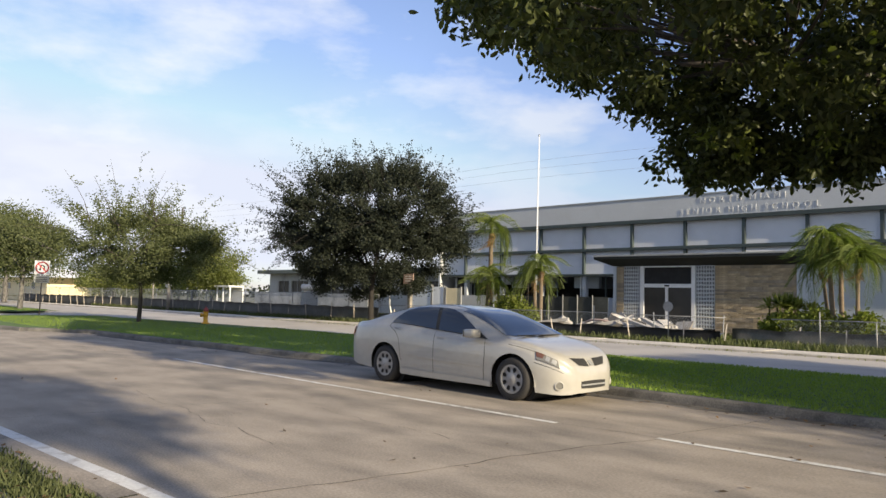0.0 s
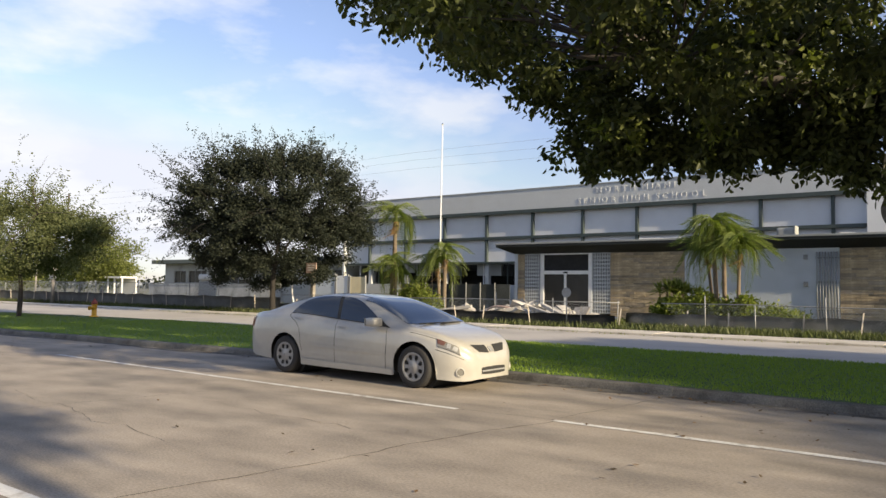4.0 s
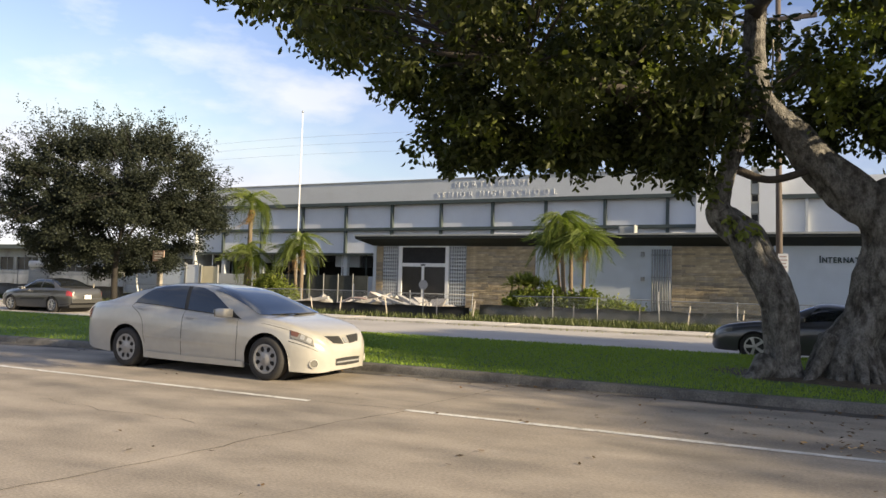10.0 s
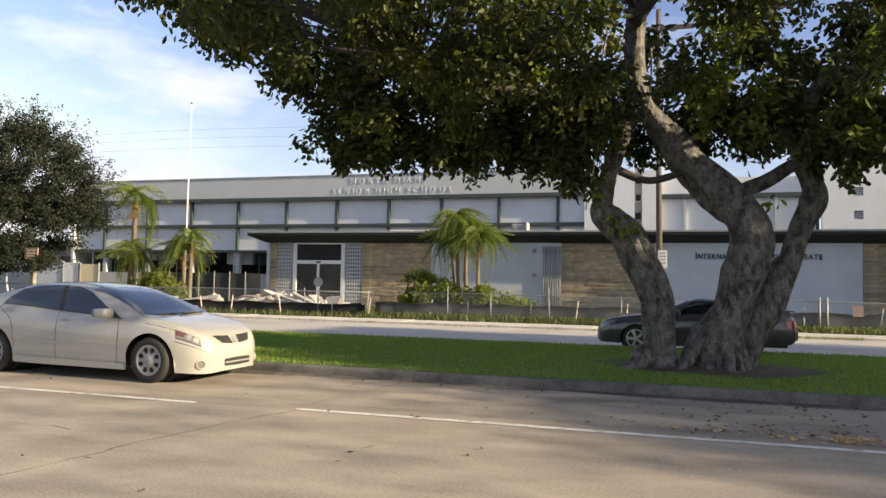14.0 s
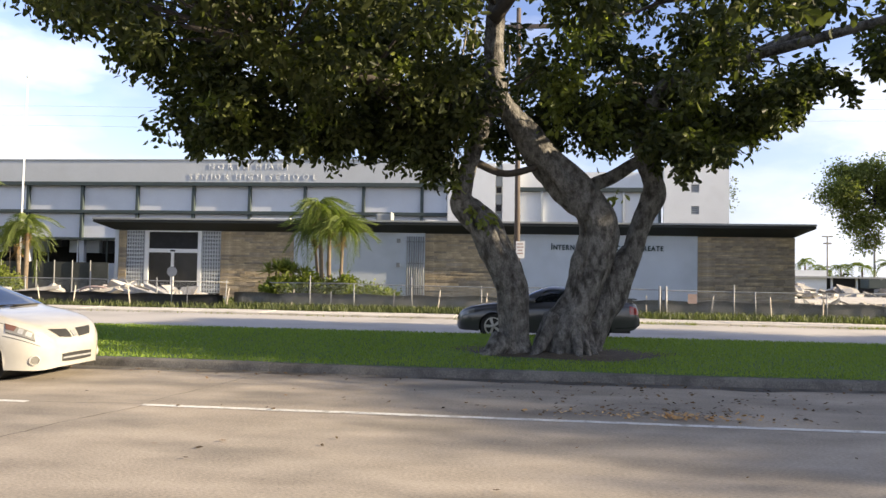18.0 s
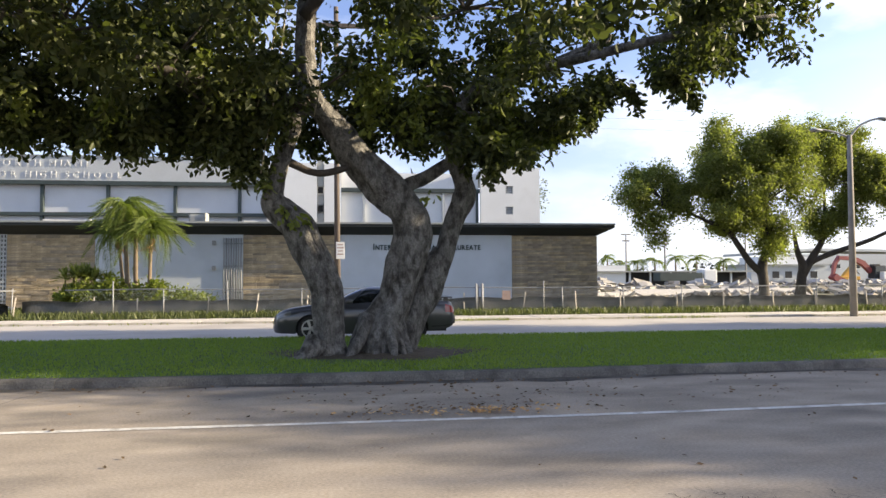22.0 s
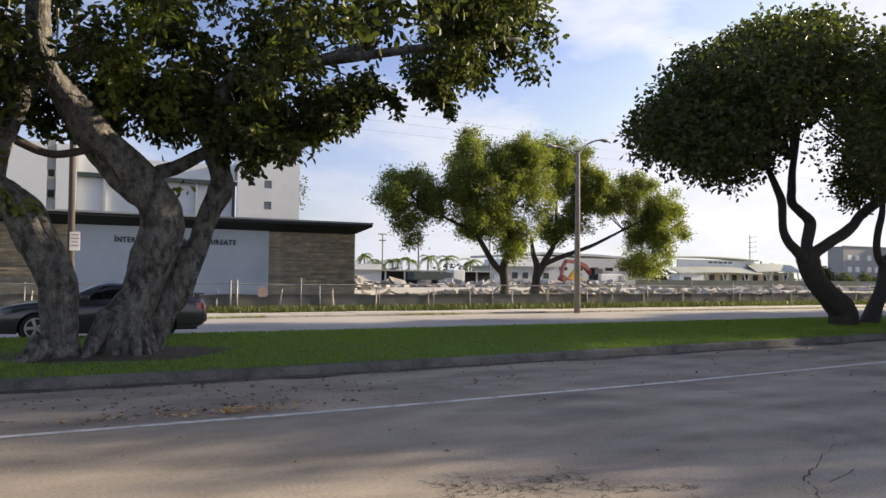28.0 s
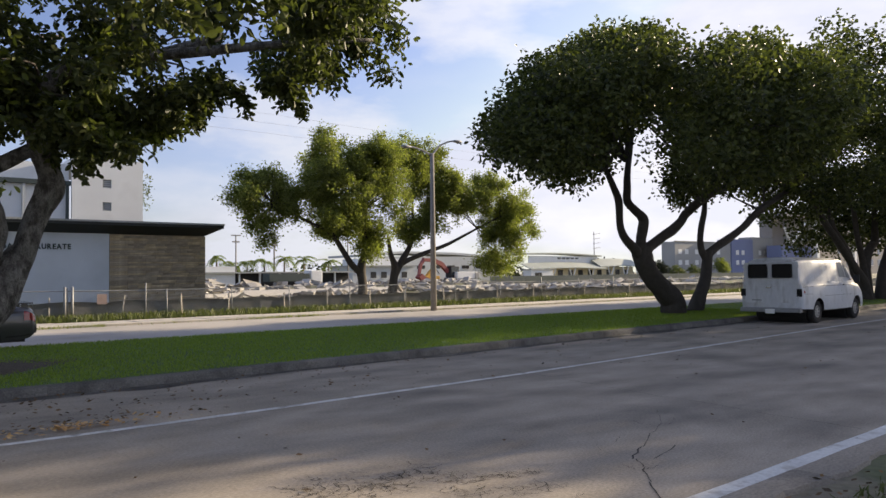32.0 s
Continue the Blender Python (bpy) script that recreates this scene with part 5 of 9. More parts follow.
def dark_car(S, base, name, label, category, mat, at, doors, spoiler, spokes):
    car = thing(name, label, category, at=at)
    part("body", S.body(), mat, car, "", True)
    part("underbody", box(-0.85, 3.2, -0.68, 0.68, 0.21, 0.55), M_BLACK, car)
    zx = curve_at
    part("windscreen", S.across(1.98 if spoiler else 2.15, 1.32 if spoiler else 1.42, 9.75, 0.008, 8, 0.08), M_GLASS, car, "dark windscreen", True)
    part("rear_window", S.across(-0.30, 0.42, 9.75, 0.008, 8), M_GLASS, car, "dark rear window", True)
    wheels = []
    for sg in (-1, 1):
        if doors == 2:
            part("side_window", S.patch(0, 0, 7.2, 9.6, 0.008, 12, 6, sg, lambda k: (0.50 + 0.10 * k, 1.62 - 0.42 * k)), M_GLASS, car, "dark side window", True)
            part("quarter_window", S.patch(0, 0, 7.3, 9.3, 0.008, 6, 5, sg, lambda k: (0.12 + 0.20 * k, 0.42 + 0.08 * k)), M_GLASS, car, "dark quarter window", True)
            seam(S, car, [(0.45, 6.9), (0.42, 2.0), (0.52, 0.25)], sg)
            seam(S, car, [(1.80, 6.9), (1.86, 2.5), (1.84, 0.25)], sg)
            hx = (0.60,)
            part("side_scoop", S.patch(0.40, 0.56, 2.2, 4.0, 0.014, 3, 3, sg), M_BLACK, car)
        else:
            part("front_window", S.patch(0, 0, 7.2, 9.6, 0.008, 10, 6, sg, lambda k: (0.84, 1.86 - 0.50 * k)), M_GLASS, car, "dark front side window", True)
            part("rear_side_window", S.patch(0, 0, 7.2, 9.6, 0.008, 10, 6, sg, lambda k: (-0.06 + 0.28 * k, 0.77)), M_GLASS, car, "dark rear side window", True)
            seam(S, car, [(0.80, 6.9), (0.80, 0.25)], sg)
            seam(S, car, [(1.90, 6.9), (1.95, 2.5), (1.92, 0.25)], sg)
            hx = (0.20, 1.02)
            part("side_moulding", S.patch(0.45, 1.95, 2.3, 2.7, 0.012, 10, 1, sg), M_BLACK, car)
        for x in hx:
            part("door_handle", S.patch(x - 0.1, x + 0.1, 4.9, 5.3, 0.02, 4, 2, sg), mat, car)
        m = part("door_mirror", box(-0.08, 0.09, -0.11, 0.09, -0.06, 0.07, 0.04), mat, car, "", True)
        m.location = (1.62 if doors == 2 else 1.74, sg * 0.97, 0.98)
        part("mirror_glass", box(-0.086, -0.082, -0.08, 0.06, -0.04, 0.05), M_CHROME, m)
        part("headlight", S.patch(0, 0, 4.6, 7.2, 0.012, 6, 4, sg, lambda k: (base + 0.48, base + 0.84)), M_LAMP, car, "clear headlight", True)
        part("tail_light", S.patch(0, 0, 3.4, 5.8, 0.012, 5, 4, sg, lambda k: (-1.03, -0.80)), M_RED, car, "red tail light", True)
        part("bumper_trim", S.patch(-1.03, -0.45, 0.6, 0.9, 0.008, 5, 1, sg), M_BLACK, car)
        for x in (0.0, base):
            wheels.append(wheel(car, x, sg * 0.775, 0.32, 0.20, 0.70, spokes, sg))
    for x in (0.0, base):
        liner(car, x, 0.32, 0.68).location = (x, 0, 0.325)
    part("front_intake", box(-0.02, 0.02, -0.42, 0.42, -0.05, 0.05, 0.01), M_BLACK, car).location = (S.x1 - 0.02, 0, 0.36)
    part("rear_bumper", box(-0.03, 0.06, -0.74, 0.74, -0.10, 0.10, 0.03), mat, car).location = (S.x0 + 0.01, 0, 0.50)
    part("plate_bar", box(-0.012, 0.0, -0.16, 0.16, -0.08, 0.08), M_WHITE, car).location = (S.x0 - 0.022, 0, 0.66)
    if spoiler:
        sp = part("spoiler", box(-0.16, 0.12, -0.72, 0.72, 0.0, 0.035, 0.012), mat, car, "low boot spoiler")
        sp.location = (-0.84, 0, 1.05)
        for sg in (-1, 1):
            part("spoiler_foot", box(-0.06, 0.06, -0.03, 0.03, -0.10, 0.0), mat, sp).location = (0, sg * 0.6, 0)
    return car, wheels


dark_car(COUPE, 2.57, "coupe", "dark grey two-door coupe parked beyond the fig tree", "car", M_CAR_GREY, pose(1.87, 19.2, 0, 0, 0, 180), 2, True, 5)
moving_car, moving_wheels = dark_car(SALOON, 2.62, "passing_saloon", "dark grey-beige four-door saloon driving along the far road", "car", M_CAR_TAN, pose(100, 21.4, 0, 0, 0, 180), 4, False, 7)
dark_car(SALOON, 2.62, "parked_saloon", "dark saloon parked in the shade beyond the van", "car", M_CAR_DARK, pose(34.4, 11.0, 0, 0, 0, 2), 4, False, 7)


def van(at):
    """An old cargo van; x ahead, rear axle at 0."""
    v = thing("cargo_van", "old white cargo van with faded paint parked by the median kerb", "van", at=at)
    L0, L1, W, H = -1.22, 4.02, 1.0, 2.08
    S = Shell(
        top=[(L0, 1.97), (L0 + 0.05, 2.04), (L0 + 0.25, 2.08), (1.0, 2.09), (2.4, 2.07), (2.62, 2.02), (2.95, 1.70), (3.22, 1.36), (3.35, 1.25), (3.7, 1.17), (3.95, 1.06), (L1, 0.92)],
        shoulder=[(L0, 1.20), (2.4, 1.22), (3.2, 1.17), (3.7, 1.06), (L1, 0.86)],
        width=[(L0, 0.955), (L0 + 0.08, 0.985), (0.0, 1.0), (2.8, 1.0), (3.5, 0.98), (3.9, 0.94), (L1, 0.88)],
        low=[(L0, 0.48), (-0.5, 0.45), (0.6, 0.40), (3.0, 0.40), (3.8, 0.40), (L1, 0.46)],
        wheels=[(0.0, 0.36), (3.22, 0.36)], arch=0.43, tumble=0.16)
    part("body", S.body(), M_VAN, v, "faded white painted body", True)
    part("underbody", box(-0.9, 3.6, -0.75, 0.75, 0.34, 0.62), M_BLACK, v)
    for sg in (-1, 1):
        part("roof_panel", S.patch(L0 + 0.012, 2.50, 10.2, 13.0, 0.006, 16, 6, sg), M_ROOF_EDGE, v, "weathered grey roof panel", True)
        part("roof_gutter", S.patch(L0 + 0.04, 2.60, 9.9, 10.2, 0.02, 12, 1, sg), M_STEEL, v)
    part("windscreen", S.across(3.20, 2.72, 9.8, 0.008, 6, 0.06), M_GLASS, v, "dark windscreen", True)
    for sg in (-1, 1):
        d = part("rear_door", box(-0.012, 0.0, 0.0, 0.86, 0.66, 1.93, 0.004), M_VAN, v, "white rear door")
        d.location = (L0 - 0.004, -0.87 if sg < 0 else 0.01, 0)
        w = part("rear_window", box(-0.008, 0.0, 0.07 if sg > 0 else 0.17, 0.69 if sg > 0 else 0.79, 1.44, 1.88, 0.07), M_BLACK_GLASS, d, "black rounded rear window")
        w.location = (-0.014, 0, 0)
        for z in (0.85, 1.28, 1.80):
            part("hinge", box(-0.03, 0.0, -0.03 if sg < 0 else 0.85, 0.01 if sg < 0 else 0.89, z - 0.04, z + 0.04), M_VAN, d)
        part("tail_light", box(-0.03, 0.01, -0.08, 0.08, -0.12, 0.12, 0.012), M_BLACK_GLASS, v, "dark tail light in a black bezel").location = (L0 - 0.004, sg * 0.90, 0.98)
        part("front_window", S.patch(0, 0, 7.4, 9.7, 0.008, 8, 5, sg, lambda k: (1.94, 2.46 - 0.10 * k)), M_PALE_GLASS, v, "cab window with its reflection put into a pale colour", True)
        part("vent_window", S.patch(0, 0, 7.4, 9.6, 0.008, 4, 5, sg, lambda k: (2.52 - 0.10 * k, 2.94 - 0.36 * k)), M_PALE_GLASS, v, "quarter light with its reflection put into a pale colour", True)
        for x in (0.35, 0.95):
            part("panel_rib", S.patch(x, x + 0.03, 6.2, 9.2, 0.006, 1, 5, sg), M_VAN, v)
        seam(S, v, [(1.85, 10), (1.85, 0.5)], sg)
        seam(S, v, [(3.02, 6.6), (2.98, 0.6)], sg)
        seam(S, v, [(-1.1, 5.2), (3.0, 5.2)], sg, 0.006)
        seam(S, v, [(-1.1, 3.2), (-0.45, 3.2)], sg, 0.004)
        seam(S, v, [(0.45, 2.8), (2.75, 2.8)], sg, 0.004)
        part("arch_trim", S.patch(-0.55, 0.55, 1.2, 1.6, 0.004, 8, 1, sg), M_VAN, v)
        m = part("door_mirror", box(-0.04, 0.04, -0.09, 0.09, -0.12, 0.12, 0.015), M_BLACK, v, "black door mirror")
        m.location = (2.75, sg * 1.17, 1.38)
        part("mirror_arm", tube([(0, -sg * 0.08, 0), (0.0, -sg * 0.24, -0.05)], [0.015, 0.015], 6), M_BLACK, m)
        part("door_handle", S.patch(1.98, 2.12, 5.0, 5.4, 0.03, 3, 2, sg), M_CHROME, v)
        part("side_marker", S.patch(-1.12, -1.02, 3.4, 4.0, 0.012, 2, 2, sg), M_RED, v)
        for x in (0.0, 3.22):
            wheel(v, x, sg * 0.83, 0.36, 0.22, 0.52, 8, sg)
    part("rear_handle", box(-0.04, 0.0, -0.02, 0.14, 1.12, 1.17, 0.01), M_CHROME, v).location = (L0 - 0.016, 0, 0)
    b = part("rear_bumper", box(-0.16, 0.04, -0.96, 0.96, 0.37, 0.51, 0.03), M_STEEL, v, "dull grey steel rear bumper")
    b.location = (L0, 0, 0)
    part("plate_bar", box(-0.18, -0.165, -0.18, 0.12, 0.33, 0.47), M_WHITE, b)
    part("lettering_bar", box(L0 - 0.02, L0 - 0.014, 0.30, 0.62, 0.72, 0.76), M_STEEL, v)
    for x in (0.0, 3.22):
        liner(v, x, 0.36, 0.72).location = (x, 0, 0.37)
    return v


van(pose(22.50, 11.25, 0, 0, 0, 3.0) @ Matrix.Diagonal((0.92, 0.94, 0.955, 1)))


# ---- trees ----
def limb(parent, name, pts, radii, mat, seed, segs=14, rough=0.10, n=5):
    p, r = smooth_path(pts, radii, n)
    return part(name, tube(p, r, segs, None, True, rough, seed), mat, parent, "", True)


def twigs(parent, starts, ends, mat, seed, r=0.035):
    """Thin branches from limbs out into the crown, joined into one part."""
    rnd = random.Random(seed)
    bm = bmesh.new()
    for e in ends:
        s = min(starts, key=lambda q: (Vector(q) - Vector(e)).length)
        s, e = Vector(s), Vector(e)
        mid = (s + e) / 2 + Vector((rnd.uniform(-0.3, 0.3), rnd.uniform(-0.3, 0.3), rnd.uniform(-0.1, 0.35)))
        p, q = smooth_path([s, mid, e], [r * 1.6, r, r * 0.35], 3)
        tube(p, q, 5, bm, False)
    ob = part("twig_work", bm, mat, parent, "", True)
    return tagged(ob, "", "", "", "stuff")


def crown(parent, blobs, count, per, leaf, width, mat, seed, spread=0.10, droop=0.5, shell=0.5, lean=0.6, label="", keep=None):
    rng = np.random.default_rng(seed)
    at, out = cloud(blobs, count, rng, shell)
    at, out = tufts(at, out, per, spread, rng)
    if keep:
        ok = keep(at)
        at, out = at[ok], out[ok]
    ob = link("crown", leaf_mesh("crown", at, leaf, width, rng, out * lean, droop), mat, parent, label)
    return tagged(ob, "", "", "", "stuff")


# the big fig on the median
fig = thing("fig_tree", "large spreading fig tree with a grey multi-stemmed trunk and dark leaves", "tree")
TRUNK_A = ([(-0.14, 13.9, 0.0), (-0.16, 13.9, 0.4), (-0.15, 13.9, 0.83), (-0.17, 13.9, 1.26), (-0.22, 13.9, 1.48), (-0.35, 13.9, 1.8), (-0.55, 13.9, 2.12), (-0.77, 13.9, 2.55), (-0.99, 13.9, 2.77), (-1.15, 13.9, 2.95), (-1.24, 13.9, 3.16)], [0.36, 0.27, 0.25, 0.28, 0.30, 0.305, 0.305, 0.31, 0.29, 0.26, 0.17])
limb(fig, "trunk", *TRUNK_A, M_BARK, 1, 40, 0.17, 12)
TRUNK_B = ([(0.80, 14.2, 0.0), (0.82, 14.2, 0.4), (0.99, 14.2, 0.84), (1.13, 14.2, 1.17), (1.22, 14.2, 1.5), (1.31, 14.2, 1.83), (1.41, 14.2, 2.15), (1.47, 14.2, 2.49), (1.41, 14.2, 2.75), (1.22, 14.2, 3.03), (0.91, 14.2, 3.36), (0.62, 14.2, 3.68), (0.36, 14.2, 3.98), (0.08, 14.2, 4.36), (-0.20, 14.2, 4.70), (-0.47, 14.2, 5.06), (-0.58, 14.2, 5.45), (-0.62, 14.2, 5.95), (-0.60, 14.2, 6.51), (-0.53, 14.1, 7.08), (-0.3, 13.8, 8.5)], [0.55, 0.44, 0.34, 0.30, 0.31, 0.37, 0.375, 0.355, 0.36, 0.37, 0.355, 0.32, 0.295, 0.27, 0.235, 0.205, 0.185, 0.175, 0.17, 0.16, 0.08])
limb(fig, "trunk", *TRUNK_B, M_BARK, 2, 44, 0.19, 9)
TRUNK_C = ([(1.10, 14.6, 0.0), (1.26, 14.6, 0.26), (1.52, 14.6, 0.83), (1.82, 14.6, 1.2), (1.95, 14.6, 1.51), (2.15, 14.6, 2.07), (2.26, 14.6, 2.45), (2.41, 14.6, 2.86), (2.55, 14.6, 3.15), (2.59, 14.6, 3.38), (2.51, 14.6, 3.65), (2.39, 14.6, 3.90), (2.34, 14.6, 4.32), (2.43, 14.6, 4.9), (2.9, 14.6, 5.5), (4.1, 14.5, 5.85), (5.6, 14.2, 6.5)], [0.40, 0.33, 0.28, 0.235, 0.22, 0.205, 0.20, 0.195, 0.22, 0.21, 0.18, 0.165, 0.155, 0.155, 0.14, 0.12, 0.07])
limb(fig, "trunk", *TRUNK_C, M_BARK, 3, 40, 0.17, 10)
limb(fig, "trunk", [(1.15, 14.35, 0.0), (1.28, 14.38, 0.5), (1.48, 14.42, 0.95), (1.70, 14.45, 1.4), (1.90, 14.5, 1.8), (2.08, 14.55, 2.15)], [0.42, 0.36, 0.31, 0.27, 0.22, 0.12], M_BARK, 14, 30, 0.17, 8)
limb(fig, "limb", [(-1.22, 13.9, 3.05), (-1.15, 13.88, 3.43), (-1.09, 13.88, 3.65), (-1.02, 13.9, 3.87), (-0.92, 13.95, 4.2), (-0.76, 14.05, 4.64), (-0.60, 14.15, 4.98)], [0.21, 0.172, 0.162, 0.158, 0.155, 0.145, 0.12], M_BARK, 4, 18, 0.15, 8)
limb(fig, "limb", [(1.20, 14.4, 3.28), (1.42, 14.45, 3.45), (1.70, 14.5, 3.56), (2.04, 14.55, 3.76), (2.36, 14.6, 3.98)], [0.15, 0.135, 0.125, 0.12, 0.10], M_BARK, 5, 14, 0.15, 8)
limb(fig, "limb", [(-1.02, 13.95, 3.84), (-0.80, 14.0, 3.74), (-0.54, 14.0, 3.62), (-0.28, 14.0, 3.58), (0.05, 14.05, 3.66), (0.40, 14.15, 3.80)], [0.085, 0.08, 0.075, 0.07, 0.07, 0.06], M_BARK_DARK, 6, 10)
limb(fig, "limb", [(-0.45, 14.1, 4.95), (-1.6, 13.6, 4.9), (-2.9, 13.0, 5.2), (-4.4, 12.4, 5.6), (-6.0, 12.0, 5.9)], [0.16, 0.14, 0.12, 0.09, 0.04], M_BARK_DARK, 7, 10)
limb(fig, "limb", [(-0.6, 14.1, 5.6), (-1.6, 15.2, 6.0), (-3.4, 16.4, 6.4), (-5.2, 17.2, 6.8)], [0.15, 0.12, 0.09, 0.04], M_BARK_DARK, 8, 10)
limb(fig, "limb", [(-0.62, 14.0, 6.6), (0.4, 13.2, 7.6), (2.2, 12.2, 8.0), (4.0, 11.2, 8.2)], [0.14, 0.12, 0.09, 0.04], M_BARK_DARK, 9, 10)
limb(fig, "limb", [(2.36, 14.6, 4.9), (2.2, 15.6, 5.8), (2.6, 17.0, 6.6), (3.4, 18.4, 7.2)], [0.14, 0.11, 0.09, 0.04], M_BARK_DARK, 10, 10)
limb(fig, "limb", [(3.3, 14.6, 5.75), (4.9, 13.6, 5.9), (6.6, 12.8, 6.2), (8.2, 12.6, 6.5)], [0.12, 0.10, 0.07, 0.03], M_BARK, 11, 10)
limb(fig, "root_flare", [(-0.35, 13.7, 0.35), (-0.6, 13.45, 0.12), (-0.85, 13.25, 0.08)], [0.26, 0.14, 0.03], M_BARK, 12, 10)
for k, (dx, dy) in enumerate(((0.35, -0.75), (0.75, -0.70), (1.05, -0.85), (1.2, -0.70), (1.32, -0.5), (0.3, -0.5), (1.36, 0.1))):
    cx, cy = 0.95, 14.35
    b = Vector((cx + (dx - cx) * 0.55, cy + dy * 0.45, 0.85))
    c = Vector((cx + (dx - cx) * 0.95, cy + dy * 0.85, 0.30))
    d = Vector((cx + (dx - cx) * 1.35, cy + dy * 1.25, 0.06))
    limb(fig, "root_flare", [b, c, d], [0.15, 0.095, 0.03], M_BARK, 20 + k, 8, 0.1, 4)


def strands(parent, trunk, count, z0, z1, seed, r0=0.05, r1=0.10):
    """Root strands grown fast to a trunk: ridges that wander along its skin."""
    rnd = random.Random(seed)
    p, r = smooth_path(*trunk, 4)
    line = [(q, w) for q, w in zip(p, r) if z0 <= q.z <= z1]
    for k in range(count):
        a, turn = rnd.uniform(-math.pi, 0.15), rnd.uniform(-0.035, 0.035)
        i0 = rnd.randrange(0, max(1, len(line) // 2))
        run = line[i0:i0 + rnd.randrange(len(line) // 3, len(line))]
        if len(run) < 5:
            continue
        fat = rnd.uniform(r0, r1)
        pts, radii = [], []
        for j, (q, w) in enumerate(run[::3]):
            b = a + turn * j * 3 + 0.16 * math.sin(j * 1.3 + k)
            deep = w * 0.93 - fat * 0.25
            pts.append(q + Vector((math.cos(b) * deep, math.sin(b) * deep, 0)))
            end = min(j, (len(run) - 1) // 3 - j)
            radii.append(fat * (0.35 if end <= 0 else 0.75 if end == 1 else rnd.uniform(0.8, 1.25)))
        if len(pts) > 2:
            limb(parent, "root_strand", pts, radii, M_BARK, seed * 50 + k, 8, 0.16, 4)


strands(fig, TRUNK_A, 10, 0.1, 2.9, 3, 0.045, 0.085)
strands(fig, TRUNK_B, 18, 0.1, 3.1, 4, 0.05, 0.11)
strands(fig, TRUNK_C, 10, 0.1, 2.6, 5, 0.045, 0.085)
for k, (x0, z0, x1, z1, y) in enumerate(((-0.85, 7.0, -1.33, 3.45, 13.2), (-1.2, 7.0, -2.07, 3.75, 13.2), (-1.0, 6.8, -1.55, 4.2, 13.4), (-0.3, 6.0, -0.42, 4.6, 13.7))):
    limb(fig, "aerial_root", [(x0, y, z0), ((x0 + x1) / 2 + 0.05, y, (z0 + z1) / 2), (x1, y, z1)], [0.021, 0.017, 0.010], M_ROOT, 40 + k, 5, 0.2, 6)

# bare soil and dead leaves round the foot of the fig
bm = bmesh.new()
rs_ = random.Random(8)
ring = [[bm.verts.new((0.7 + math.cos(a * 0.35) * r * 1.8 * (1 + 0.12 * math.sin(a * 1.9)), 14.1 + math.sin(a * 0.35) * r * 1.0, 0.195 - 0.06 * r + rs_.uniform(-0.012, 0.012))) for a in range(18)] for r in (0.2, 0.55, 0.85, 1.05)]
for p, q in zip(ring, ring[1:]):
    for k in range(18):
        bm.faces.new((p[k], q[k], q[(k + 1) % 18], p[(k + 1) % 18]))
bm.faces.new(ring[0][::-1])
bmesh.ops.recalc_face_normals(bm, faces=bm.faces)
M_MULCH = material("brown_mulch", (0.075, 0.058, 0.042), 0.95, vary=0.3, scale=8, fine=40, bump=0.8)
tagged(part("soil_patch", bm, M_MULCH), "bare brown soil with dead leaves round the fig roots", "soil", "", "structure")

rb = random.Random(11)
FIG_LOW = [(-12.2, 9.4), (-11.2, 8.4), (-9.6, 6.75), (-8.6, 6.1), (-7.9, 5.5), (-7.5, 4.6), (-7.1, 4.35), (-6.6, 4.2), (-6.2, 4.15), (-5.6, 4.2), (-4.7, 4.3), (-3.6, 4.3), (-2.7, 4.2), (-1.8, 4.15), (-1.0, 4.6), (0.2, 5.3), (1.2, 5.3), (2.0, 4.6), (2.9, 3.75), (3.5, 4.0), (4.4, 4.65), (5.8, 5.2), (7.2, 5.62), (8.5, 5.98), (9.7, 6.5), (10.5, 7.25)]


def canopy_blobs(profile, yc, ry, top, count, rnd, r0=0.55, r1=1.0, yscale=14.2, eye=1.6):
    """Clumps filling a crown above an underside line, rounded off to the sides and above."""
    xs = [p[0] for p in profile]
    out = []
    xc, rx = (xs[0] + xs[-1]) / 2, (xs[-1] - xs[0]) / 2
    while len(out) < count:
        x, v = rnd.uniform(xs[0], xs[-1]), rnd.uniform(-1, 1)
        edge = 1 - ((x - xc) / rx) ** 2
        y = yc + v * (ry if v < 0 else ry * 0.62) * math.sqrt(max(edge, 0.05))
        lo = float(np.interp(x, xs, [p[1] for p in profile]))
        if y > yscale:
            lo = eye + (lo - eye) * y / yscale
        else:
            lo += 0.10 * (yscale - y) ** 1.3 * 0.5
        hi = lo + 0.8 + (top - lo - 0.8) * math.sqrt(max(edge * (1 - v * v * 0.8), 0.02))
        if x < -12 + 0.58 * max(0, yscale - y) or x > 9.4 - 0.64 * max(0, yscale - y):
            continue
        r = rnd.uniform(r0, r1)
        z = lo + r * 0.62 + (hi - lo) * rnd.random() ** 1.8
        pz = eye + (z - eye) * yscale / y
        if x - r < -(7.6 + 1.9 * max(0.0, pz - 5.65)) * y / yscale:
            continue
        out.append((x, y, z, r, r, r * 0.72))
    return out


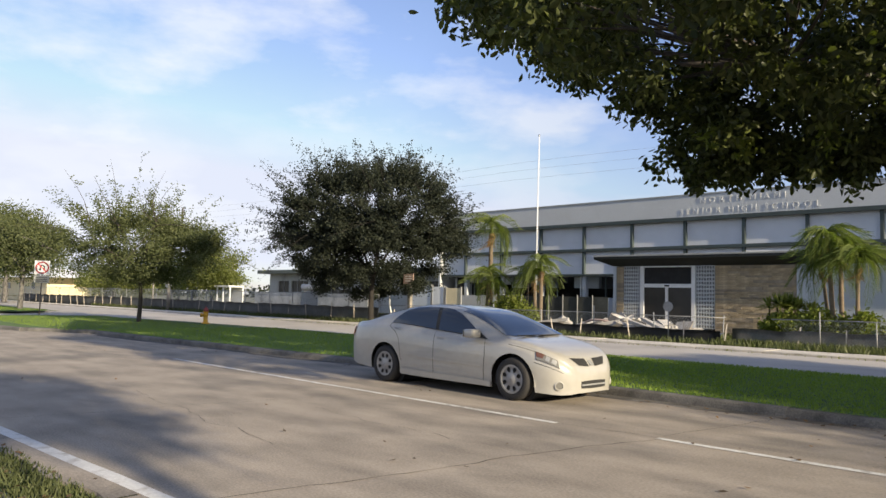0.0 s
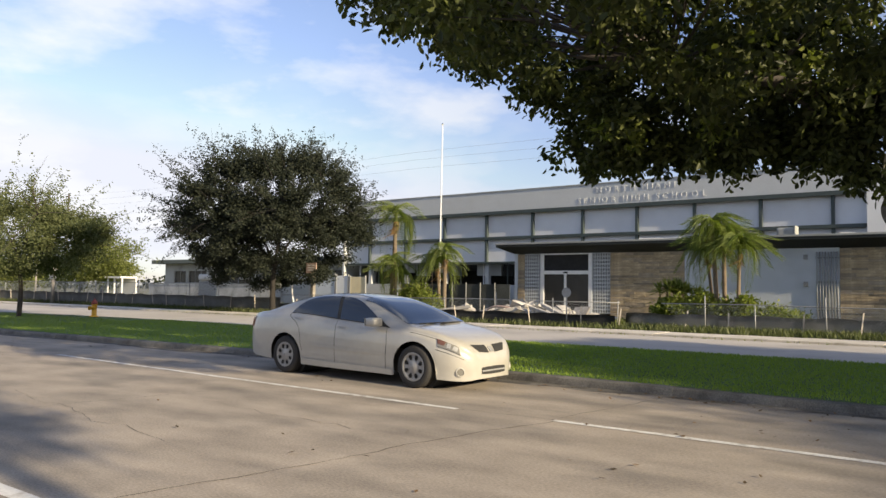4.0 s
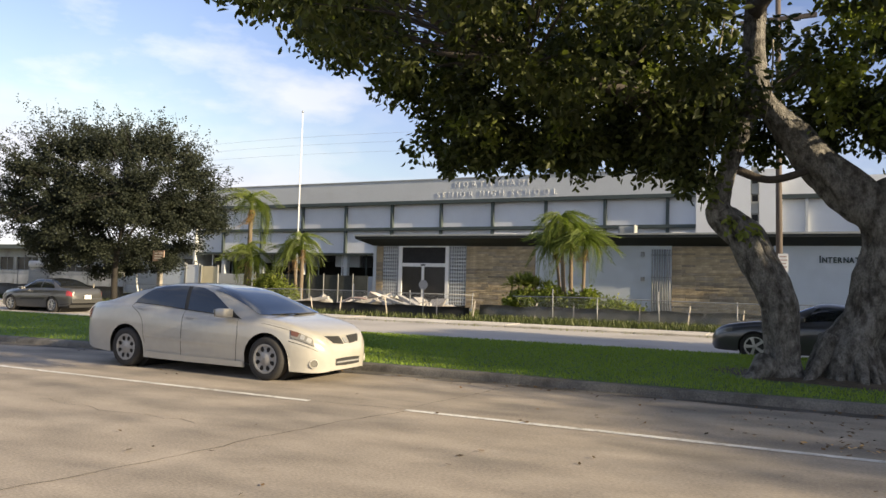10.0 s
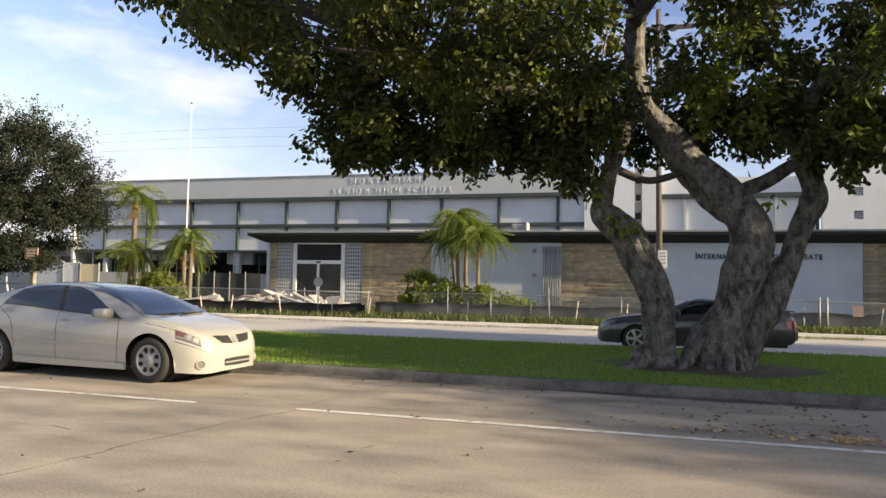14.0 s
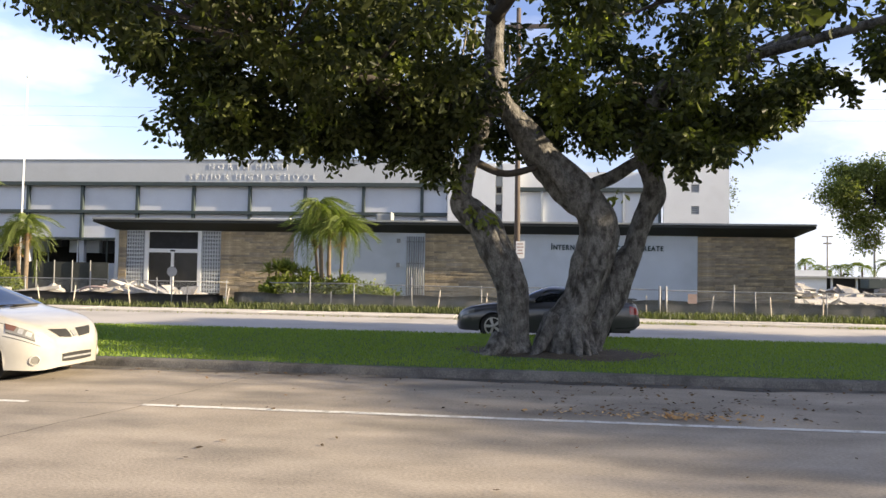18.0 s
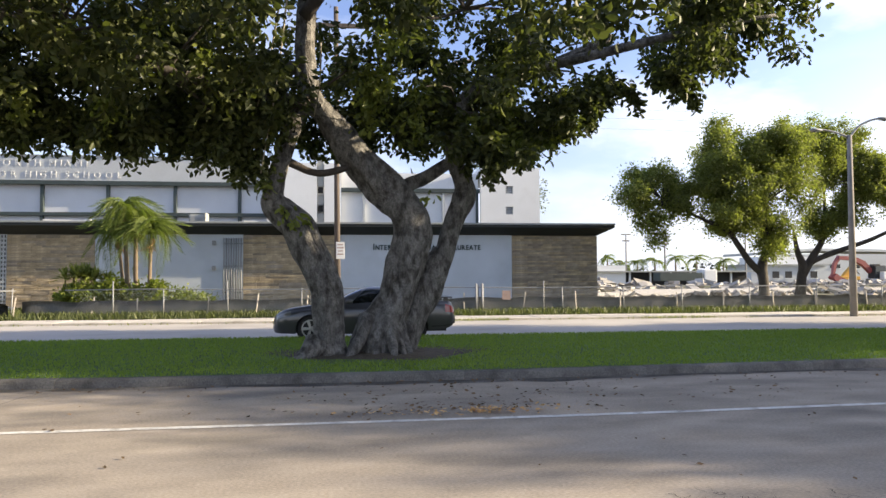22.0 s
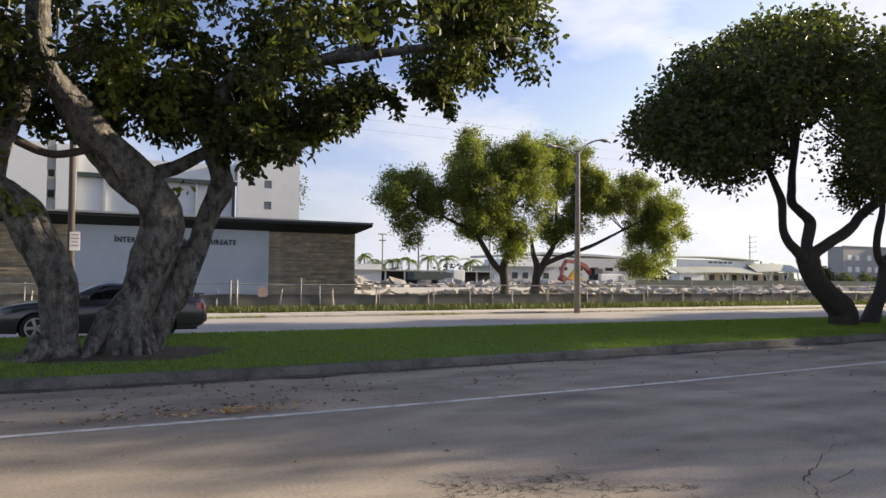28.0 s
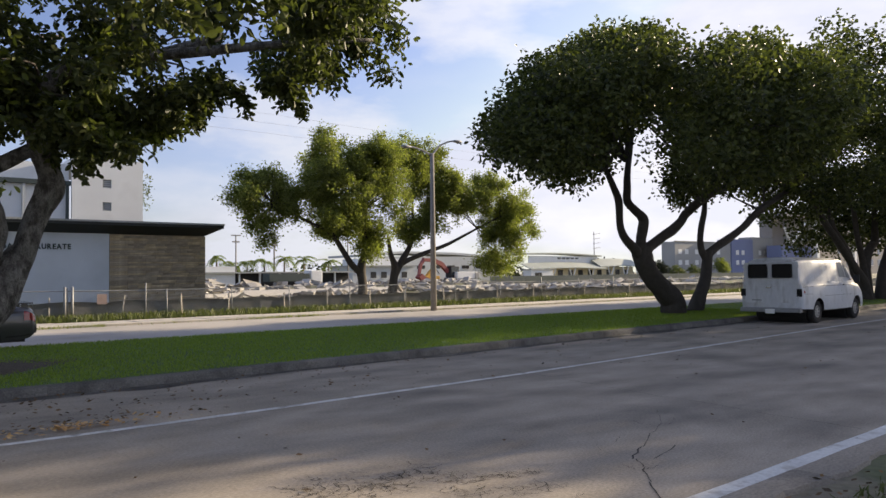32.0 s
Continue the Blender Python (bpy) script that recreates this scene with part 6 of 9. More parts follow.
fig_blobs = canopy_blobs(FIG_LOW, 13.6, 7.0, 10.4, 1150, rb, 0.30, 0.62)
fig_blobs += [(-7.2, 13.9, 4.6, 0.4, 0.4, 0.4), (-7.1, 14.0, 5.2, 0.4, 0.4, 0.4), (-6.8, 13.9, 4.5, 0.38, 0.38, 0.36), (-7.6, 14.0, 5.7, 0.4, 0.4, 0.35), (-6.5, 14.1, 4.2, 0.25, 0.25, 0.25), (-8.3, 14.0, 6.2, 0.45, 0.45, 0.35), (-6.2, 13.6, 4.5, 0.7, 0.7, 0.5), (-5.3, 14.0, 4.5, 0.9, 0.9, 0.6), (-3.9, 13.8, 4.3, 0.9, 0.9, 0.6), (-2.4, 13.8, 4.2, 0.8, 0.8, 0.55), (-1.7, 14.0, 3.75, 0.5, 0.5, 0.5), (-6.9, 13.8, 5.2, 0.7, 0.7, 0.6), (3.0, 13.9, 4.0, 0.6, 0.6, 0.55), (2.2, 13.6, 5.0, 0.8, 0.8, 0.7), (3.4, 13.6, 4.9, 0.8, 0.8, 0.7), (4.4, 13.9, 4.7, 0.5, 0.5, 0.5), (5.75, 14.0, 4.75, 0.28, 0.28, 0.45), (-7.7, 14, 6.0, 0.7, 0.7, 0.6), (-8.7, 14, 7.0, 0.6, 0.6, 0.5), (0.7, 13.8, 4.55, 0.6, 0.6, 0.4), (1.5, 13.9, 4.5, 0.6, 0.6, 0.45), (-0.2, 13.3, 5.0, 0.6, 0.6, 0.5), (0.9, 13.5, 4.9, 0.7, 0.7, 0.55), (0.2, 13.2, 5.6, 0.6, 0.6, 0.5)]
LIMB_B = [(0.91, 3.36), (0.36, 3.98), (-0.2, 4.70), (-0.47, 5.06), (-0.62, 5.95), (-0.53, 7.08), (-0.3, 8.5)]


def clears_limb(b):
    """Whether a clump leaves the big upright limb open to the street side."""
    x, y, z, r = b[:4]
    if y > 14.3:
        return True
    k = 14.2 / y
    px, pz, pr = x * k, 1.6 + (z - 1.6) * k, r * k * 1.05 + 0.12
    for (x0, z0), (x1, z1) in zip(LIMB_B, LIMB_B[1:]):
        for q in (0.0, 0.25, 0.5, 0.75):
            if math.hypot(x0 + (x1 - x0) * q - px, z0 + (z1 - z0) * q - pz) < pr:
                return False
    return True


def in_gap(b):
    """Openings in the crown beside the big limb and small ones all over, through which the sky shows."""
    k = 14.2 / b[1]
    px, pz = b[0] * k, 1.6 + (b[2] - 1.6) * k
    thin = 0.04 if px < 0 else -0.05
    if noise.noise(Vector((px * 0.95, 4.0, pz * 1.1))) < -0.21 - thin or noise.noise(Vector((px * 2.3, 9.0, pz * 2.3))) < -0.25 - thin:
        return True
    return min(math.hypot((px - 0.55) / 0.85, (pz - 6.2) / 1.0), math.hypot((px - 0.5) / 0.8, (pz - 7.5) / 0.5)) < 1 and rb.random() < 0.6


fig_blobs += [(9.2, 14.0, 7.0, 0.5, 0.5, 0.4), (9.5, 14.2, 7.6, 0.45, 0.45, 0.4), (9.0, 13.8, 6.5, 0.4, 0.4, 0.35), (9.3, 14.1, 8.2, 0.5, 0.5, 0.4), (-1.55, 13.5, 3.6, 0.28, 0.26, 0.3)]
fig_blobs = [b for b in fig_blobs if not in_gap(b) and clears_limb(b) and (b[0] < 0.5 or rb.random() < 0.66) and not (b[0] > 0.9 and abs(b[1] - 14.2 + 0.097 * b[0]) < 0.5 and 3.2 < b[2] - 0.327 * b[0] < 6.0)]
for _ in range(28):
    x = rb.uniform(0.15, 2.1)
    z = rb.uniform(4.25, 5.35)
    if abs(x - (0.3 - (z - 4.0) * 0.8)) > 0.35 and math.hypot((x - 0.65) / 0.6, (z - 6.05) / 0.7) > 1:
        fig_blobs.append((x, rb.uniform(14.0, 15.6), z, 0.36, 0.36, 0.32))
for _ in range(24):
    r = rb.uniform(0.32, 0.5)
    fig_blobs.append((rb.uniform(1.7, 4.3), rb.uniform(13.4, 15.2), rb.uniform(4.1, 5.8), r, r, r * 0.9))
for _ in range(12):
    r = rb.uniform(0.5, 0.75)
    fig_blobs.append((rb.uniform(-6.0, -1.2), rb.uniform(13.0, 15.0), rb.uniform(4.7, 6.2), r, r, r * 0.8))
fig_blobs += [(-1.5, 13.4, 3.95, 0.34, 0.3, 0.34), (-1.15, 13.35, 4.25, 0.38, 0.3, 0.38), (-1.75, 13.4, 4.3, 0.36, 0.3, 0.36), (-0.85, 13.4, 4.6, 0.34, 0.3, 0.34), (-1.3, 13.3, 3.65, 0.2, 0.2, 0.24), (-1.9, 13.5, 3.85, 0.26, 0.25, 0.3), (-0.6, 13.4, 5.0, 0.3, 0.25, 0.3)]
fig_blobs += [(1.15, 13.8, 4.75, 0.42, 0.4, 0.4), (0.75, 13.7, 5.3, 0.45, 0.4, 0.45), (0.35, 13.8, 5.9, 0.4, 0.4, 0.4), (1.7, 13.8, 4.35, 0.35, 0.35, 0.35), (1.6, 13.6, 5.2, 0.45, 0.4, 0.4), (2.9, 13.7, 4.4, 0.45, 0.4, 0.5), (3.3, 13.6, 4.9, 0.5, 0.4, 0.5)]
fig_blobs = [b for b in fig_blobs if not (b[1] < 14.7 and 3.3 < b[2] - b[5] * 0.5 < 5.0 and abs(b[0] * 14.6 / b[1] - 2.42) < 0.30 + b[3] * 0.6)]
for _ in range(22):
    r = rb.uniform(0.28, 0.45)
    fig_blobs.append((rb.uniform(8.0, 9.9), rb.uniform(13.4, 15.0), rb.uniform(6.3, 8.6), r, r, r * 0.8))
for _ in range(11):
    r = rb.uniform(0.34, 0.55)
    fig_blobs.append((rb.uniform(1.0, 5.2), rb.uniform(14.7, 16.0), rb.uniform(5.9, 7.8), r, r, r * 0.8))
for _ in range(16):
    r = rb.uniform(0.2, 0.34)
    fig_blobs.append((rb.uniform(-0.95, 0.35), rb.uniform(14.7, 15.6), rb.uniform(4.25, 5.3), r, r, r))
for _ in range(10):
    r = rb.uniform(0.22, 0.36)
    fig_blobs.append((rb.uniform(0.75, 2.2), rb.uniform(14.75, 15.7), rb.uniform(4.3, 5.4), r, r, r))
fig_blobs += [(-7.1, 14.0, 5.1, 0.42, 0.42, 0.4), (-6.8, 13.8, 4.9, 0.4, 0.4, 0.36), (-7.2, 14.1, 5.5, 0.36, 0.36, 0.3)]


def off_limb(at):
    """Which leaves stand clear of the opening through which the low sun reaches the big limb."""
    x, y, z = at[:, 0], at[:, 1], at[:, 2]
    return ~((x > -0.5) & (np.abs(y - 14.0 + 0.097 * x) < 0.30) & (z - 0.327 * x > 3.8) & (z - 0.327 * x < 6.9))


crown(fig, fig_blobs, 23000, 5, 0.168, 0.084, M_FIG, 7, 0.11, 0.7, 0.25, 0.45, "dense dark glossy fig leaves", off_limb)
# leaves on the shoots round the big limb, sunlight put into their paler colour
young = [(rb.uniform(0.55, 1.75), rb.uniform(13.2, 13.8), rb.uniform(4.35, 6.3), 0.24, 0.2, 0.3) for _ in range(17)]
young += [(rb.uniform(2.6, 4.1), rb.uniform(13.3, 14.0), rb.uniform(3.9, 5.8), 0.26, 0.22, 0.3) for _ in range(22)]
young += [(rb.uniform(-6.0, -1.4), rb.uniform(12.4, 13.2), rb.uniform(4.3, 6.3), 0.16, 0.16, 0.24) for _ in range(12)]
young = [b for b in young if clears_limb(b)]
young += [(-1.32, 13.6, 3.3, 0.12, 0.1, 0.14), (-1.0, 13.55, 2.85, 0.12, 0.1, 0.12), (-0.72, 13.52, 2.62, 0.14, 0.1, 0.12), (1.75, 13.8, 3.1, 0.1, 0.1, 0.12)]
crown(fig, young, 640, 5, 0.165, 0.08, M_FIG_SUNLIT, 18, 0.08, 0.9, 0.2, 0.3, "fig leaves painted yellow-green for sunlight", off_limb)
# leafy shoots hanging below the crown
hang = []
for _ in range(130):
    x, y = rb.uniform(-6.9, 7.0), rb.uniform(12.8, 15.2)
    if -1.0 < x < 2.2:
        continue
    z = float(np.interp(x, [p[0] for p in FIG_LOW], [p[1] for p in FIG_LOW]))
    z = 1.6 + (z - 1.6) * y / 14.2 + rb.uniform(0.1, 0.5)
    dx, drop = rb.uniform(-0.22, 0.22), rb.uniform(0.12, 0.26)
    for k in range(4):
        r = 0.17 - 0.025 * k
        hang.append((x + dx * k * 0.5, y, z - drop * k * 0.6, r, r, r))
crown(fig, hang, 2900, 4, 0.165, 0.082, M_FIG, 17, 0.05, 0.9, 0.1, 0.4, "", off_limb)
starts = [(-0.54, 14.2, 5.12), (-0.6, 14.0, 6.9), (2.38, 14.6, 5.0), (4.1, 14.5, 5.85), (-2.9, 13.0, 5.2), (-4.4, 12.4, 5.6), (-3.4, 16.4, 6.4), (2.2, 12.2, 6.2), (2.6, 17.0, 6.6), (6.6, 12.8, 6.2)]
twigs(fig, starts, [b[:3] for b in fig_blobs[::6]], M_BARK_DARK, 5, 0.022)

# the pair of figs beside the van
fig2 = thing("fig_tree", "wide fig tree with two crooked dark stems on the median", "tree")
Y2 = 15.2
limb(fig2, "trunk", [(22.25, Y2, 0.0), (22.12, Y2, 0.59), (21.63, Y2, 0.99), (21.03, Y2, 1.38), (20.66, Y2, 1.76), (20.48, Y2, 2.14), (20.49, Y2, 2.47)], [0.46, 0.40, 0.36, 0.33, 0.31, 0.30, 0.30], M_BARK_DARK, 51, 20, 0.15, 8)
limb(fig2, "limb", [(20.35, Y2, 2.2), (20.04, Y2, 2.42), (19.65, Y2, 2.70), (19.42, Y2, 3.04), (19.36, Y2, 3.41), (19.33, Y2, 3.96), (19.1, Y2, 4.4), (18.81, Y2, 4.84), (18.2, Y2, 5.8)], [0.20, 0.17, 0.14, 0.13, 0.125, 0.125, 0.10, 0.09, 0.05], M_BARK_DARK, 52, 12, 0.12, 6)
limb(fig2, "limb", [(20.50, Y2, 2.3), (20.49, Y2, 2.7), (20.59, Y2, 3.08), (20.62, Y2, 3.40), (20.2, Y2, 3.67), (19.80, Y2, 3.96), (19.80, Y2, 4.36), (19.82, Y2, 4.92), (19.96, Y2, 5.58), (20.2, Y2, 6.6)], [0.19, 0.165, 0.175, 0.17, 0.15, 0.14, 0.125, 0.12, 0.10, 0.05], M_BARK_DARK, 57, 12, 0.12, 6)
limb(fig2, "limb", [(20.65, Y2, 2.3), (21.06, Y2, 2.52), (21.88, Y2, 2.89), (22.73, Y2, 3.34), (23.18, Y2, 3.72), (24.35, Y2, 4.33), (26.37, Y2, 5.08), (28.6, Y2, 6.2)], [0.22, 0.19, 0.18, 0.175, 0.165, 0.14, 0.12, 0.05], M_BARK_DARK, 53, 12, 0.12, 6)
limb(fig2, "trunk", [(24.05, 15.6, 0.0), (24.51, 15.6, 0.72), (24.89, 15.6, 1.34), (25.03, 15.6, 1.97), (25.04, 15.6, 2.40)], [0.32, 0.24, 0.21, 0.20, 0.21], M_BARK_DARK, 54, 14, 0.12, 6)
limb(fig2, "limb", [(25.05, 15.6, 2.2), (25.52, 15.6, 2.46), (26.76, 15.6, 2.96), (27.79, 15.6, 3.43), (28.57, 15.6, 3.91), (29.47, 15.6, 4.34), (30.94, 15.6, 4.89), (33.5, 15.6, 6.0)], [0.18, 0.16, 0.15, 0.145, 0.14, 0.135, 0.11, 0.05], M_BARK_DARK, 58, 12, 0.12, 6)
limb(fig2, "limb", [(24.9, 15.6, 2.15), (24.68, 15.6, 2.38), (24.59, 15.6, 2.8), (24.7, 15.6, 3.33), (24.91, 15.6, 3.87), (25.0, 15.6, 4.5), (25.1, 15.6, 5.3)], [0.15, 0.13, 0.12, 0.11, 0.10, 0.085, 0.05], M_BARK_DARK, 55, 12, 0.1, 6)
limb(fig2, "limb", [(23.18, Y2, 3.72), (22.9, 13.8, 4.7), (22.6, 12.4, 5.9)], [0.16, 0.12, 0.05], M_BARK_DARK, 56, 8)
FIG2_LOW = [(12.6, 5.4), (13.0, 4.9), (13.5, 4.6), (14.4, 4.5), (15.2, 4.65), (15.9, 4.3), (16.9, 3.9), (17.5, 4.05), (18.4, 4.5), (19.1, 5.1), (20.1, 6.4), (21.0, 6.9), (21.4, 5.2), (21.9, 4.5), (22.8, 3.65), (24.6, 3.95), (25.7, 3.9), (26.8, 4.5), (30.2, 4.8), (32.0, 5.4), (35.3, 6.9), (37.0, 8.2)]
FIG2_TOP = [(12.6, 5.9), (13.0, 6.4), (13.9, 7.6), (14.8, 8.4), (16.4, 8.8), (17.2, 9.3), (18.8, 10.2), (20.8, 10.7), (23.1, 10.8), (24.1, 10.7), (27.9, 11.9), (30.5, 11.9), (34.9, 12.4), (37.0, 12.2)]
f2 = []
low_x, low_z = [p[0] for p in FIG2_LOW], [p[1] for p in FIG2_LOW]
top_x, top_z = [p[0] for p in FIG2_TOP], [p[1] for p in FIG2_TOP]
while len(f2) < 560:
    x, v = rb.uniform(11.0, 37), rb.uniform(-1, 1)
    e = max(0.06, 1 - ((x - 24.8) / 12.6) ** 2)
    y = 15.2 + v * (8.6 if v < 0 else 5.0) * math.sqrt(e)
    r = rb.uniform(0.5, 0.95)
    # where the clump stands against the tree's outline
    k = 15.2 / y
    px, pr = x * k, r * k
    lo, hi = float(np.interp(px, low_x, low_z)), float(np.interp(px, top_x, top_z))
    pz = rb.uniform(lo + pr * 0.75, max(lo + pr * 0.8, hi - 0.35 - pr * 0.75))
    z = 1.6 + (pz - 1.6) / k
    if px - pr < 13.1 + 0.75 * abs(pz - 5.6) or px > 37 or z < 3.6 or z > 12.6 - 2.2 * abs(v):
        continue
    if math.hypot((px - 21.2) / (1.0 + pr * 0.8), (pz - 6.0) / (0.75 + pr * 0.6)) < 1:
        continue
    f2.append((x, y, z, r, r, r * 0.75))
f2 += [(20.4 + 0.27 * k, 15.0, 5.5 + 0.5 * math.sin(k * 2.1), 0.2, 0.2, 0.2) for k in range(7)]
crown(fig2, f2, 34000, 4, 0.15, 0.09, M_FIG, 8, 0.12, 0.45, 0.4, 0.5, "dense dark fig leaves")
twigs(fig2, [(19.7, Y2, 5.3), (18.65, Y2, 4.9), (24.7, Y2, 4.45), (26.6, Y2, 5.1), (31.5, 15.6, 5.1), (29.3, 15.6, 4.05), (25.0, 15.6, 5.2), (22.6, 12.4, 5.9)], [b[:3] for b in f2[::4] if not (18 < b[0] < 23.5 and b[2] < 8)], M_BARK_DARK, 6)

fig3 = thing("fig_tree", "dark fig tree in a row beyond the van", "tree")
for k, (y, pts, radii) in enumerate((
        (15.1, [(37.75, 0), (37.45, 0.97), (36.4, 1.75), (35.45, 2.45), (34.4, 3.2), (33.3, 4.0), (32.0, 5.6)], [0.34, 0.21, 0.18, 0.165, 0.155, 0.14, 0.07]),
        (15.6, [(38.0, 0), (37.9, 0.5), (37.3, 2.06), (36.3, 3.0), (35.5, 3.7), (34.6, 5.6)], [0.32, 0.20, 0.17, 0.145, 0.13, 0.06]),
        (15.2, [(38.2, 0), (38.05, 0.5), (37.6, 2.2), (37.05, 3.56), (36.6, 5.8)], [0.30, 0.19, 0.15, 0.13, 0.06]),
        (15.3, [(38.5, 0), (38.3, 0.6), (38.3, 2.07), (38.85, 2.7), (39.35, 3.1), (39.5, 5.4)], [0.36, 0.26, 0.22, 0.20, 0.18, 0.07]),
        (15.0, [(39.1, 0), (39.05, 0.4), (39.4, 1.36), (40.2, 2.5), (40.75, 3.4), (41.6, 5.8)], [0.36, 0.27, 0.23, 0.20, 0.17, 0.08]))):
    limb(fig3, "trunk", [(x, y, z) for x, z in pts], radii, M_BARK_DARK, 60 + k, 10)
f3 = [(rb.uniform(32.5, 50), rb.uniform(10, 20), rb.uniform(4.6, 12.5), rb.uniform(0.8, 1.3), rb.uniform(0.8, 1.3), rb.uniform(0.6, 0.9)) for _ in range(190)]
f3 += [(rb.uniform(30.8, 40), rb.uniform(13.5, 17), rb.uniform(4.4, 6.0), rb.uniform(0.6, 0.9), rb.uniform(0.6, 0.9), rb.uniform(0.5, 0.7)) for _ in range(26)]
f3 += [(rb.uniform(37.5, 54), rb.uniform(13, 20), rb.uniform(3.0, 5.2), rb.uniform(0.7, 1.1), rb.uniform(0.7, 1.1), rb.uniform(0.6, 0.9)) for _ in range(80)]
crown(fig3, f3, 13500, 4, 0.20, 0.13, M_FIG, 9, 0.15, 0.45, 0.4, 0.5, "dark fig leaves")


def broad_tree(name, label, at, height, stem, low, rx, ry, mat, seed, count, leaf, per=4, stems=1, bark=None, spread=0.12, blob=(0.5, 0.9), lean=0.5, clumps=90, upright=0.0, flat=1.0, droop=0.2, open_at=None, sprays=0, fine=0.025, every=2, shift=0.0):
    """A tree with a forking trunk and an uneven crown of clumps."""
    rnd = random.Random(seed)
    t = thing(name, label, "tree")
    bark = bark or M_BARK_DARK
    x, y = at
    fork = low + (height - low) * 0.18
    limb(t, "trunk", [(x, y, 0), (x + rnd.uniform(-0.1, 0.1), y, fork * 0.5), (x + rnd.uniform(-0.2, 0.2), y, fork)], [stem * 1.25, stem, stem * 0.85], bark, seed, 10)
    tips = []
    for k in range(5 + stems):
        a = 2 * math.pi * k / (5 + stems) + rnd.uniform(-0.3, 0.3)
        ex, ey = x + math.cos(a) * rx * 0.62, y + math.sin(a) * ry * 0.62
        ez = low + (height - low) * rnd.uniform(0.45, 0.8)
        mid = ((x + ex) / 2 * 0.9 + x * 0.1, (y + ey) / 2 * 0.9 + y * 0.1, fork + (ez - fork) * 0.55)
        limb(t, "limb", [(x, y, fork - 0.15), mid, (ex, ey, ez)], [stem * 0.6, stem * 0.36, stem * 0.10], bark, seed + k, 7, 0.1, 4)
        tips += [mid, (ex, ey, ez)]
    x += shift
    blobs = []
    while len(blobs) < clumps:
        d = Vector((rnd.gauss(0, 1), rnd.gauss(0, 1), rnd.gauss(0, 1))).normalized() * rnd.random() ** 0.4
        z = (low + height) / 2 + d.z * (height - low) / 2
        squeeze = 1 - upright * max(0, d.z)
        px, py = x + d.x * rx * squeeze, y + d.y * ry * squeeze
        if d.z < -0.2 and rnd.random() < 0.35:
            continue
        if open_at is not None and noise.noise(Vector((px * 0.42, py * 0.12, z * 0.5))) < open_at and z > low + 0.25 * (height - low):
            continue
        r = rnd.uniform(*blob)
        blobs.append((px, py, max(z, low + 0.2), r, r, r * 0.75 * flat))
    thin, sticks, twigs_to = [], [], []
    for _ in range(sprays):
        a, e = rnd.uniform(0, 6.28), rnd.uniform(-0.35, 1.35)
        d = Vector((math.cos(a) * math.cos(e), math.sin(a) * math.cos(e), math.sin(e)))
        s = Vector((x + d.x * rx * 0.8, y + d.y * ry * 0.8, (low + height) / 2 + d.z * (height - low) / 2 * 0.8))
        g = (d + Vector((rnd.gauss(0, 0.35), rnd.gauss(0, 0.35), rnd.gauss(0.15, 0.3)))).normalized() * rnd.uniform(1.4, 3.1) * (1.35 if d.x < -0.2 and d.z > 0 else 1.0)
        for k in range(9):
            q = k / 8
            w = 0.17 * (1 - q) + 0.05
            thin.append((s.x + g.x * q, s.y + g.y * q, s.z + g.z * q - 0.35 * q * q, w, w, w * 0.7))
        sticks.append((s - g * 0.5, thin[-1][:3]))
    crown(t, blobs, count, per, leaf, leaf * 0.6, mat, seed, spread, droop, 0.35, lean)
    if thin:
        crown(t, thin, sprays * 42, per, leaf, leaf * 0.6, mat, seed + 1, 0.09, droop, 0.0, lean)
        for s, e in sticks[::4]:
            twigs_to.append(e)
    twigs(t, tips + [(x - shift, y, fork)], [b[:3] for b in blobs[::every]] + twigs_to, bark, seed, fine)
    return t


# mostly hidden fig, added so that its shade reaches the far road
broad_tree("fig_tree", "dark fig tree added at the end of the median row for shade", (57.0, 15.4), 12.5, 0.4, 4.6, 7.5, 6.0, M_FIG, 36, 6500, 0.26, 4, 1, None, 0.25, (0.9, 1.4), 0.6, 140)
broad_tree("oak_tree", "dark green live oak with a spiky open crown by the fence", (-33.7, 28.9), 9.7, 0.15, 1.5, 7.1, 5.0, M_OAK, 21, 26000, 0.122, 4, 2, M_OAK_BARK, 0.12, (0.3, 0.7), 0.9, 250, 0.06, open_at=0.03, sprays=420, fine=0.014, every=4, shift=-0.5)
broad_tree("young_oak_tree", "young olive-green oak with a thin trunk on the median", (-34.6, 15.1), 5.2, 0.095, 1.9, 4.3, 3.4, M_OLIVE, 22, 9000, 0.10, 4, 1, M_BARK_DARK, 0.14, (0.3, 0.6), 0.9, 100, 0.1, open_at=-0.05, sprays=110, fine=0.012)
broad_tree("young_oak_tree", "olive-green oak further along the median", (-57.0, 16.5), 7.0, 0.15, 2.2, 4.2, 3.2, M_OLIVE, 23, 3600, 0.16, 4, 1, M_BARK, 0.20, (0.5, 0.9), 0.8, 90, 0.2)
broad_tree("street_tree", "soft olive-green street tree in the distance", (-72.0, 17.0), 8.8, 0.2, 2.2, 6.2, 5, M_OLIVE, 24, 3600, 0.2, 4, 1, M_BARK, 0.25, (0.7, 1.2), 0.7, 80, 0.2)
broad_tree("street_tree", "soft olive-green street tree in the distance", (-88.0, 24.0), 10.5, 0.25, 2.0, 8.0, 6, M_OLIVE, 25, 4200, 0.24, 4, 1, M_BARK, 0.3, (0.8, 1.4), 0.7, 90, 0.2)
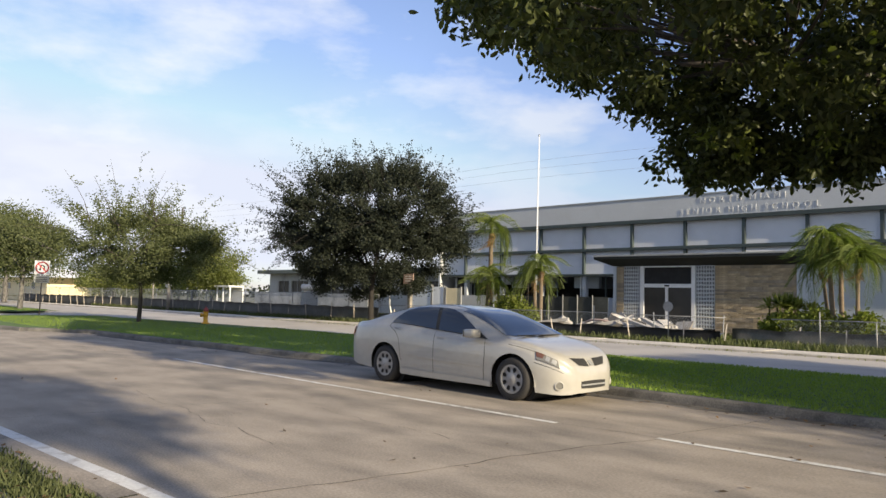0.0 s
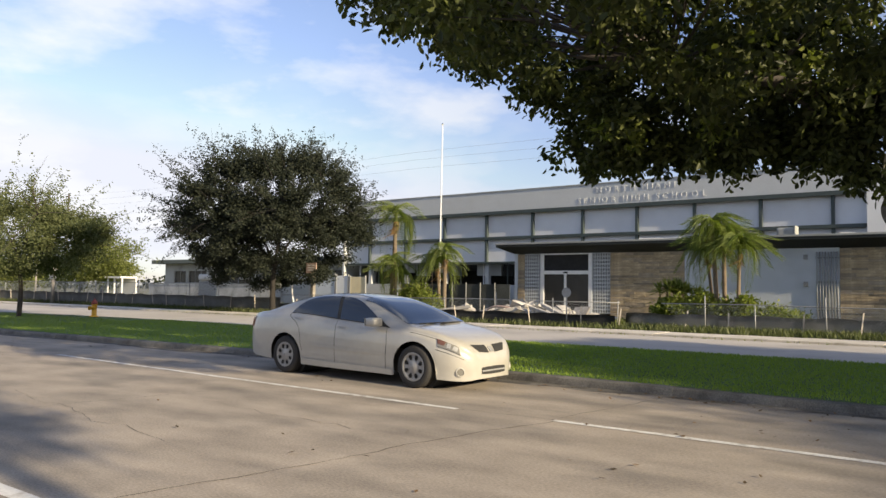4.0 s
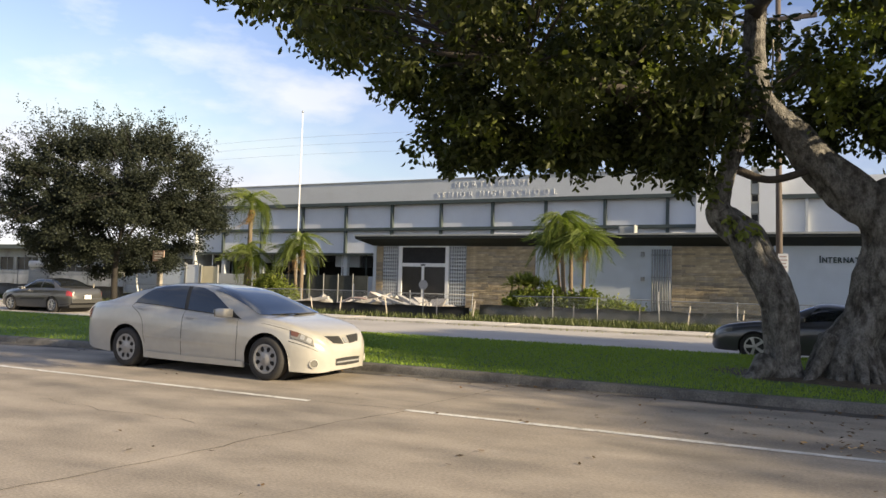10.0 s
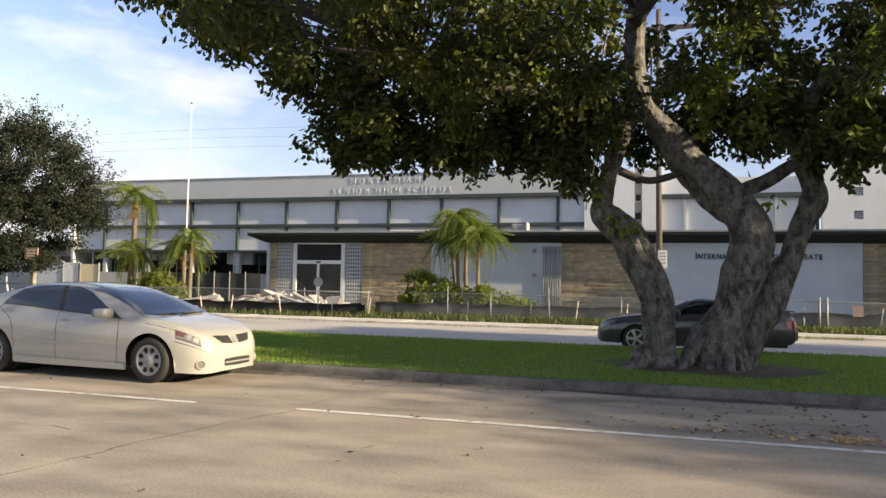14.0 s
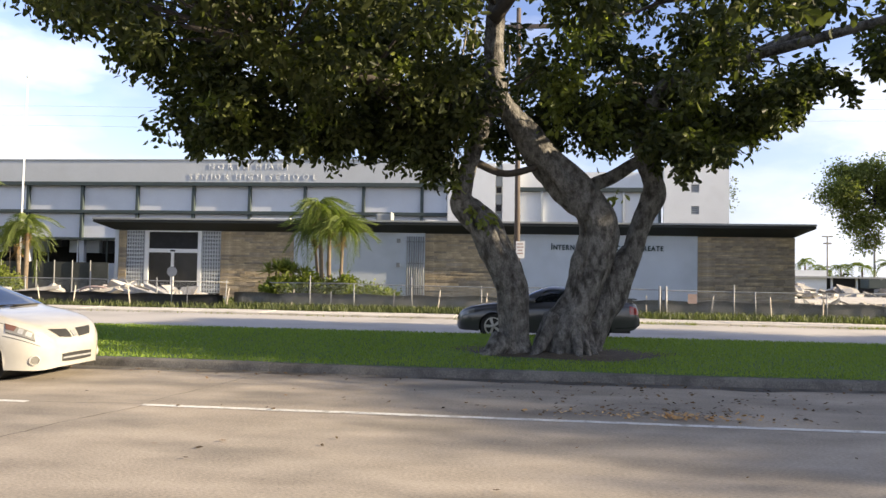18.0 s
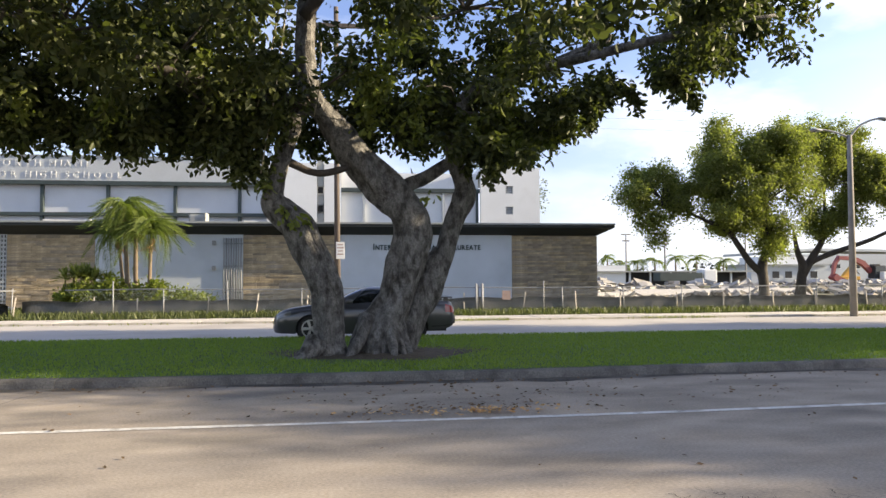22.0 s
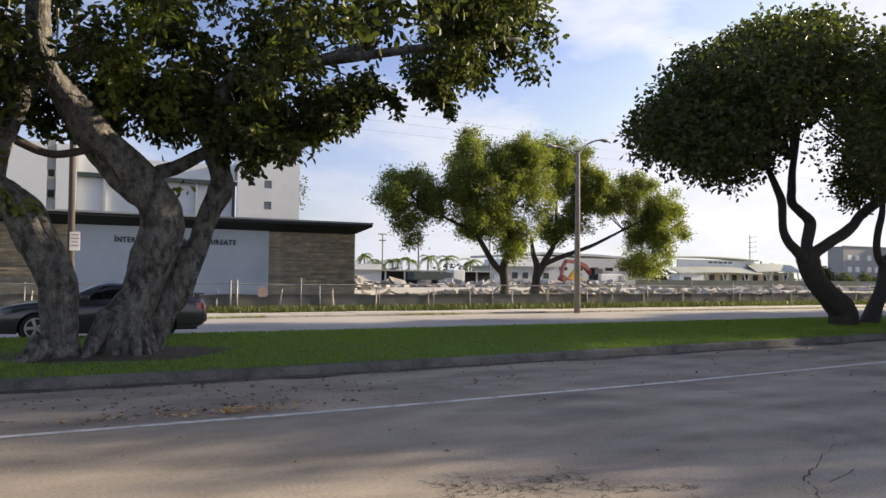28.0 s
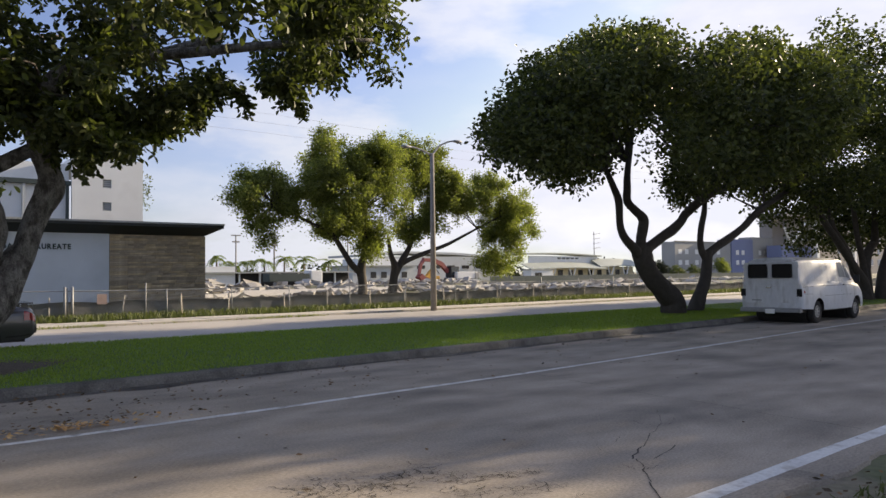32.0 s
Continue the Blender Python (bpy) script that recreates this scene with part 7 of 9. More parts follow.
broad_tree("street_tree", "soft olive-green street tree in the distance", (-112.0, 26.0), 9.5, 0.25, 2.0, 8.0, 6, M_OLIVE, 26, 3200, 0.3, 4, 1, M_BARK, 0.3, (0.9, 1.5), 0.7, 80, 0.2)
broad_tree("garden_tree", "bright green leafy tree beyond the low wing", (-109.5, 60.0), 9.0, 0.3, 1.6, 8.0, 6, M_MAPLE, 27, 3800, 0.32, 4, 1, M_BARK, 0.3, (1.0, 1.7), 0.7, 70)
broad_tree("garden_tree", "bright green shrubby tree beside the cream house", (-104.0, 42.0), 4.6, 0.2, 0.8, 9.0, 5, M_MAPLE, 28, 3000, 0.28, 4, 1, M_BARK, 0.3, (0.9, 1.4), 0.7, 60)
broad_tree("garden_tree", "green garden tree far along the street", (-120.0, 62.0), 6.0, 0.2, 1.0, 10.0, 5, M_MAPLE, 29, 2600, 0.34, 4, 1, M_BARK, 0.3, (1.0, 1.6), 0.7, 60)


def site_tree(label, stem_pts, crowns, seed, count):
    t = thing("site_tree", label, "tree", "trees on the cleared site")
    for k, (pts, rad) in enumerate(stem_pts):
        limb(t, "trunk" if k == 0 else "limb", pts, rad, M_BARK_DARK, seed + k, 9, 0.08, 4)
    rnd = random.Random(seed)
    blobs = []
    for x, y, z, rx, ry, rz, n in crowns:
        for _ in range(int(n * 1.9)):
            d = Vector((rnd.gauss(0, 1), rnd.gauss(0, 1), rnd.gauss(0, 1))).normalized() * rnd.random() ** 0.38 * rnd.choice((1.0, 1.0, 1.0, 1.14))
            r = rnd.uniform(0.14, 0.44)
            p = Vector((x + d.x * rx, y + d.y * ry, z + d.z * rz * 1.06))
            if noise.noise(Vector((p.x * 0.8, p.y * 0.2, p.z * 0.8))) > -0.14:
                blobs.append((p.x, p.y, p.z, r, r, r * 0.85))
    crown(t, blobs, count, 4, 0.135, 0.075, M_MAPLE, seed, 0.20, 0.6, 0.1, 0.5)
    ends = [q for p in stem_pts for q in p[0][-3:]]
    twigs(t, ends, [b[:3] for b in blobs[::3] if min((Vector(q) - Vector(b[:3])).length for q in ends) < 2.0], M_BARK_DARK, seed, 0.025)
    return t


def stem(y, pts):
    return [(x, y, z) for x, z in pts]


site_tree("yellow-green broadleaf tree standing on the cleared site", [(stem(36.3, ((22.3, 0), (22.35, 1.0), (22.25, 1.95), (22.55, 3.0), (22.65, 4.0), (22.6, 5.6))), [0.32, 0.27, 0.26, 0.19, 0.14, 0.07]), (stem(36.3, ((22.23, 1.7), (21.55, 2.3), (20.95, 3.15), (20.3, 4.0), (18.9, 4.6), (16.8, 5.5))), [0.2, 0.18, 0.16, 0.14, 0.09, 0.04]), (stem(36.3, ((20.5, 3.8), (20.4, 5.2), (20.7, 7.2))), [0.12, 0.09, 0.04])],
          [(15.4, 36.3, 6.0, 1.4, 1.4, 1.3, 20), (16.3, 36.3, 4.7, 1.0, 1.0, 1.3, 12), (16.4, 36.3, 6.9, 1.0, 1.0, 0.7, 10), (20.7, 36.3, 6.1, 2.9, 2.4, 2.2, 70), (20.7, 36.3, 8.3, 2.2, 2.0, 1.3, 40), (18.5, 36.3, 6.0, 1.5, 1.4, 1.2, 26), (23.6, 36.0, 7.0, 2.0, 2.0, 2.5, 60), (23.4, 36.0, 8.7, 1.4, 1.4, 1.2, 20), (21.8, 36.3, 4.4, 2.2, 1.8, 1.0, 26), (22.6, 36.0, 3.2, 0.9, 0.9, 0.7, 8), (17.6, 36.3, 5.6, 1.0, 1.0, 0.8, 14)], 71, 22000)
site_tree("yellow-green broadleaf tree with a long side limb on the cleared site", [(stem(37.6, ((25.25, 0), (25.4, 1.3), (25.5, 2.1), (25.2, 2.9), (25.0, 4.0))), [0.34, 0.28, 0.24, 0.16, 0.07]), (stem(37.6, ((25.5, 1.6), (26.1, 2.57), (26.7, 3.5), (26.9, 4.6), (26.9, 6.6))), [0.24, 0.2, 0.16, 0.12, 0.05]), (stem(37.6, ((26.0, 2.3), (27.0, 2.7), (28.2, 3.1), (29.9, 3.65), (32.3, 4.7), (34.4, 5.6))), [0.17, 0.16, 0.14, 0.11, 0.08, 0.04])],
          [(27.2, 37.6, 8.4, 2.1, 2.0, 1.8, 44), (25.8, 37.6, 9.5, 1.2, 1.2, 0.8, 14), (29.5, 37.6, 7.1, 1.8, 1.7, 1.3, 34), (30.4, 37.6, 5.8, 2.2, 2.0, 1.2, 30), (33.6, 37.6, 6.8, 2.8, 2.2, 1.6, 52), (35.2, 37.6, 5.2, 2.2, 2.0, 1.7, 38), (34.3, 37.6, 3.3, 2.0, 1.8, 1.6, 32), (33.3, 37.6, 2.1, 1.1, 1.0, 0.7, 8), (28.1, 37.6, 5.3, 0.8, 0.8, 1.0, 8), (26.6, 37.6, 4.6, 0.7, 0.7, 1.0, 8)], 76, 22000)

# unseen trees added along the near verge, whose shade falls on the road
broad_tree("unseen_shade_tree", "tall broad tree added out of view on the near verge to shade the road", (44.5, 5.0), 14.2, 0.35, 7.0, 7.0, 3.6, M_FIG, 31, 5600, 0.26, 4, 1, M_BARK, 0.25, (0.9, 1.4), 0.6, 150)
broad_tree("unseen_shade_tree", "low tree added out of view on the near verge to shade the road", (32.0, 0.5), 8.6, 0.25, 4.0, 5.5, 4.2, M_FIG, 35, 4800, 0.26, 4, 1, M_BARK, 0.25, (0.8, 1.2), 0.6, 140)
broad_tree("unseen_shade_tree", "broad tree added out of view on the near verge to shade the road", (50.0, 2.6), 12.5, 0.35, 4.4, 8.5, 6.2, M_FIG, 32, 9000, 0.26, 4, 1, M_BARK, 0.25, (0.9, 1.5), 0.6, 170)
broad_tree("unseen_shade_tree", "broad tree added out of view on the near verge to shade the road", (65.0, 3.0), 12.5, 0.35, 4.2, 8.5, 6.2, M_FIG, 34, 8000, 0.28, 4, 1, M_BARK, 0.25, (0.9, 1.5), 0.6, 160)
broad_tree("unseen_shade_tree", "slender high-crowned tree added out of view on the near verge to shade the road", (13.0, 1.0), 9.2, 0.16, 6.9, 2.0, 1.1, M_FIG, 33, 800, 0.22, 4, 1, M_BARK, 0.2, (0.5, 0.8), 0.6, 36)


# ---- palms and shrubs ----
def frond_mesh(length, seed, leaflets=38, leaf=0.55):
    rng = np.random.default_rng(seed)
    t = np.linspace(0, 1, 12)
    arc = np.c_[t * length * (1 - 0.40 * t), np.zeros(12), length * (1.05 * t - 2.15 * t ** 2)]
    verts, faces = [], []

    def spine(k):
        return np.array([np.interp(k, t, arc[:, i]) for i in range(3)])
    for a, b in zip(t, t[1:]):
        p, q = spine(a), spine(b)
        w0, w1 = 0.025 * (1 - a) + 0.006, 0.025 * (1 - b) + 0.006
        n = len(verts)
        verts += [p + (0, -w0, 0), p + (0, w0, 0), q + (0, w1, 0), q + (0, -w1, 0)]
        faces.append((n, n + 1, n + 2, n + 3))
    for i in range(leaflets):
        k = 0.14 + 0.86 * i / leaflets
        p = spine(k)
        ln = leaf * (0.45 + 0.75 * math.sin(math.pi * min(1, k * 0.85 + 0.1))) * rng.uniform(0.85, 1.1)
        for sg in (-1, 1):
            d = np.array([0.55 + 0.2 * rng.normal(), sg * (0.8 + 0.1 * rng.normal()), -0.15 - 0.35 * rng.random()])
            d /= np.linalg.norm(d)
            e = p + d * ln * 0.55
            f = p + d * ln * 0.85 + np.array([0, 0, -ln * 0.62])
            w = np.array([0.014, 0, 0.008])
            n = len(verts)
            verts += [p - w * 0.6, p + w * 0.6, e + w, e - w, f]
            faces += [(n, n + 1, n + 2, n + 3), (n + 3, n + 2, n + 4, n + 4)]
    me = bpy.data.meshes.new("frond")
    me.from_pydata([tuple(v) for v in verts], [], [tuple(dict.fromkeys(f)) for f in faces])
    me.materials.append(M_PALM)
    return me


M_PALM_STEM = material("brown_palm_stem", (0.15, 0.115, 0.08), 0.9, vary=0.25, scale=4, fine=20, bump=0.5, stretch=(1, 1, 4))
FRONDS = [frond_mesh(1.9, 1), frond_mesh(1.7, 2), frond_mesh(2.1, 3, 40, 0.6)]
M_DEADFROND = leaf_material("dead_palm_frond", (0.24, 0.15, 0.07), (0.34, 0.22, 0.11), 0.15, 0.8)


def palm(name, label, stems, group, scale=1.0, fronds=13, seed=0, dead=4):
    p = thing(name, label, "palm", group)
    rnd = random.Random(seed)
    for (x, y, x1, z1, r) in stems:
        limb(p, "stem", [(x, y, 0), ((x + x1) / 2, y, z1 * 0.5), (x1, y, z1)], [r * 1.2, r, r * 0.8], M_PALM_STEM, seed, 9, 0.05, 5)
        limb(p, "crownshaft", [(x1, y, z1 - 0.05), (x1, y, z1 + 0.45)], [r * 0.85, r * 0.5], M_PALM, seed, 8, 0.0, 3)
        for k in range(fronds):
            f = link("frond", FRONDS[k % 3], None, p)
            a = 360 * k / fronds + rnd.uniform(-14, 14)
            s = scale * rnd.uniform(0.85, 1.12)
            f.matrix_local = Matrix.Translation((x1, y, z1 + 0.30)) @ Euler((0, radians(rnd.uniform(-72, 18)), radians(a)), "XYZ").to_matrix().to_4x4() @ Matrix.Scale(s, 4)
        for k in range(dead):
            me = FRONDS[k % 3].copy()
            me.materials.clear()
            f = link("dead_frond", me, M_DEADFROND, p, "brown hanging dead frond")
            f.matrix_local = Matrix.Translation((x1, y, z1 + 0.1)) @ Euler((0, radians(62 + 12 * rnd.random()), radians(rnd.uniform(0, 360))), "XYZ").to_matrix().to_4x4() @ Matrix.Scale(scale * 0.5, 4)
    return p


palm("palm_clump", "clump of palms with drooping green fronds before the stone wall", [(-9.75, 35.0, -10.0, 4.45, 0.10), (-9.5, 35.2, -9.55, 4.0, 0.10), (-8.85, 34.8, -8.75, 3.4, 0.09), (-10.0, 35.4, -10.35, 3.3, 0.08)], "palms before the school", 0.76, 20, 3, 4)
palm("tall_palm", "tall palm with a grey stem and shaggy dead fronds", [(-29.5, 35.0, -29.45, 5.8, 0.15)], "palms before the school", 1.05, 13, 5, 7)
palm("short_palm", "short palm with arching yellow-green fronds", [(-29.05, 34.2, -28.96, 2.8, 0.12), (-28.6, 34.0, -28.5, 2.3, 0.10)], "palms before the school", 0.8, 10, 7, 2)
palm("short_palm", "short palm with arching yellow-green fronds beside the flagpole", [(-25.3, 34.6, -25.25, 3.35, 0.12), (-25.8, 34.9, -26.0, 2.7, 0.10)], "palms before the school", 0.86, 11, 9, 3)


def shrub(label, blobs, count, seed, mat=None, leaf=0.14, group="shrubs along the school"):
    s = thing("shrub", label, "shrub", group)
    rnd = random.Random(seed)
    bm = bmesh.new()
    for x, y, z, *_ in blobs:
        tube([(x * 0.98 + blobs[0][0] * 0.02, y, 0), (x, y, z)], [0.035, 0.012], 5, bm)
    part("stems", bm, M_BARK_DARK, s)
    crown(s, blobs, count, 3, leaf, leaf * 0.5, mat or M_SHRUB, seed, 0.10, 0.0, 0.3, 0.8)
    return s


shrub("yellow-green shrubbery at the foot of the palms", [(-10.4, 35.0, 1.0, 0.7, 0.6, 0.6), (-9.4, 34.8, 0.7, 0.7, 0.6, 0.5), (-8.5, 34.7, 0.85, 0.65, 0.5, 0.65), (-11.6, 34.8, 0.8, 0.9, 0.6, 0.6), (-12.4, 34.9, 0.6, 0.5, 0.5, 0.5), (-7.3, 35.0, 0.55, 0.6, 0.5, 0.5), (-6.5, 35.2, 0.35, 0.5, 0.4, 0.35)], 1900, 41, None, 0.2)


def spiky(label, x, y, heads, seed):
    """A clump of stems, each with a rosette of stiff pointed leaves."""
    t = thing("yucca", label, "shrub", "shrubs along the school")
    rnd = random.Random(seed)
    for k in range(heads):
        hx, hy, hz = x + rnd.uniform(-1.3, 1.3), y + rnd.uniform(-0.4, 0.4), rnd.uniform(0.7, 1.85)
        limb(t, "stem", [(hx, hy, -0.03), (hx, hy, hz * 0.5), (hx, hy, hz)], [0.05, 0.045, 0.04], M_PALM_STEM, seed + k, 6, 0.05, 2)
        bm = bmesh.new()
        for i in range(42):
            a, e = rnd.uniform(0, 6.28), rnd.uniform(-0.35, 1.4)
            d = Vector((math.cos(a) * math.cos(e), math.sin(a) * math.cos(e), math.sin(e)))
            s = d.cross(Vector((0, 0, 1))).normalized() * 0.05
            o = Vector((hx, hy, hz))
            ln = rnd.uniform(0.5, 0.75)
            v = [bm.verts.new(p) for p in (o - s * 0.6, o + s * 0.6, o + d * ln * 0.5 + s, o + d * ln + Vector((0, 0, -0.05)), o + d * ln * 0.5 - s)]
            bm.faces.new(v)
        part("rosette", bm, M_MAPLE, t)
    return t


spiky("spiky yellow-green yucca clump beside the palms", -11.4, 35.3, 16, 61)
shrub("yellow-green bush at the foot of the flagpole", [(-27.8, 34.2, 0.9, 0.9, 0.7, 0.8), (-26.7, 34.0, 1.1, 0.8, 0.7, 0.8), (-25.7, 33.8, 0.7, 0.8, 0.6, 0.6), (-28.6, 34.0, 0.6, 0.6, 0.6, 0.5)], 1400, 42, None, 0.18)
shrub("small weedy bush against the blue wall", [(-7.6, 37.5, 0.5, 0.6, 0.5, 0.5), (-6.8, 38.0, 0.4, 0.5, 0.4, 0.4)], 260, 43)
shrub("dark leafy bush hanging at the flagpole", [(-27.0, 36.5, 3.5, 0.5, 0.4, 0.45), (-27.7, 36.6, 3.2, 0.4, 0.4, 0.35)], 260, 44, M_OAK)
shrub("sparse bare-branched tree top behind the end tower", [(14.6, 56, 8.0, 1.6, 1.2, 1.8), (13.6, 56, 6.0, 0.7, 0.7, 0.6)], 420, 45, M_OLIVE, 0.2, "greenery behind the school")


# ---- fence, site clutter and street furniture ----
fence = thing("chain_link_fence", "grey galvanised chain-link fence with a top rail", "fence")
rf = random.Random(9)
FX0, FX1 = -101.0, 96.0
TALL_X = -33.9
tall = [-8.83, -6.94, -4.49, -1.62, 1.01, 5.61, 8.38, 9.2, 11.89, 14.5, 17.6, 20.8, 24.0, 27.2, 30.4, 33.6, 36.8]
xs = [FX0 + 3.05 * k for k in range(30)] + tall + [40 + 3.05 * k for k in range(18)]
POST = None
for x in xs:
    if POST is None:
        ob = part("post", tube([(0, 0, -0.03), (0, 0, 1.20)], [0.024, 0.024], 8), M_STEEL, fence, "", True)
        POST = ob.data
    else:
        ob = link("post", POST, None, fence)
    ob.location = (x, FENCE_Y + rf.uniform(-0.03, 0.03), 0)
    ob.scale = (1, 1, rf.uniform(0.93, 1.24) if x > TALL_X else rf.uniform(1.50, 1.58))
    ob.rotation_euler = (rf.uniform(-0.03, 0.03), rf.uniform(-0.035, 0.035), 0)
for x in (5.5, 5.75):
    ob = part("gate_post", tube([(x, FENCE_Y - 0.05, -0.03), (x, FENCE_Y - 0.05, 1.30)], [0.05, 0.05], 10), M_STEEL, fence, "", True)
bm = bmesh.new()
for a, b, h in ((FX0, TALL_X, 1.78), (TALL_X, -12.4, 1.13), (-10.6, FX1, 1.13)):
    n = int((b - a) / 3)
    pts = [(a + (b - a) * k / n, FENCE_Y, h + 0.025 * math.sin(k * 1.7)) for k in range(n + 1)]
    tube(pts, [0.02] * len(pts), 6, bm)
part("top_rail", bm, M_STEEL, fence, "", True)
V, F = [], []
for a, b, h, w in ((FX0, TALL_X, 1.77, 0.009), (TALL_X, -12.4, 1.12, 0.003), (-10.6, FX1, 1.12, 0.003)):
    n = int((b - a) / 0.12)
    for k in range(n):
        for sg in (1, -1):
            x = a + 0.12 * k
            xb = x + sg * 1.0
            if not a <= xb <= b:
                continue
            m = len(V)
            V += [(x - w, FENCE_Y + 0.01 * sg, 0.05), (x + w, FENCE_Y + 0.01 * sg, 0.05), (xb + w, FENCE_Y + 0.01 * sg, h), (xb - w, FENCE_Y + 0.01 * sg, h)]
            F.append((m, m + 1, m + 2, m + 3))
M_WIRE = material("bright_galvanised_wire", (0.52, 0.53, 0.53), 0.5, 0.0, vary=0.1)
tagged(link("wire_mesh", mesh_arrays("wire_mesh", np.array(V), np.array(F)), M_WIRE, fence), "", "", "", "stuff")

silt = thing("silt_fence", "sagging black silt fabric on wooden stakes along the fence", "silt fence")
M_STAKE = material("pale_wooden_stake", (0.46, 0.41, 0.35), 0.9, vary=0.2, scale=5)


def fabric(x0, x1, y, top, seed, mat=None):
    rnd = random.Random(seed)
    n = int((x1 - x0) / 0.35)
    bm = bmesh.new()
    rows = []
    for k in range(n + 1):
        x = x0 + (x1 - x0) * k / n
        sag = 0.025 * math.sin(k * 0.9) + rnd.uniform(-0.02, 0.02)
        dy = 0.04 * math.sin(k * 0.6)
        rows.append([bm.verts.new((x, y + dy * (0.4 + 0.3 * j), (top + sag) * j / 3 if j else -0.02)) for j in range(4)])
    for a, b in zip(rows, rows[1:]):
        for j in range(3):
            bm.faces.new((a[j], b[j], b[j + 1], a[j + 1]))
    bmesh.ops.solidify(bm, geom=bm.faces[:], thickness=0.008)
    return part("fabric", bm, mat or M_FABRIC, silt, "", True)


fabric(-101.0, TALL_X, FENCE_Y - 0.12, 0.95, 1, M_FABRIC_GREY)
fabric(TALL_X + 0.05, -24.5, FENCE_Y - 0.12, 0.62, 4, M_FABRIC_GREY)
fabric(-24.0, -12.5, FENCE_Y - 0.35, 0.58, 2)
fabric(-12.2, 96.0, FENCE_Y + 0.14, 0.70, 3, M_FABRIC_GREY)
STAKE = None
for k in range(71):
    x = -100.2 + k * 2.2 + rf.uniform(-0.4, 0.4)
    if STAKE is None:
        ob = part("stake", box(-0.022, 0.022, -0.022, 0.022, -0.03, 0.88), M_STAKE, silt)
        STAKE = ob.data
    else:
        ob = link("stake", STAKE, None, silt)
    ob.location = (x, FENCE_Y - (0.42 if -24.5 < x < -12.3 else 0.17 if x < -24 else -0.10), 0)
    ob.rotation_euler = (rf.uniform(-0.05, 0.05), rf.uniform(-0.16, 0.16), rf.uniform(0, 1))
    ob.scale = (1, 1, rf.uniform(0.9, 1.1) * (1.25 if x < TALL_X else 1.0))

grass("fence_weeds", "green weeds growing along the foot of the fence", [(-11.8, 60, FENCE_Y - 0.75, FENCE_Y + 0.1, -0.03, 12000), (-12.5, 0, FENCE_Y - 0.3, FENCE_Y + 0.6, -0.03, 2500), (-78, -24, FENCE_Y - 0.6, FENCE_Y - 0.1, -0.03, 3500), (-55, 60, 27.8, 29.0, -0.03, 12000), (-18, -12, 32.5, 36, -0.03, 1500)], 0.30, 51, M_OLIVE)
grass("far_grass", "rough grass on the cleared ground behind the fence", [(-24, 30, 30.5, 38.5, -0.03, 16000), (-76, -24, 31, 46, -0.03, 12000)], 0.20, 52, M_MAPLE)
grass("joint_weeds", "tufts of weed in the pavement joints and gutter", [(-40, 60, 25.6, 25.95, 0.0, 900), (2, 6, 25.5, 26.2, 0.02, 500), (11, 14, 25.6, 26.0, 0.02, 260)], 0.08, 53, M_SHRUB)


def chunk(rnd, sx, sy, sz):
    bm = bmesh.new()
    add_box(bm, -sx, sx, -sy, sy, -sz, sz)
    for v in bm.verts:
        v.co += Vector((rnd.uniform(-1, 1) * sx, rnd.uniform(-1, 1) * sy, rnd.uniform(-1, 1) * sz)) * 0.28
    return bm


CHUNKS = []
rc = random.Random(31)
for k in range(10):
    bm = chunk(rc, rc.uniform(0.25, 0.6), rc.uniform(0.2, 0.45), rc.uniform(0.04, 0.14))
    me = bpy.data.meshes.new("chunk")
    bm.normal_update()
    bm.to_mesh(me)
    bm.free()
    me.materials.append(M_RUBBLE)
    CHUNKS.append(me)


def rubble(name, label, zone, n, seed, height, size=1.0):
    """A heap of broken slabs: more and higher towards the middle."""
    rnd = random.Random(seed)
    heap = thing(name, label, "rubble")
    x0, x1, y0, y1 = zone
    bm = bmesh.new()
    cx, cy = (x0 + x1) / 2, (y0 + y1) / 2
    g = 14
    grid = [[bm.verts.new((x0 + (x1 - x0) * i / g, y0 + (y1 - y0) * j / 5, -0.03 if i in (0, g) or j in (0, 5) else height * 0.55 * math.sin(math.pi * i / g) * math.sin(math.pi * j / 5) * rnd.uniform(0.6, 1.1))) for j in range(6)] for i in range(g + 1)]
    for i in range(g):
        for j in range(5):
            bm.faces.new((grid[i][j], grid[i + 1][j], grid[i + 1][j + 1], grid[i][j + 1]))
    part("heap", bm, M_SOIL, heap)
    for k in range(n):
        u, v = rnd.uniform(-1, 1), rnd.uniform(-1, 1)
        h = height * max(0, 1 - u * u) * max(0, 1 - v * v)
        c = link("slab_piece", CHUNKS[k % 10], None, heap)
        s = rnd.uniform(0.5, 1.3) * size
        c.matrix_local = Matrix.LocRotScale((cx + u * (x1 - x0) / 2, cy + v * (y1 - y0) / 2, 0.06 + h * rnd.uniform(0.5, 0.9)), Euler((rnd.gauss(0, 0.35), rnd.gauss(0, 0.35), rnd.uniform(0, 6.3))), (s, s, s))
    return heap


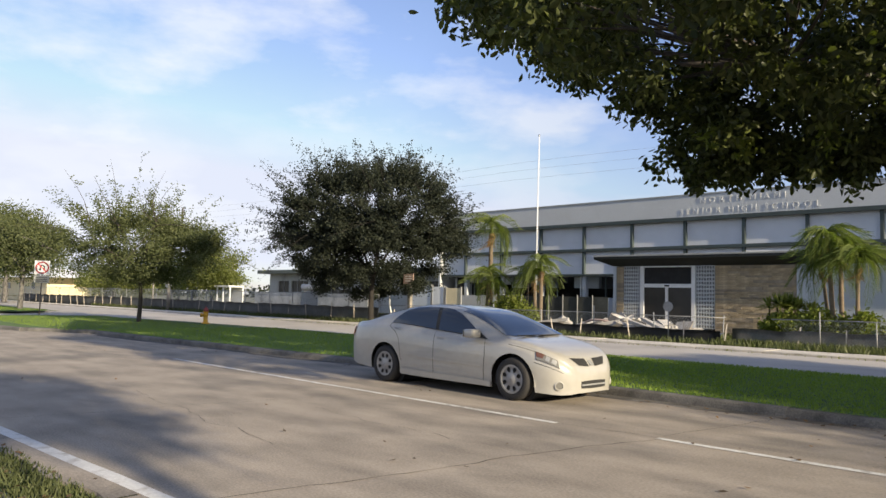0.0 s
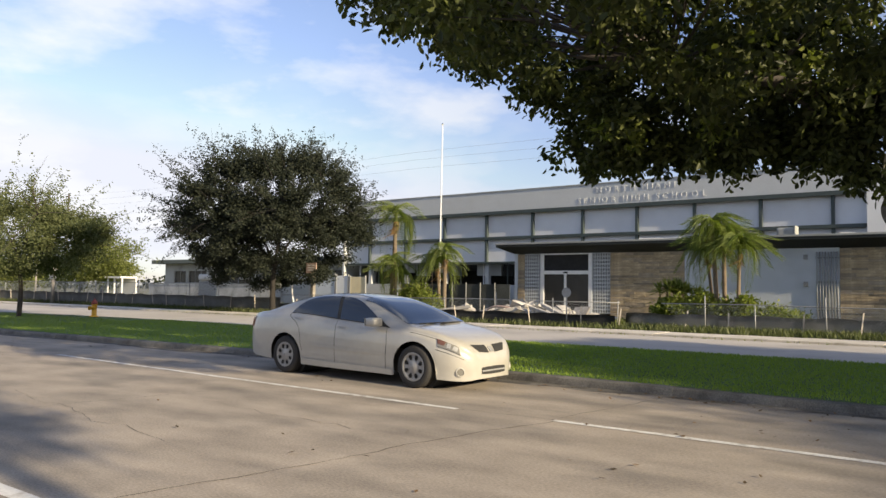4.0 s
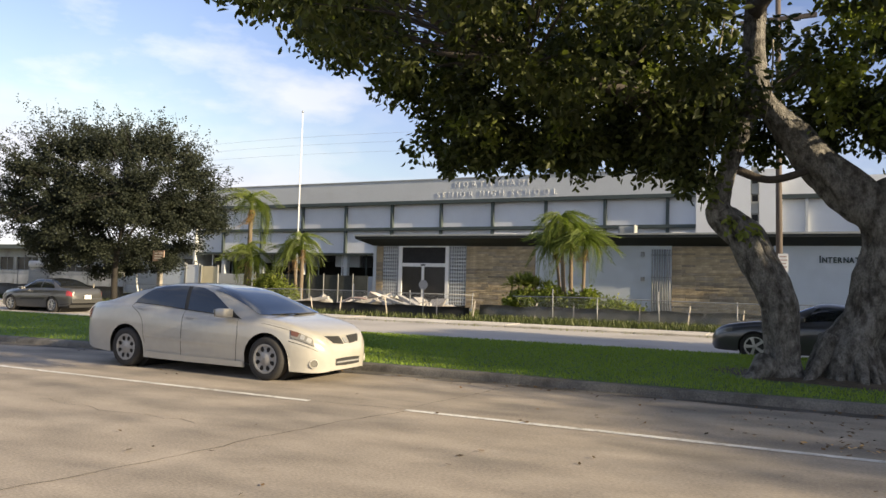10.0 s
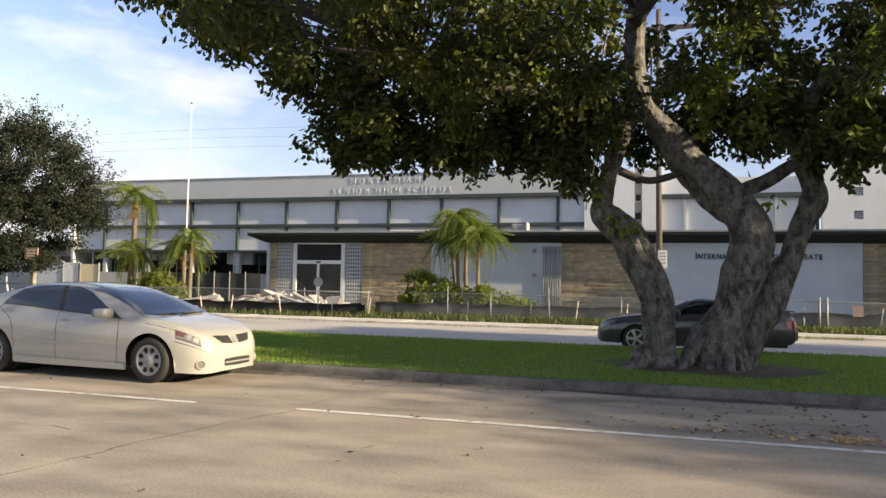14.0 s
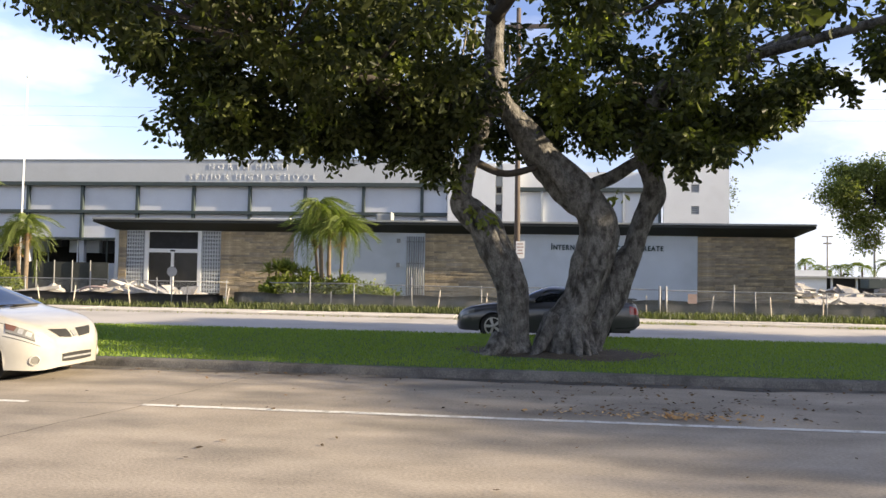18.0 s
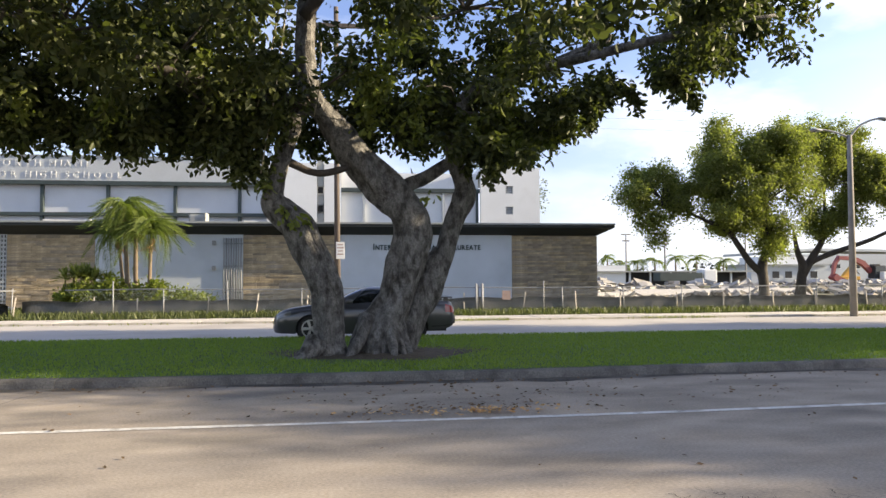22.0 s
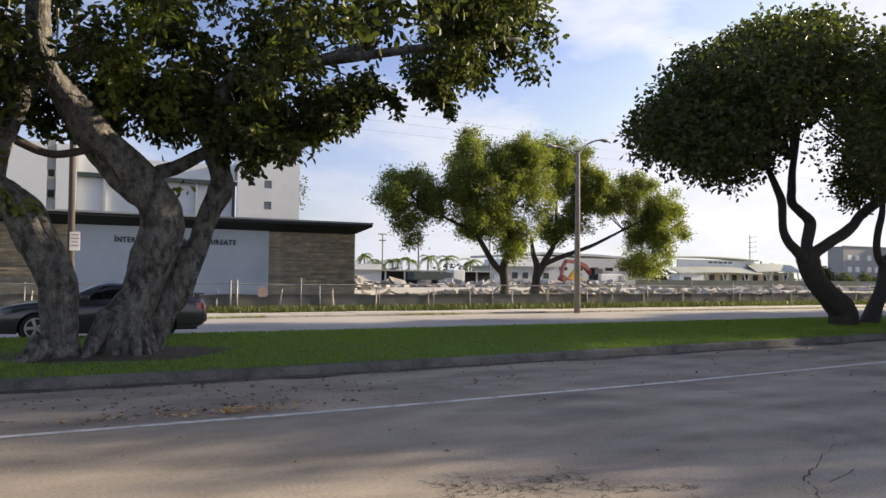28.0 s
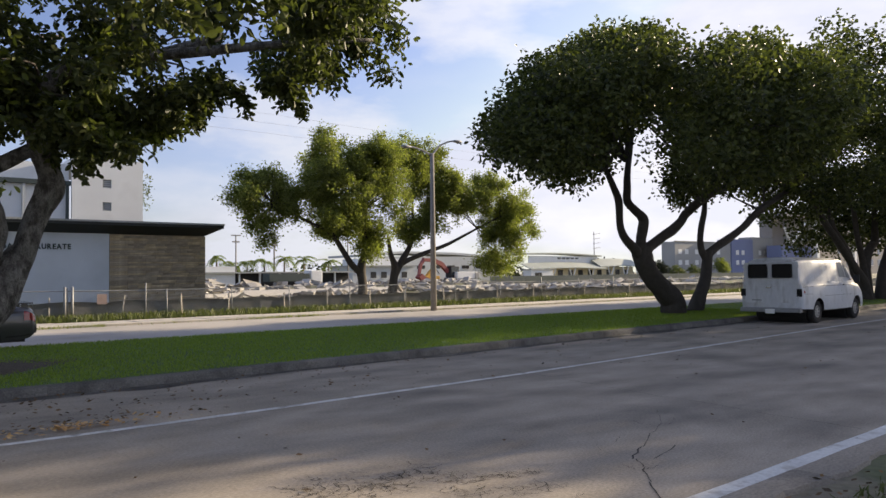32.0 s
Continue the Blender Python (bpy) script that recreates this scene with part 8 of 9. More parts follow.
rubble("rubble_heap", "heap of broken concrete slabs before the entrance", (-21.5, -15.2, 31.5, 35.2), 90, 61, 0.8)
rubble("rubble_heap", "low spread of broken concrete and bent sheets", (-25.2, -20.2, 31.0, 34.0), 40, 62, 0.4, 0.9)
for i, (x, y, a, tilt, ln) in enumerate(((-16.6, 32.0, -30, 14, 2.6), (-17.2, 31.7, -24, 10, 2.2), (-22.6, 31.5, 12, -8, 2.4), (-19.4, 31.6, 20, -12, 1.8))):
    b = thing("broken_beam", "broken pale beam lying on the rubble", "beam", "beams on the rubble")
    part("beam", box(-ln / 2, ln / 2, -0.12, 0.12, -0.08, 0.08, 0.02), M_RUBBLE, b)
    b.matrix_world = pose(x, y, 0.55, 0, tilt, a)
hose = thing("torn_duct", "pinkish torn duct curving over the rubble", "duct")
M_PINK = material("faded_pink", (0.40, 0.29, 0.25), 0.8)
part("duct", tube(*smooth_path([(-20.6, 31.8, 0.5), (-20.1, 31.7, 0.72), (-19.4, 31.7, 0.74), (-18.8, 31.8, 0.6)], [0.055] * 4, 6), 8), M_PINK, hose, "", True)
sheet_m = thing("plastic_sheet", "crumpled dark sheet and sand by the pavement edge", "sheet")
bm = bmesh.new()
rr = random.Random(77)
grid = [[bm.verts.new((-26.5 + 3.6 * i / 10, 28.6 + 1.6 * j / 5, -0.03 if i in (0, 10) or j in (0, 5) else rr.uniform(0.05, 0.42) * math.sin(math.pi * i / 10))) for j in range(6)] for i in range(11)]
for i in range(10):
    for j in range(5):
        bm.faces.new((grid[i][j], grid[i + 1][j], grid[i + 1][j + 1], grid[i][j + 1]))
part("sheet", bm, M_FABRIC, sheet_m, "", True)

rs = thing("round_sign", "round grey sign seen from behind on a thin post", "sign")
part("disc", lathe([(0.0, -0.01), (0.22, -0.01), (0.22, 0.01), (0.0, 0.01)], 24, "y"), M_STEEL, rs).location = (-14.75, 29.3, 1.52)
part("post", tube([(-14.75, 29.33, -0.03), (-14.75, 29.33, 1.45)], [0.03, 0.03], 8), M_STEEL, rs, "", True)

# utility pole with a small notice
pole = thing("utility_pole", "weathered wooden utility pole with a small notice", "pole")
part("pole", tube([(-0.15, 27.9, -0.03), (-0.20, 27.9, 5.5), (-0.24, 27.9, 12.0)], [0.125, 0.105, 0.09], 12), M_POLE, pole, "", True)
nt_ = part("notice", box(-0.22, 0.10, 27.70, 27.72, 2.28, 2.92, 0.01), M_WHITE, pole, "pale notice with faint red lines")
for k, w in enumerate((0.22, 0.25, 0.18, 0.23)):
    part("text_bar", box(-0.06 - w / 2, -0.06 + w / 2, 27.693, 27.699, 2.80 - k * 0.12, 2.84 - k * 0.12), M_PINK, nt_)
part("crossarm", box(-1.5, 1.0, 27.82, 27.94, 11.2, 11.35), M_POLE, pole)

# concrete street lamp with two arms
lamp = thing("street_lamp", "concrete street lamp with two curved arms", "street lamp")
part("pole", tube([(19.5, 25.62, -0.02), (19.5, 25.62, 7.0)], [0.14, 0.09], 12), M_CPOLE, lamp, "", True)
for pts, tip in (([(19.5, 25.62, 6.9), (19.9, 25.62, 7.35), (20.4, 25.62, 7.6), (20.75, 25.62, 7.68)], (20.95, 7.68, 4)), ([(19.5, 25.62, 6.9), (19.1, 25.62, 7.05), (18.6, 25.62, 7.16), (18.3, 25.62, 7.18)], (18.1, 7.17, 184))):
    arm = part("arm", tube(*smooth_path(pts, [0.05, 0.042, 0.038, 0.035], 4), 8), M_STEEL, lamp, "", True)
    hd = part("head", lathe([(0.03, -0.28), (0.08, -0.22), (0.12, 0.0), (0.11, 0.18), (0.04, 0.28)], 12, "x"), M_STEEL, lamp, "grey cobra head", True)
    hd.matrix_local = Matrix.LocRotScale((tip[0], 25.62, tip[1]), Euler((0, 0, radians(tip[2]))), (1, 1, 0.6))
    ln = part("lens", lathe([(0.02, -0.06), (0.10, 0.0), (0.10, 0.02)], 12, "z"), M_LAMP, hd)
    ln.location = (0.06, 0, -0.10)

# hydrant
hy = thing("fire_hydrant", "yellow fire hydrant with a red bonnet on the median", "fire hydrant", at=pose(-32.3, 17.3, 0.135, 0, 0, -40))
part("barrel", lathe([(0.17, 0.0), (0.17, 0.05), (0.11, 0.06), (0.105, 0.52), (0.14, 0.53), (0.14, 0.57)], 20), M_YELLOW, hy, "", True)
part("bonnet", lathe([(0.13, 0.57), (0.125, 0.66), (0.08, 0.74), (0.03, 0.77), (0.03, 0.83)], 20), M_ORANGE, hy, "orange-red bonnet", True)
for sg in (-1, 1):
    n = part("side_outlet", lathe([(0.06, 0.0), (0.06, 0.10), (0.075, 0.10), (0.075, 0.15), (0.03, 0.17)], 12, "x"), M_YELLOW, hy, "", True)
    n.matrix_local = Matrix.Translation((sg * 0.09, 0, 0.44)) @ Matrix.Rotation(0 if sg > 0 else math.pi, 4, "Z")
n = part("front_outlet", lathe([(0.08, 0.0), (0.08, 0.09), (0.10, 0.09), (0.10, 0.15), (0.04, 0.17)], 14, "y"), M_YELLOW, hy, "", True)
n.matrix_local = Matrix.Translation((0, -0.09, 0.40)) @ Matrix.Rotation(math.pi, 4, "Z")
part("foot_flange", lathe([(0.19, -0.02), (0.19, 0.03)], 20), M_YELLOW, hy)

# no U-turn sign
us = thing("road_sign", "white no-U-turn road sign over a small plate on a brown post", "sign", at=pose(-44.3, 13.8, 0.13, 0, 0, 68))
part("post", box(-0.03, 0.03, -0.03, 0.03, -0.02, 3.0), M_POLE, us)
pl = part("sign_plate", box(-0.38, 0.38, -0.05, -0.032, 2.25, 3.02, 0.01), M_WHITE, us)
M_SIGN_RED = material("sign_red", (0.55, 0.03, 0.03), 0.5, vary=0.05)


def flat_ring(r0, r1, a0, a1, z, x=0.0, y=-0.056, n=28):
    bm = bmesh.new()
    rows = []
    for k in range(n + 1):
        a = radians(a0 + (a1 - a0) * k / n)
        rows.append((bm.verts.new((x + r0 * math.cos(a), y, z + r0 * math.sin(a))), bm.verts.new((x + r1 * math.cos(a), y, z + r1 * math.sin(a)))))
    for a, b in zip(rows, rows[1:]):
        bm.faces.new((a[0], a[1], b[1], b[0]))
    bmesh.ops.solidify(bm, geom=bm.faces[:], thickness=0.004)
    return bm


part("ring", flat_ring(0.27, 0.34, 0, 360, 2.63), M_SIGN_RED, pl, "red ring")
part("arrow_bend", flat_ring(0.07, 0.13, 0, 180, 2.66), M_BLACK, pl)
part("arrow_stem", box(0.07, 0.13, -0.060, -0.053, 2.46, 2.66), M_BLACK, pl)
part("arrow_stem", box(-0.13, -0.07, -0.060, -0.053, 2.56, 2.66), M_BLACK, pl)
bm = bmesh.new()
v = [bm.verts.new(p) for p in ((-0.19, -0.058, 2.57), (-0.01, -0.058, 2.57), (-0.10, -0.058, 2.45))]
bm.faces.new(v)
bmesh.ops.solidify(bm, geom=bm.faces[:], thickness=0.004)
part("arrow_head", bm, M_BLACK, pl)
sl = part("slash", box(-0.29, 0.29, -0.066, -0.061, -0.03, 0.03), M_SIGN_RED, pl, "red slash")
sl.matrix_local = pose(0, 0, 2.63, 0, 45, 0)
p2_ = part("small_plate", box(-0.38, 0.38, -0.05, -0.032, 1.78, 2.20, 0.01), M_ROOF_EDGE, us, "grey plate below the sign")
for z in (2.08, 1.98, 1.88):
    part("text_bar", box(-0.28, 0.28, -0.055, -0.051, z - 0.02, z + 0.02), M_BLACK, p2_)

# pinkish sign post by the oak
sp = thing("site_sign", "faded pinkish notice on a square pale post", "sign")
part("post", box(-31.95, -31.72, 30.2, 30.42, -0.03, 3.0), M_CPOLE, sp)
nb = part("board", box(-32.25, -31.40, 30.12, 30.17, 2.45, 3.05, 0.01), M_PINK, sp, "faded pink board")
for z in (2.9, 2.76, 2.62):
    part("text_bar", box(-32.1, -31.55, 30.108, 30.117, z - 0.025, z + 0.025), M_WHITE, nb)
wh = thing("gate_notice", "small pinkish notice tied to the fence", "notice")
part("board", box(6.6, 6.95, FENCE_Y - 0.05, FENCE_Y - 0.035, 0.62, 1.0), M_PINK, wh)

# portable toilet
pt = thing("portable_toilet", "grey portable toilet with a white domed roof", "portable toilet", at=pose(-44.5, 32.2, 0, 0, 0, -38))
M_TOILET = material("grey_plastic", (0.32, 0.33, 0.33), 0.6, vary=0.08, scale=3)
part("cabin", box(-0.6, 0.6, -0.6, 0.6, 0.0, 2.0, 0.04), M_TOILET, pt, "grey plastic cabin")
part("roof", box(-0.66, 0.66, -0.66, 0.66, 2.0, 2.42, 0.16), M_WHITE, pt, "white domed roof", True)
dr = part("door", box(-0.42, 0.42, -0.63, -0.602, 0.1, 1.95, 0.01), M_TOILET, pt, "grey door")
part("latch", box(0.28, 0.36, -0.66, -0.63, 0.95, 1.1), M_BLACK, dr)
part("notice", box(-0.2, 0.1, -0.64, -0.632, 1.55, 1.75), M_WHITE, dr)
part("base", box(-0.62, 0.62, -0.62, 0.62, -0.03, 0.08), M_BLACK, pt)

# flagpole
fp = thing("flagpole", "tall white flagpole on a low base", "flagpole")
part("pole", tube([(-26.68, 36, -0.03), (-26.66, 36, 6), (-26.6, 36, 11.8)], [0.05, 0.036, 0.022], 12), M_PANEL, fp, "", True)
part("finial", lathe([(0.02, 0.0), (0.07, 0.05), (0.07, 0.09), (0.02, 0.14)], 12), M_CHROME, fp, "", True).location = (-26.6, 36, 11.8)
part("base", lathe([(0.4, -0.03), (0.4, 0.3), (0.16, 0.34)], 16), M_WALK, fp).location = (-26.68, 36, 0)
part("cleat_box", box(-26.82, -26.58, 35.86, 35.93, 1.3, 1.55), M_STEEL, fp)
part("halyard", tube([(-26.56, 35.93, 1.5), (-26.52, 35.95, 11.7)], [0.008, 0.008], 5), M_WHITE, fp)

# concrete pole and electric poles on the left
for x, y, h, r, nm, lb in ((-60.9, 29.2, 3.15, 0.17, "concrete_post", "short pale concrete post with fittings"), (-76.5, 35.0, 3.9, 0.06, "metal_post", "thin metal post behind the fence"), (-74.4, 34.0, 3.8, 0.07, "metal_post", "thin metal post behind the fence")):
    q_ = thing(nm, lb, "post")
    part("shaft", tube([(x, y, -0.03), (x, y, h)], [r, r * 0.8], 10), M_CPOLE, q_, "", True)
    part("cap", box(x - r * 1.3, x + r * 1.3, y - r, y + r, h - 0.5, h - 0.05, 0.03), M_WHITE, q_)
    part("fitting", box(x - r * 1.8, x + r * 1.8, y - r * 1.1, y + r * 0.5, h - 1.2, h - 0.9, 0.03), M_ROOF_EDGE, q_)

# screens and gates between the oak and the main block
for i, (x0, x1, z1, mat, lb) in enumerate(((-46.0, -43.4, 2.7, M_BLUE_WALL, "pale green metal gate leaf"), (-43.2, -41.9, 2.6, M_WHITE_WALL, "white panelled metal yard gate"), (-41.6, -40.0, 2.5, M_CREAM, "cream panel catching the sun"))):
    g_ = thing("yard_gate", lb, "gate", "gates beside the school")
    part("panel", box(x0, x1, 43.9, 43.96, 0.1, z1), mat, g_)
    part("frame", box(x0 - 0.06, x0, 43.86, 44.0, -0.03, z1 + 0.1), M_STEEL, g_)
    part("frame", box(x1, x1 + 0.06, 43.86, 44.0, -0.03, z1 + 0.1), M_STEEL, g_)
M_DARK_SCREEN = material("dark_screen_cloth", (0.055, 0.06, 0.056), 0.9, vary=0.25, scale=1.2, fine=14, bump=0.3)
M_BLOCK = material("stained_block", (0.46, 0.46, 0.45), 0.9, vary=0.15, scale=1.0, fine=20, dark=(0.18, 0.18, 0.17), dark_at=(0.45, 0.7), dark_scale=0.8)
sc = thing("screened_fence", "dark torn screen on a fence before the stripped rooms", "fence")
for i in range(8):
    x0 = -32.2 + i * 1.1
    part("screen", box(x0, x0 + 1.05, 39.0, 39.03, 0.05, 1.95), M_DARK_SCREEN, sc, "dark grey-green torn screen")
    part("post", tube([(x0, 38.96, -0.03), (x0, 38.96, 2.05)], [0.03, 0.03], 6), M_STEEL, sc)
lw = thing("low_wall", "low stained grey block wall before the classroom wing", "wall", kind="structure")
part("wall", box(-64.5, -47.0, 40.0, 40.2, 0, 1.65), M_BLOCK, lw)
part("coping", box(-64.6, -46.9, 39.95, 40.25, 1.65, 1.74), M_BLOCK, lw)
wt = thing("white_pipe_bend", "thin bent white pipe leaning by the oak", "pipe")
part("pipe", tube(*smooth_path([(-36.2, 33, 0), (-36.6, 33, 1.4), (-36.4, 33, 3.4)], [0.05, 0.05, 0.05], 6), 6), M_WHITE, wt, "", True)
# mulch round the fig
mu = thing("mulch_ring", "dark bare soil and dead leaves round the fig trunks", "mulch")
bm = bmesh.new()
c0 = bm.verts.new((0.8, 14.2, 0.155))
rg = [bm.verts.new((0.8 + 2.1 * math.cos(a) * (1 + 0.15 * math.sin(3 * a)), 14.2 + 1.25 * math.sin(a) * (1 + 0.12 * math.cos(5 * a)), 0.139)) for a in np.linspace(0, 2 * math.pi, 40, endpoint=False)]
for k in range(40):
    bm.faces.new((c0, rg[k], rg[(k + 1) % 40]))
M_BED = material("dark_mulch", (0.06, 0.045, 0.032), 0.95, vary=0.3, scale=6, fine=30, bump=0.6)
part("soil", bm, M_BED, mu)


# ---- the cleared site and the distance ----
def windows(parent, x0, x1, z0, z1, y, cols, rows, w, h, mat, frame=None):
    for i in range(cols):
        for j in range(rows):
            x = x0 + (x1 - x0) * (i + 0.5) / cols
            z = z0 + (z1 - z0) * (j + 0.5) / rows
            o = part("window", box(x - w / 2, x + w / 2, y - 0.03, y + 0.02, z - h / 2, z + h / 2), mat, parent)
            part("sill", box(x - w / 2 - 0.05, x + w / 2 + 0.05, y - 0.10, y - 0.031, z - h / 2 - 0.08, z - h / 2), frame or M_WHITE, o)


tagged(part("site_slab", box(14, 75, 46, 66, -0.03, 0.30), M_WALK), "pale cleared concrete floor slab of a demolished block", "slab", "", "structure")
rubble("rubble_field", "long bank of broken concrete on the cleared site", (15.5, 60, 42, 47), 330, 63, 0.7, 0.8)
rubble("rubble_field", "heap of broken concrete beside the school wing", (15.2, 23, 54, 62), 130, 64, 1.9, 0.9)
rubble("rubble_field", "bank of broken concrete below the excavator", (38, 66, 66, 76), 230, 65, 1.1, 1.0)
rubble("rubble_field", "far bank of broken concrete and scrap", (24, 45, 68, 76), 70, 66, 0.9, 1.6)
rubble("rubble_field", "grey rubble behind the far fence", (60, 110, 52, 60), 90, 67, 0.9, 1.6)

# excavator
M_EXC_YELLOW = material("machine_yellow", (0.55, 0.30, 0.03), 0.6, vary=0.15, scale=4)
ex = thing("excavator", "red and yellow tracked excavator with a bent boom on the rubble", "excavator")


def beam(points, w, d, y):
    bm = bmesh.new()
    pts = [Vector(p) for p in points]
    rows = []
    for i, p in enumerate(pts):
        t = (pts[min(i + 1, len(pts) - 1)] - pts[max(i - 1, 0)]).normalized()
        n = Vector((-t.z, 0, t.x)) * w[i]
        rows.append([bm.verts.new((p + n * s1 + Vector((0, y + d * s2, 0)))) for s1, s2 in ((-1, -1), (1, -1), (1, 1), (-1, 1))])
    for a, b in zip(rows, rows[1:]):
        for k in range(4):
            bm.faces.new((a[k], a[(k + 1) % 4], b[(k + 1) % 4], b[k]))
    bm.faces.new(rows[0][::-1])
    bm.faces.new(rows[-1])
    bmesh.ops.recalc_face_normals(bm, faces=bm.faces)
    return bm


EY = 75.0
part("boom", beam([(59.0, 0, 1.9), (58.0, 0, 2.9), (56.8, 0, 3.4), (55.0, 0, 3.5)], [0.24, 0.28, 0.25, 0.18], 0.25, EY), M_ORANGE, ex, "red boom")
part("stick", beam([(55.2, 0, 3.65), (54.6, 0, 2.8), (54.3, 0, 1.4)], [0.19, 0.17, 0.13], 0.2, EY), M_ORANGE, ex, "red stick")
part("bucket", beam([(54.3, 0, 1.5), (54.9, 0, 0.9), (55.6, 0, 0.9)], [0.3, 0.45, 0.2], 0.5, EY), M_ORANGE, ex)
part("ram", tube([(57.6, EY, 1.6), (56.6, EY, 3.1)], [0.09, 0.07], 8), M_CHROME, ex)
part("cab", box(59.0, 60.4, EY - 0.7, EY + 0.4, 1.1, 2.6, 0.06), M_BLACK, ex, "dark cab")
part("cab_window", box(59.1, 60.3, EY - 0.72, EY - 0.703, 1.6, 2.5), M_GLASS, ex)
part("house", box(59.6, 63.0, EY - 1.3, EY + 1.3, 1.0, 1.9, 0.08), M_WHITE, ex, "pale engine house")
part("counterweight", box(62.6, 63.4, EY - 1.35, EY + 1.35, 0.95, 1.8, 0.12), M_STEEL, ex)
part("turntable", lathe([(1.0, 0.75), (1.0, 1.02)], 20), M_BLACK, ex).location = (60.8, EY, 0)
for y in (EY - 1.4, EY + 0.8):
    part("track", box(58.6, 62.8, y, y + 0.6, 0.0, 0.8, 0.25), M_BLACK, ex, "steel track")
ye = thing("loader", "yellow machine working behind the excavator", "loader")
part("arm", beam([(57.4, 0, 0.6), (58.3, 0, 1.6), (58.9, 0, 2.4)], [0.3, 0.35, 0.2], 0.25, EY + 3), M_EXC_YELLOW, ye)
part("body", box(57.0, 59.6, EY + 2.4, EY + 4.2, 0.4, 1.4, 0.1), M_EXC_YELLOW, ye)
for x in (57.4, 59.2):
    part("wheel", lathe([(0.3, 0), (0.5, 0.02), (0.5, 0.4), (0.3, 0.42)], 18, "y"), M_TYRE, ye).location = (x, EY + 2.2, 0.5)

# white sheds and halls
hl = thing("white_hall", "long white industrial hall with a low green-grey roof", "building")
part("wall", box(80, 120, 130, 131, 0, 5.6), M_GREY_WALL, hl)
part("roof", beam([(78, 0, 5.6), (90, 0, 6.5), (104, 0, 6.3), (122, 0, 5.4)], [0.25, 0.25, 0.25, 0.25], 6, 136), M_GREY_WALL, hl)
windows(hl, 84, 118, 2.4, 4.0, 130, 8, 1, 2.2, 0.8, M_DOOR)
st = thing("stepped_shed", "white stepped shed with a dark doorway", "building")
part("block", box(70, 84, 118, 126, 0, 3.2), M_GREY_WALL, st)
part("block", box(73, 82, 120, 127, 3.2, 4.8), M_WHITE_WALL, st)
part("roof", box(69.5, 84.5, 117.5, 126.5, 3.2, 3.45), M_ROOF_EDGE, st)
windows(st, 71, 83, 0.6, 2.6, 118, 5, 1, 1.3, 1.2, M_DOOR)
tr = thing("green_truck", "green and white truck standing on the site", "truck")
part("bed", box(38.0, 43.5, 84, 86, 0.9, 1.9, 0.06), M_GREEN, tr, "dark green truck bed")
part("cab", box(43.7, 45.4, 84, 86, 0.7, 2.3, 0.15), M_WHITE, tr, "white cab")
part("windscreen", box(45.38, 45.42, 84.2, 85.8, 1.4, 2.1), M_GLASS, tr)
for x in (39, 42.4, 44.6):
    part("wheel", lathe([(0.25, 0), (0.45, 0.02), (0.45, 0.3), (0.25, 0.32)], 18, "y"), M_TYRE, tr).location = (x, 83.9, 0.45)
ls = thing("low_shed", "low pale shed with a dark band of openings", "building")
part("wall", box(31.5, 36, 90, 96, 0, 2.9), M_WHITE_WALL, ls)
part("roof", box(31.2, 54, 89.5, 96, 2.0, 2.2), M_ROOF_EDGE, ls)
# dark sheet in place of the shaded space behind the posts
part("opening", box(36, 53, 90.5, 90.6, 0.3, 2.0), M_DARK, ls)
for x in np.arange(36.5, 53, 2.8):
    part("post", box(x, x + 0.2, 90, 90.2, 0, 2.0), M_WHITE_WALL, ls)

M_STATION = material("pale_green_grey_roofing", (0.36, 0.385, 0.345), 0.6, vary=0.08, scale=0.3)
ar = thing("arched_station", "pale station hall with low curved green-grey roofs on slanting struts", "building")


def sloped(x0, x1, ya, za, yb, zb, t=0.2):
    bm = bmesh.new()
    n = 10
    rows = []
    for k in range(n + 1):
        x = x0 + (x1 - x0) * k / n
        c = 0.28 * math.sin(math.pi * k / n)
        rows.append([bm.verts.new(p) for p in ((x, ya, za + c), (x, yb, zb + c), (x, yb, zb + c - t), (x, ya, za + c - t))])
    for a, b in zip(rows, rows[1:]):
        for k in range(4):
            bm.faces.new((a[k], a[(k + 1) % 4], b[(k + 1) % 4], b[k]))
    bm.faces.new(rows[0])
    bm.faces.new(rows[-1][::-1])
    bmesh.ops.recalc_face_normals(bm, faces=bm.faces)
    return bm


pts = [(113 + 25 * k / 10, 0, 5.75 + 0.45 * math.sin(math.pi * (0.12 + 0.80 * k / 10)) - 0.035 * k) for k in range(11)]
part("roof", beam(pts, [0.13] * 11, 2.5, 117.5), M_STATION, ar, "long low curved roof")
part("upper_wall", box(114, 137, 115.6, 116, 3.4, 5.45), M_WHITE_WALL, ar, "white wall below the curved roof")
for k in range(5):
    part("clerestory", box(123.0 + 1.5 * k, 124.1 + 1.5 * k, 115.54, 115.59, 4.75, 5.15), M_GLASS, ar)
part("roof", sloped(111, 136, 112, 2.55, 115.3, 3.75), M_STATION, ar, "sloping pale canopy roof")
part("roof", sloped(134.5, 149.5, 112.5, 3.0, 115.5, 4.7), M_STATION, ar, "sloping pale canopy roof")
for x in (113.0, 118.0, 124.5, 131.0, 138, 143.5, 148.5):
    for dx in (-1.1, 1.1):
        part("strut", tube([(x, 112.4, 0), (x + dx, 112.3, 2.9)], [0.2, 0.14], 6), M_WHITE, ar)
part("wall", box(120, 149, 114.4, 115, 0, 2.9), M_CREAM, ar, "warm yellow lit wall")
windows(ar, 121, 148, 0.5, 2.5, 114.4, 8, 1, 1.6, 1.5, M_DOOR)
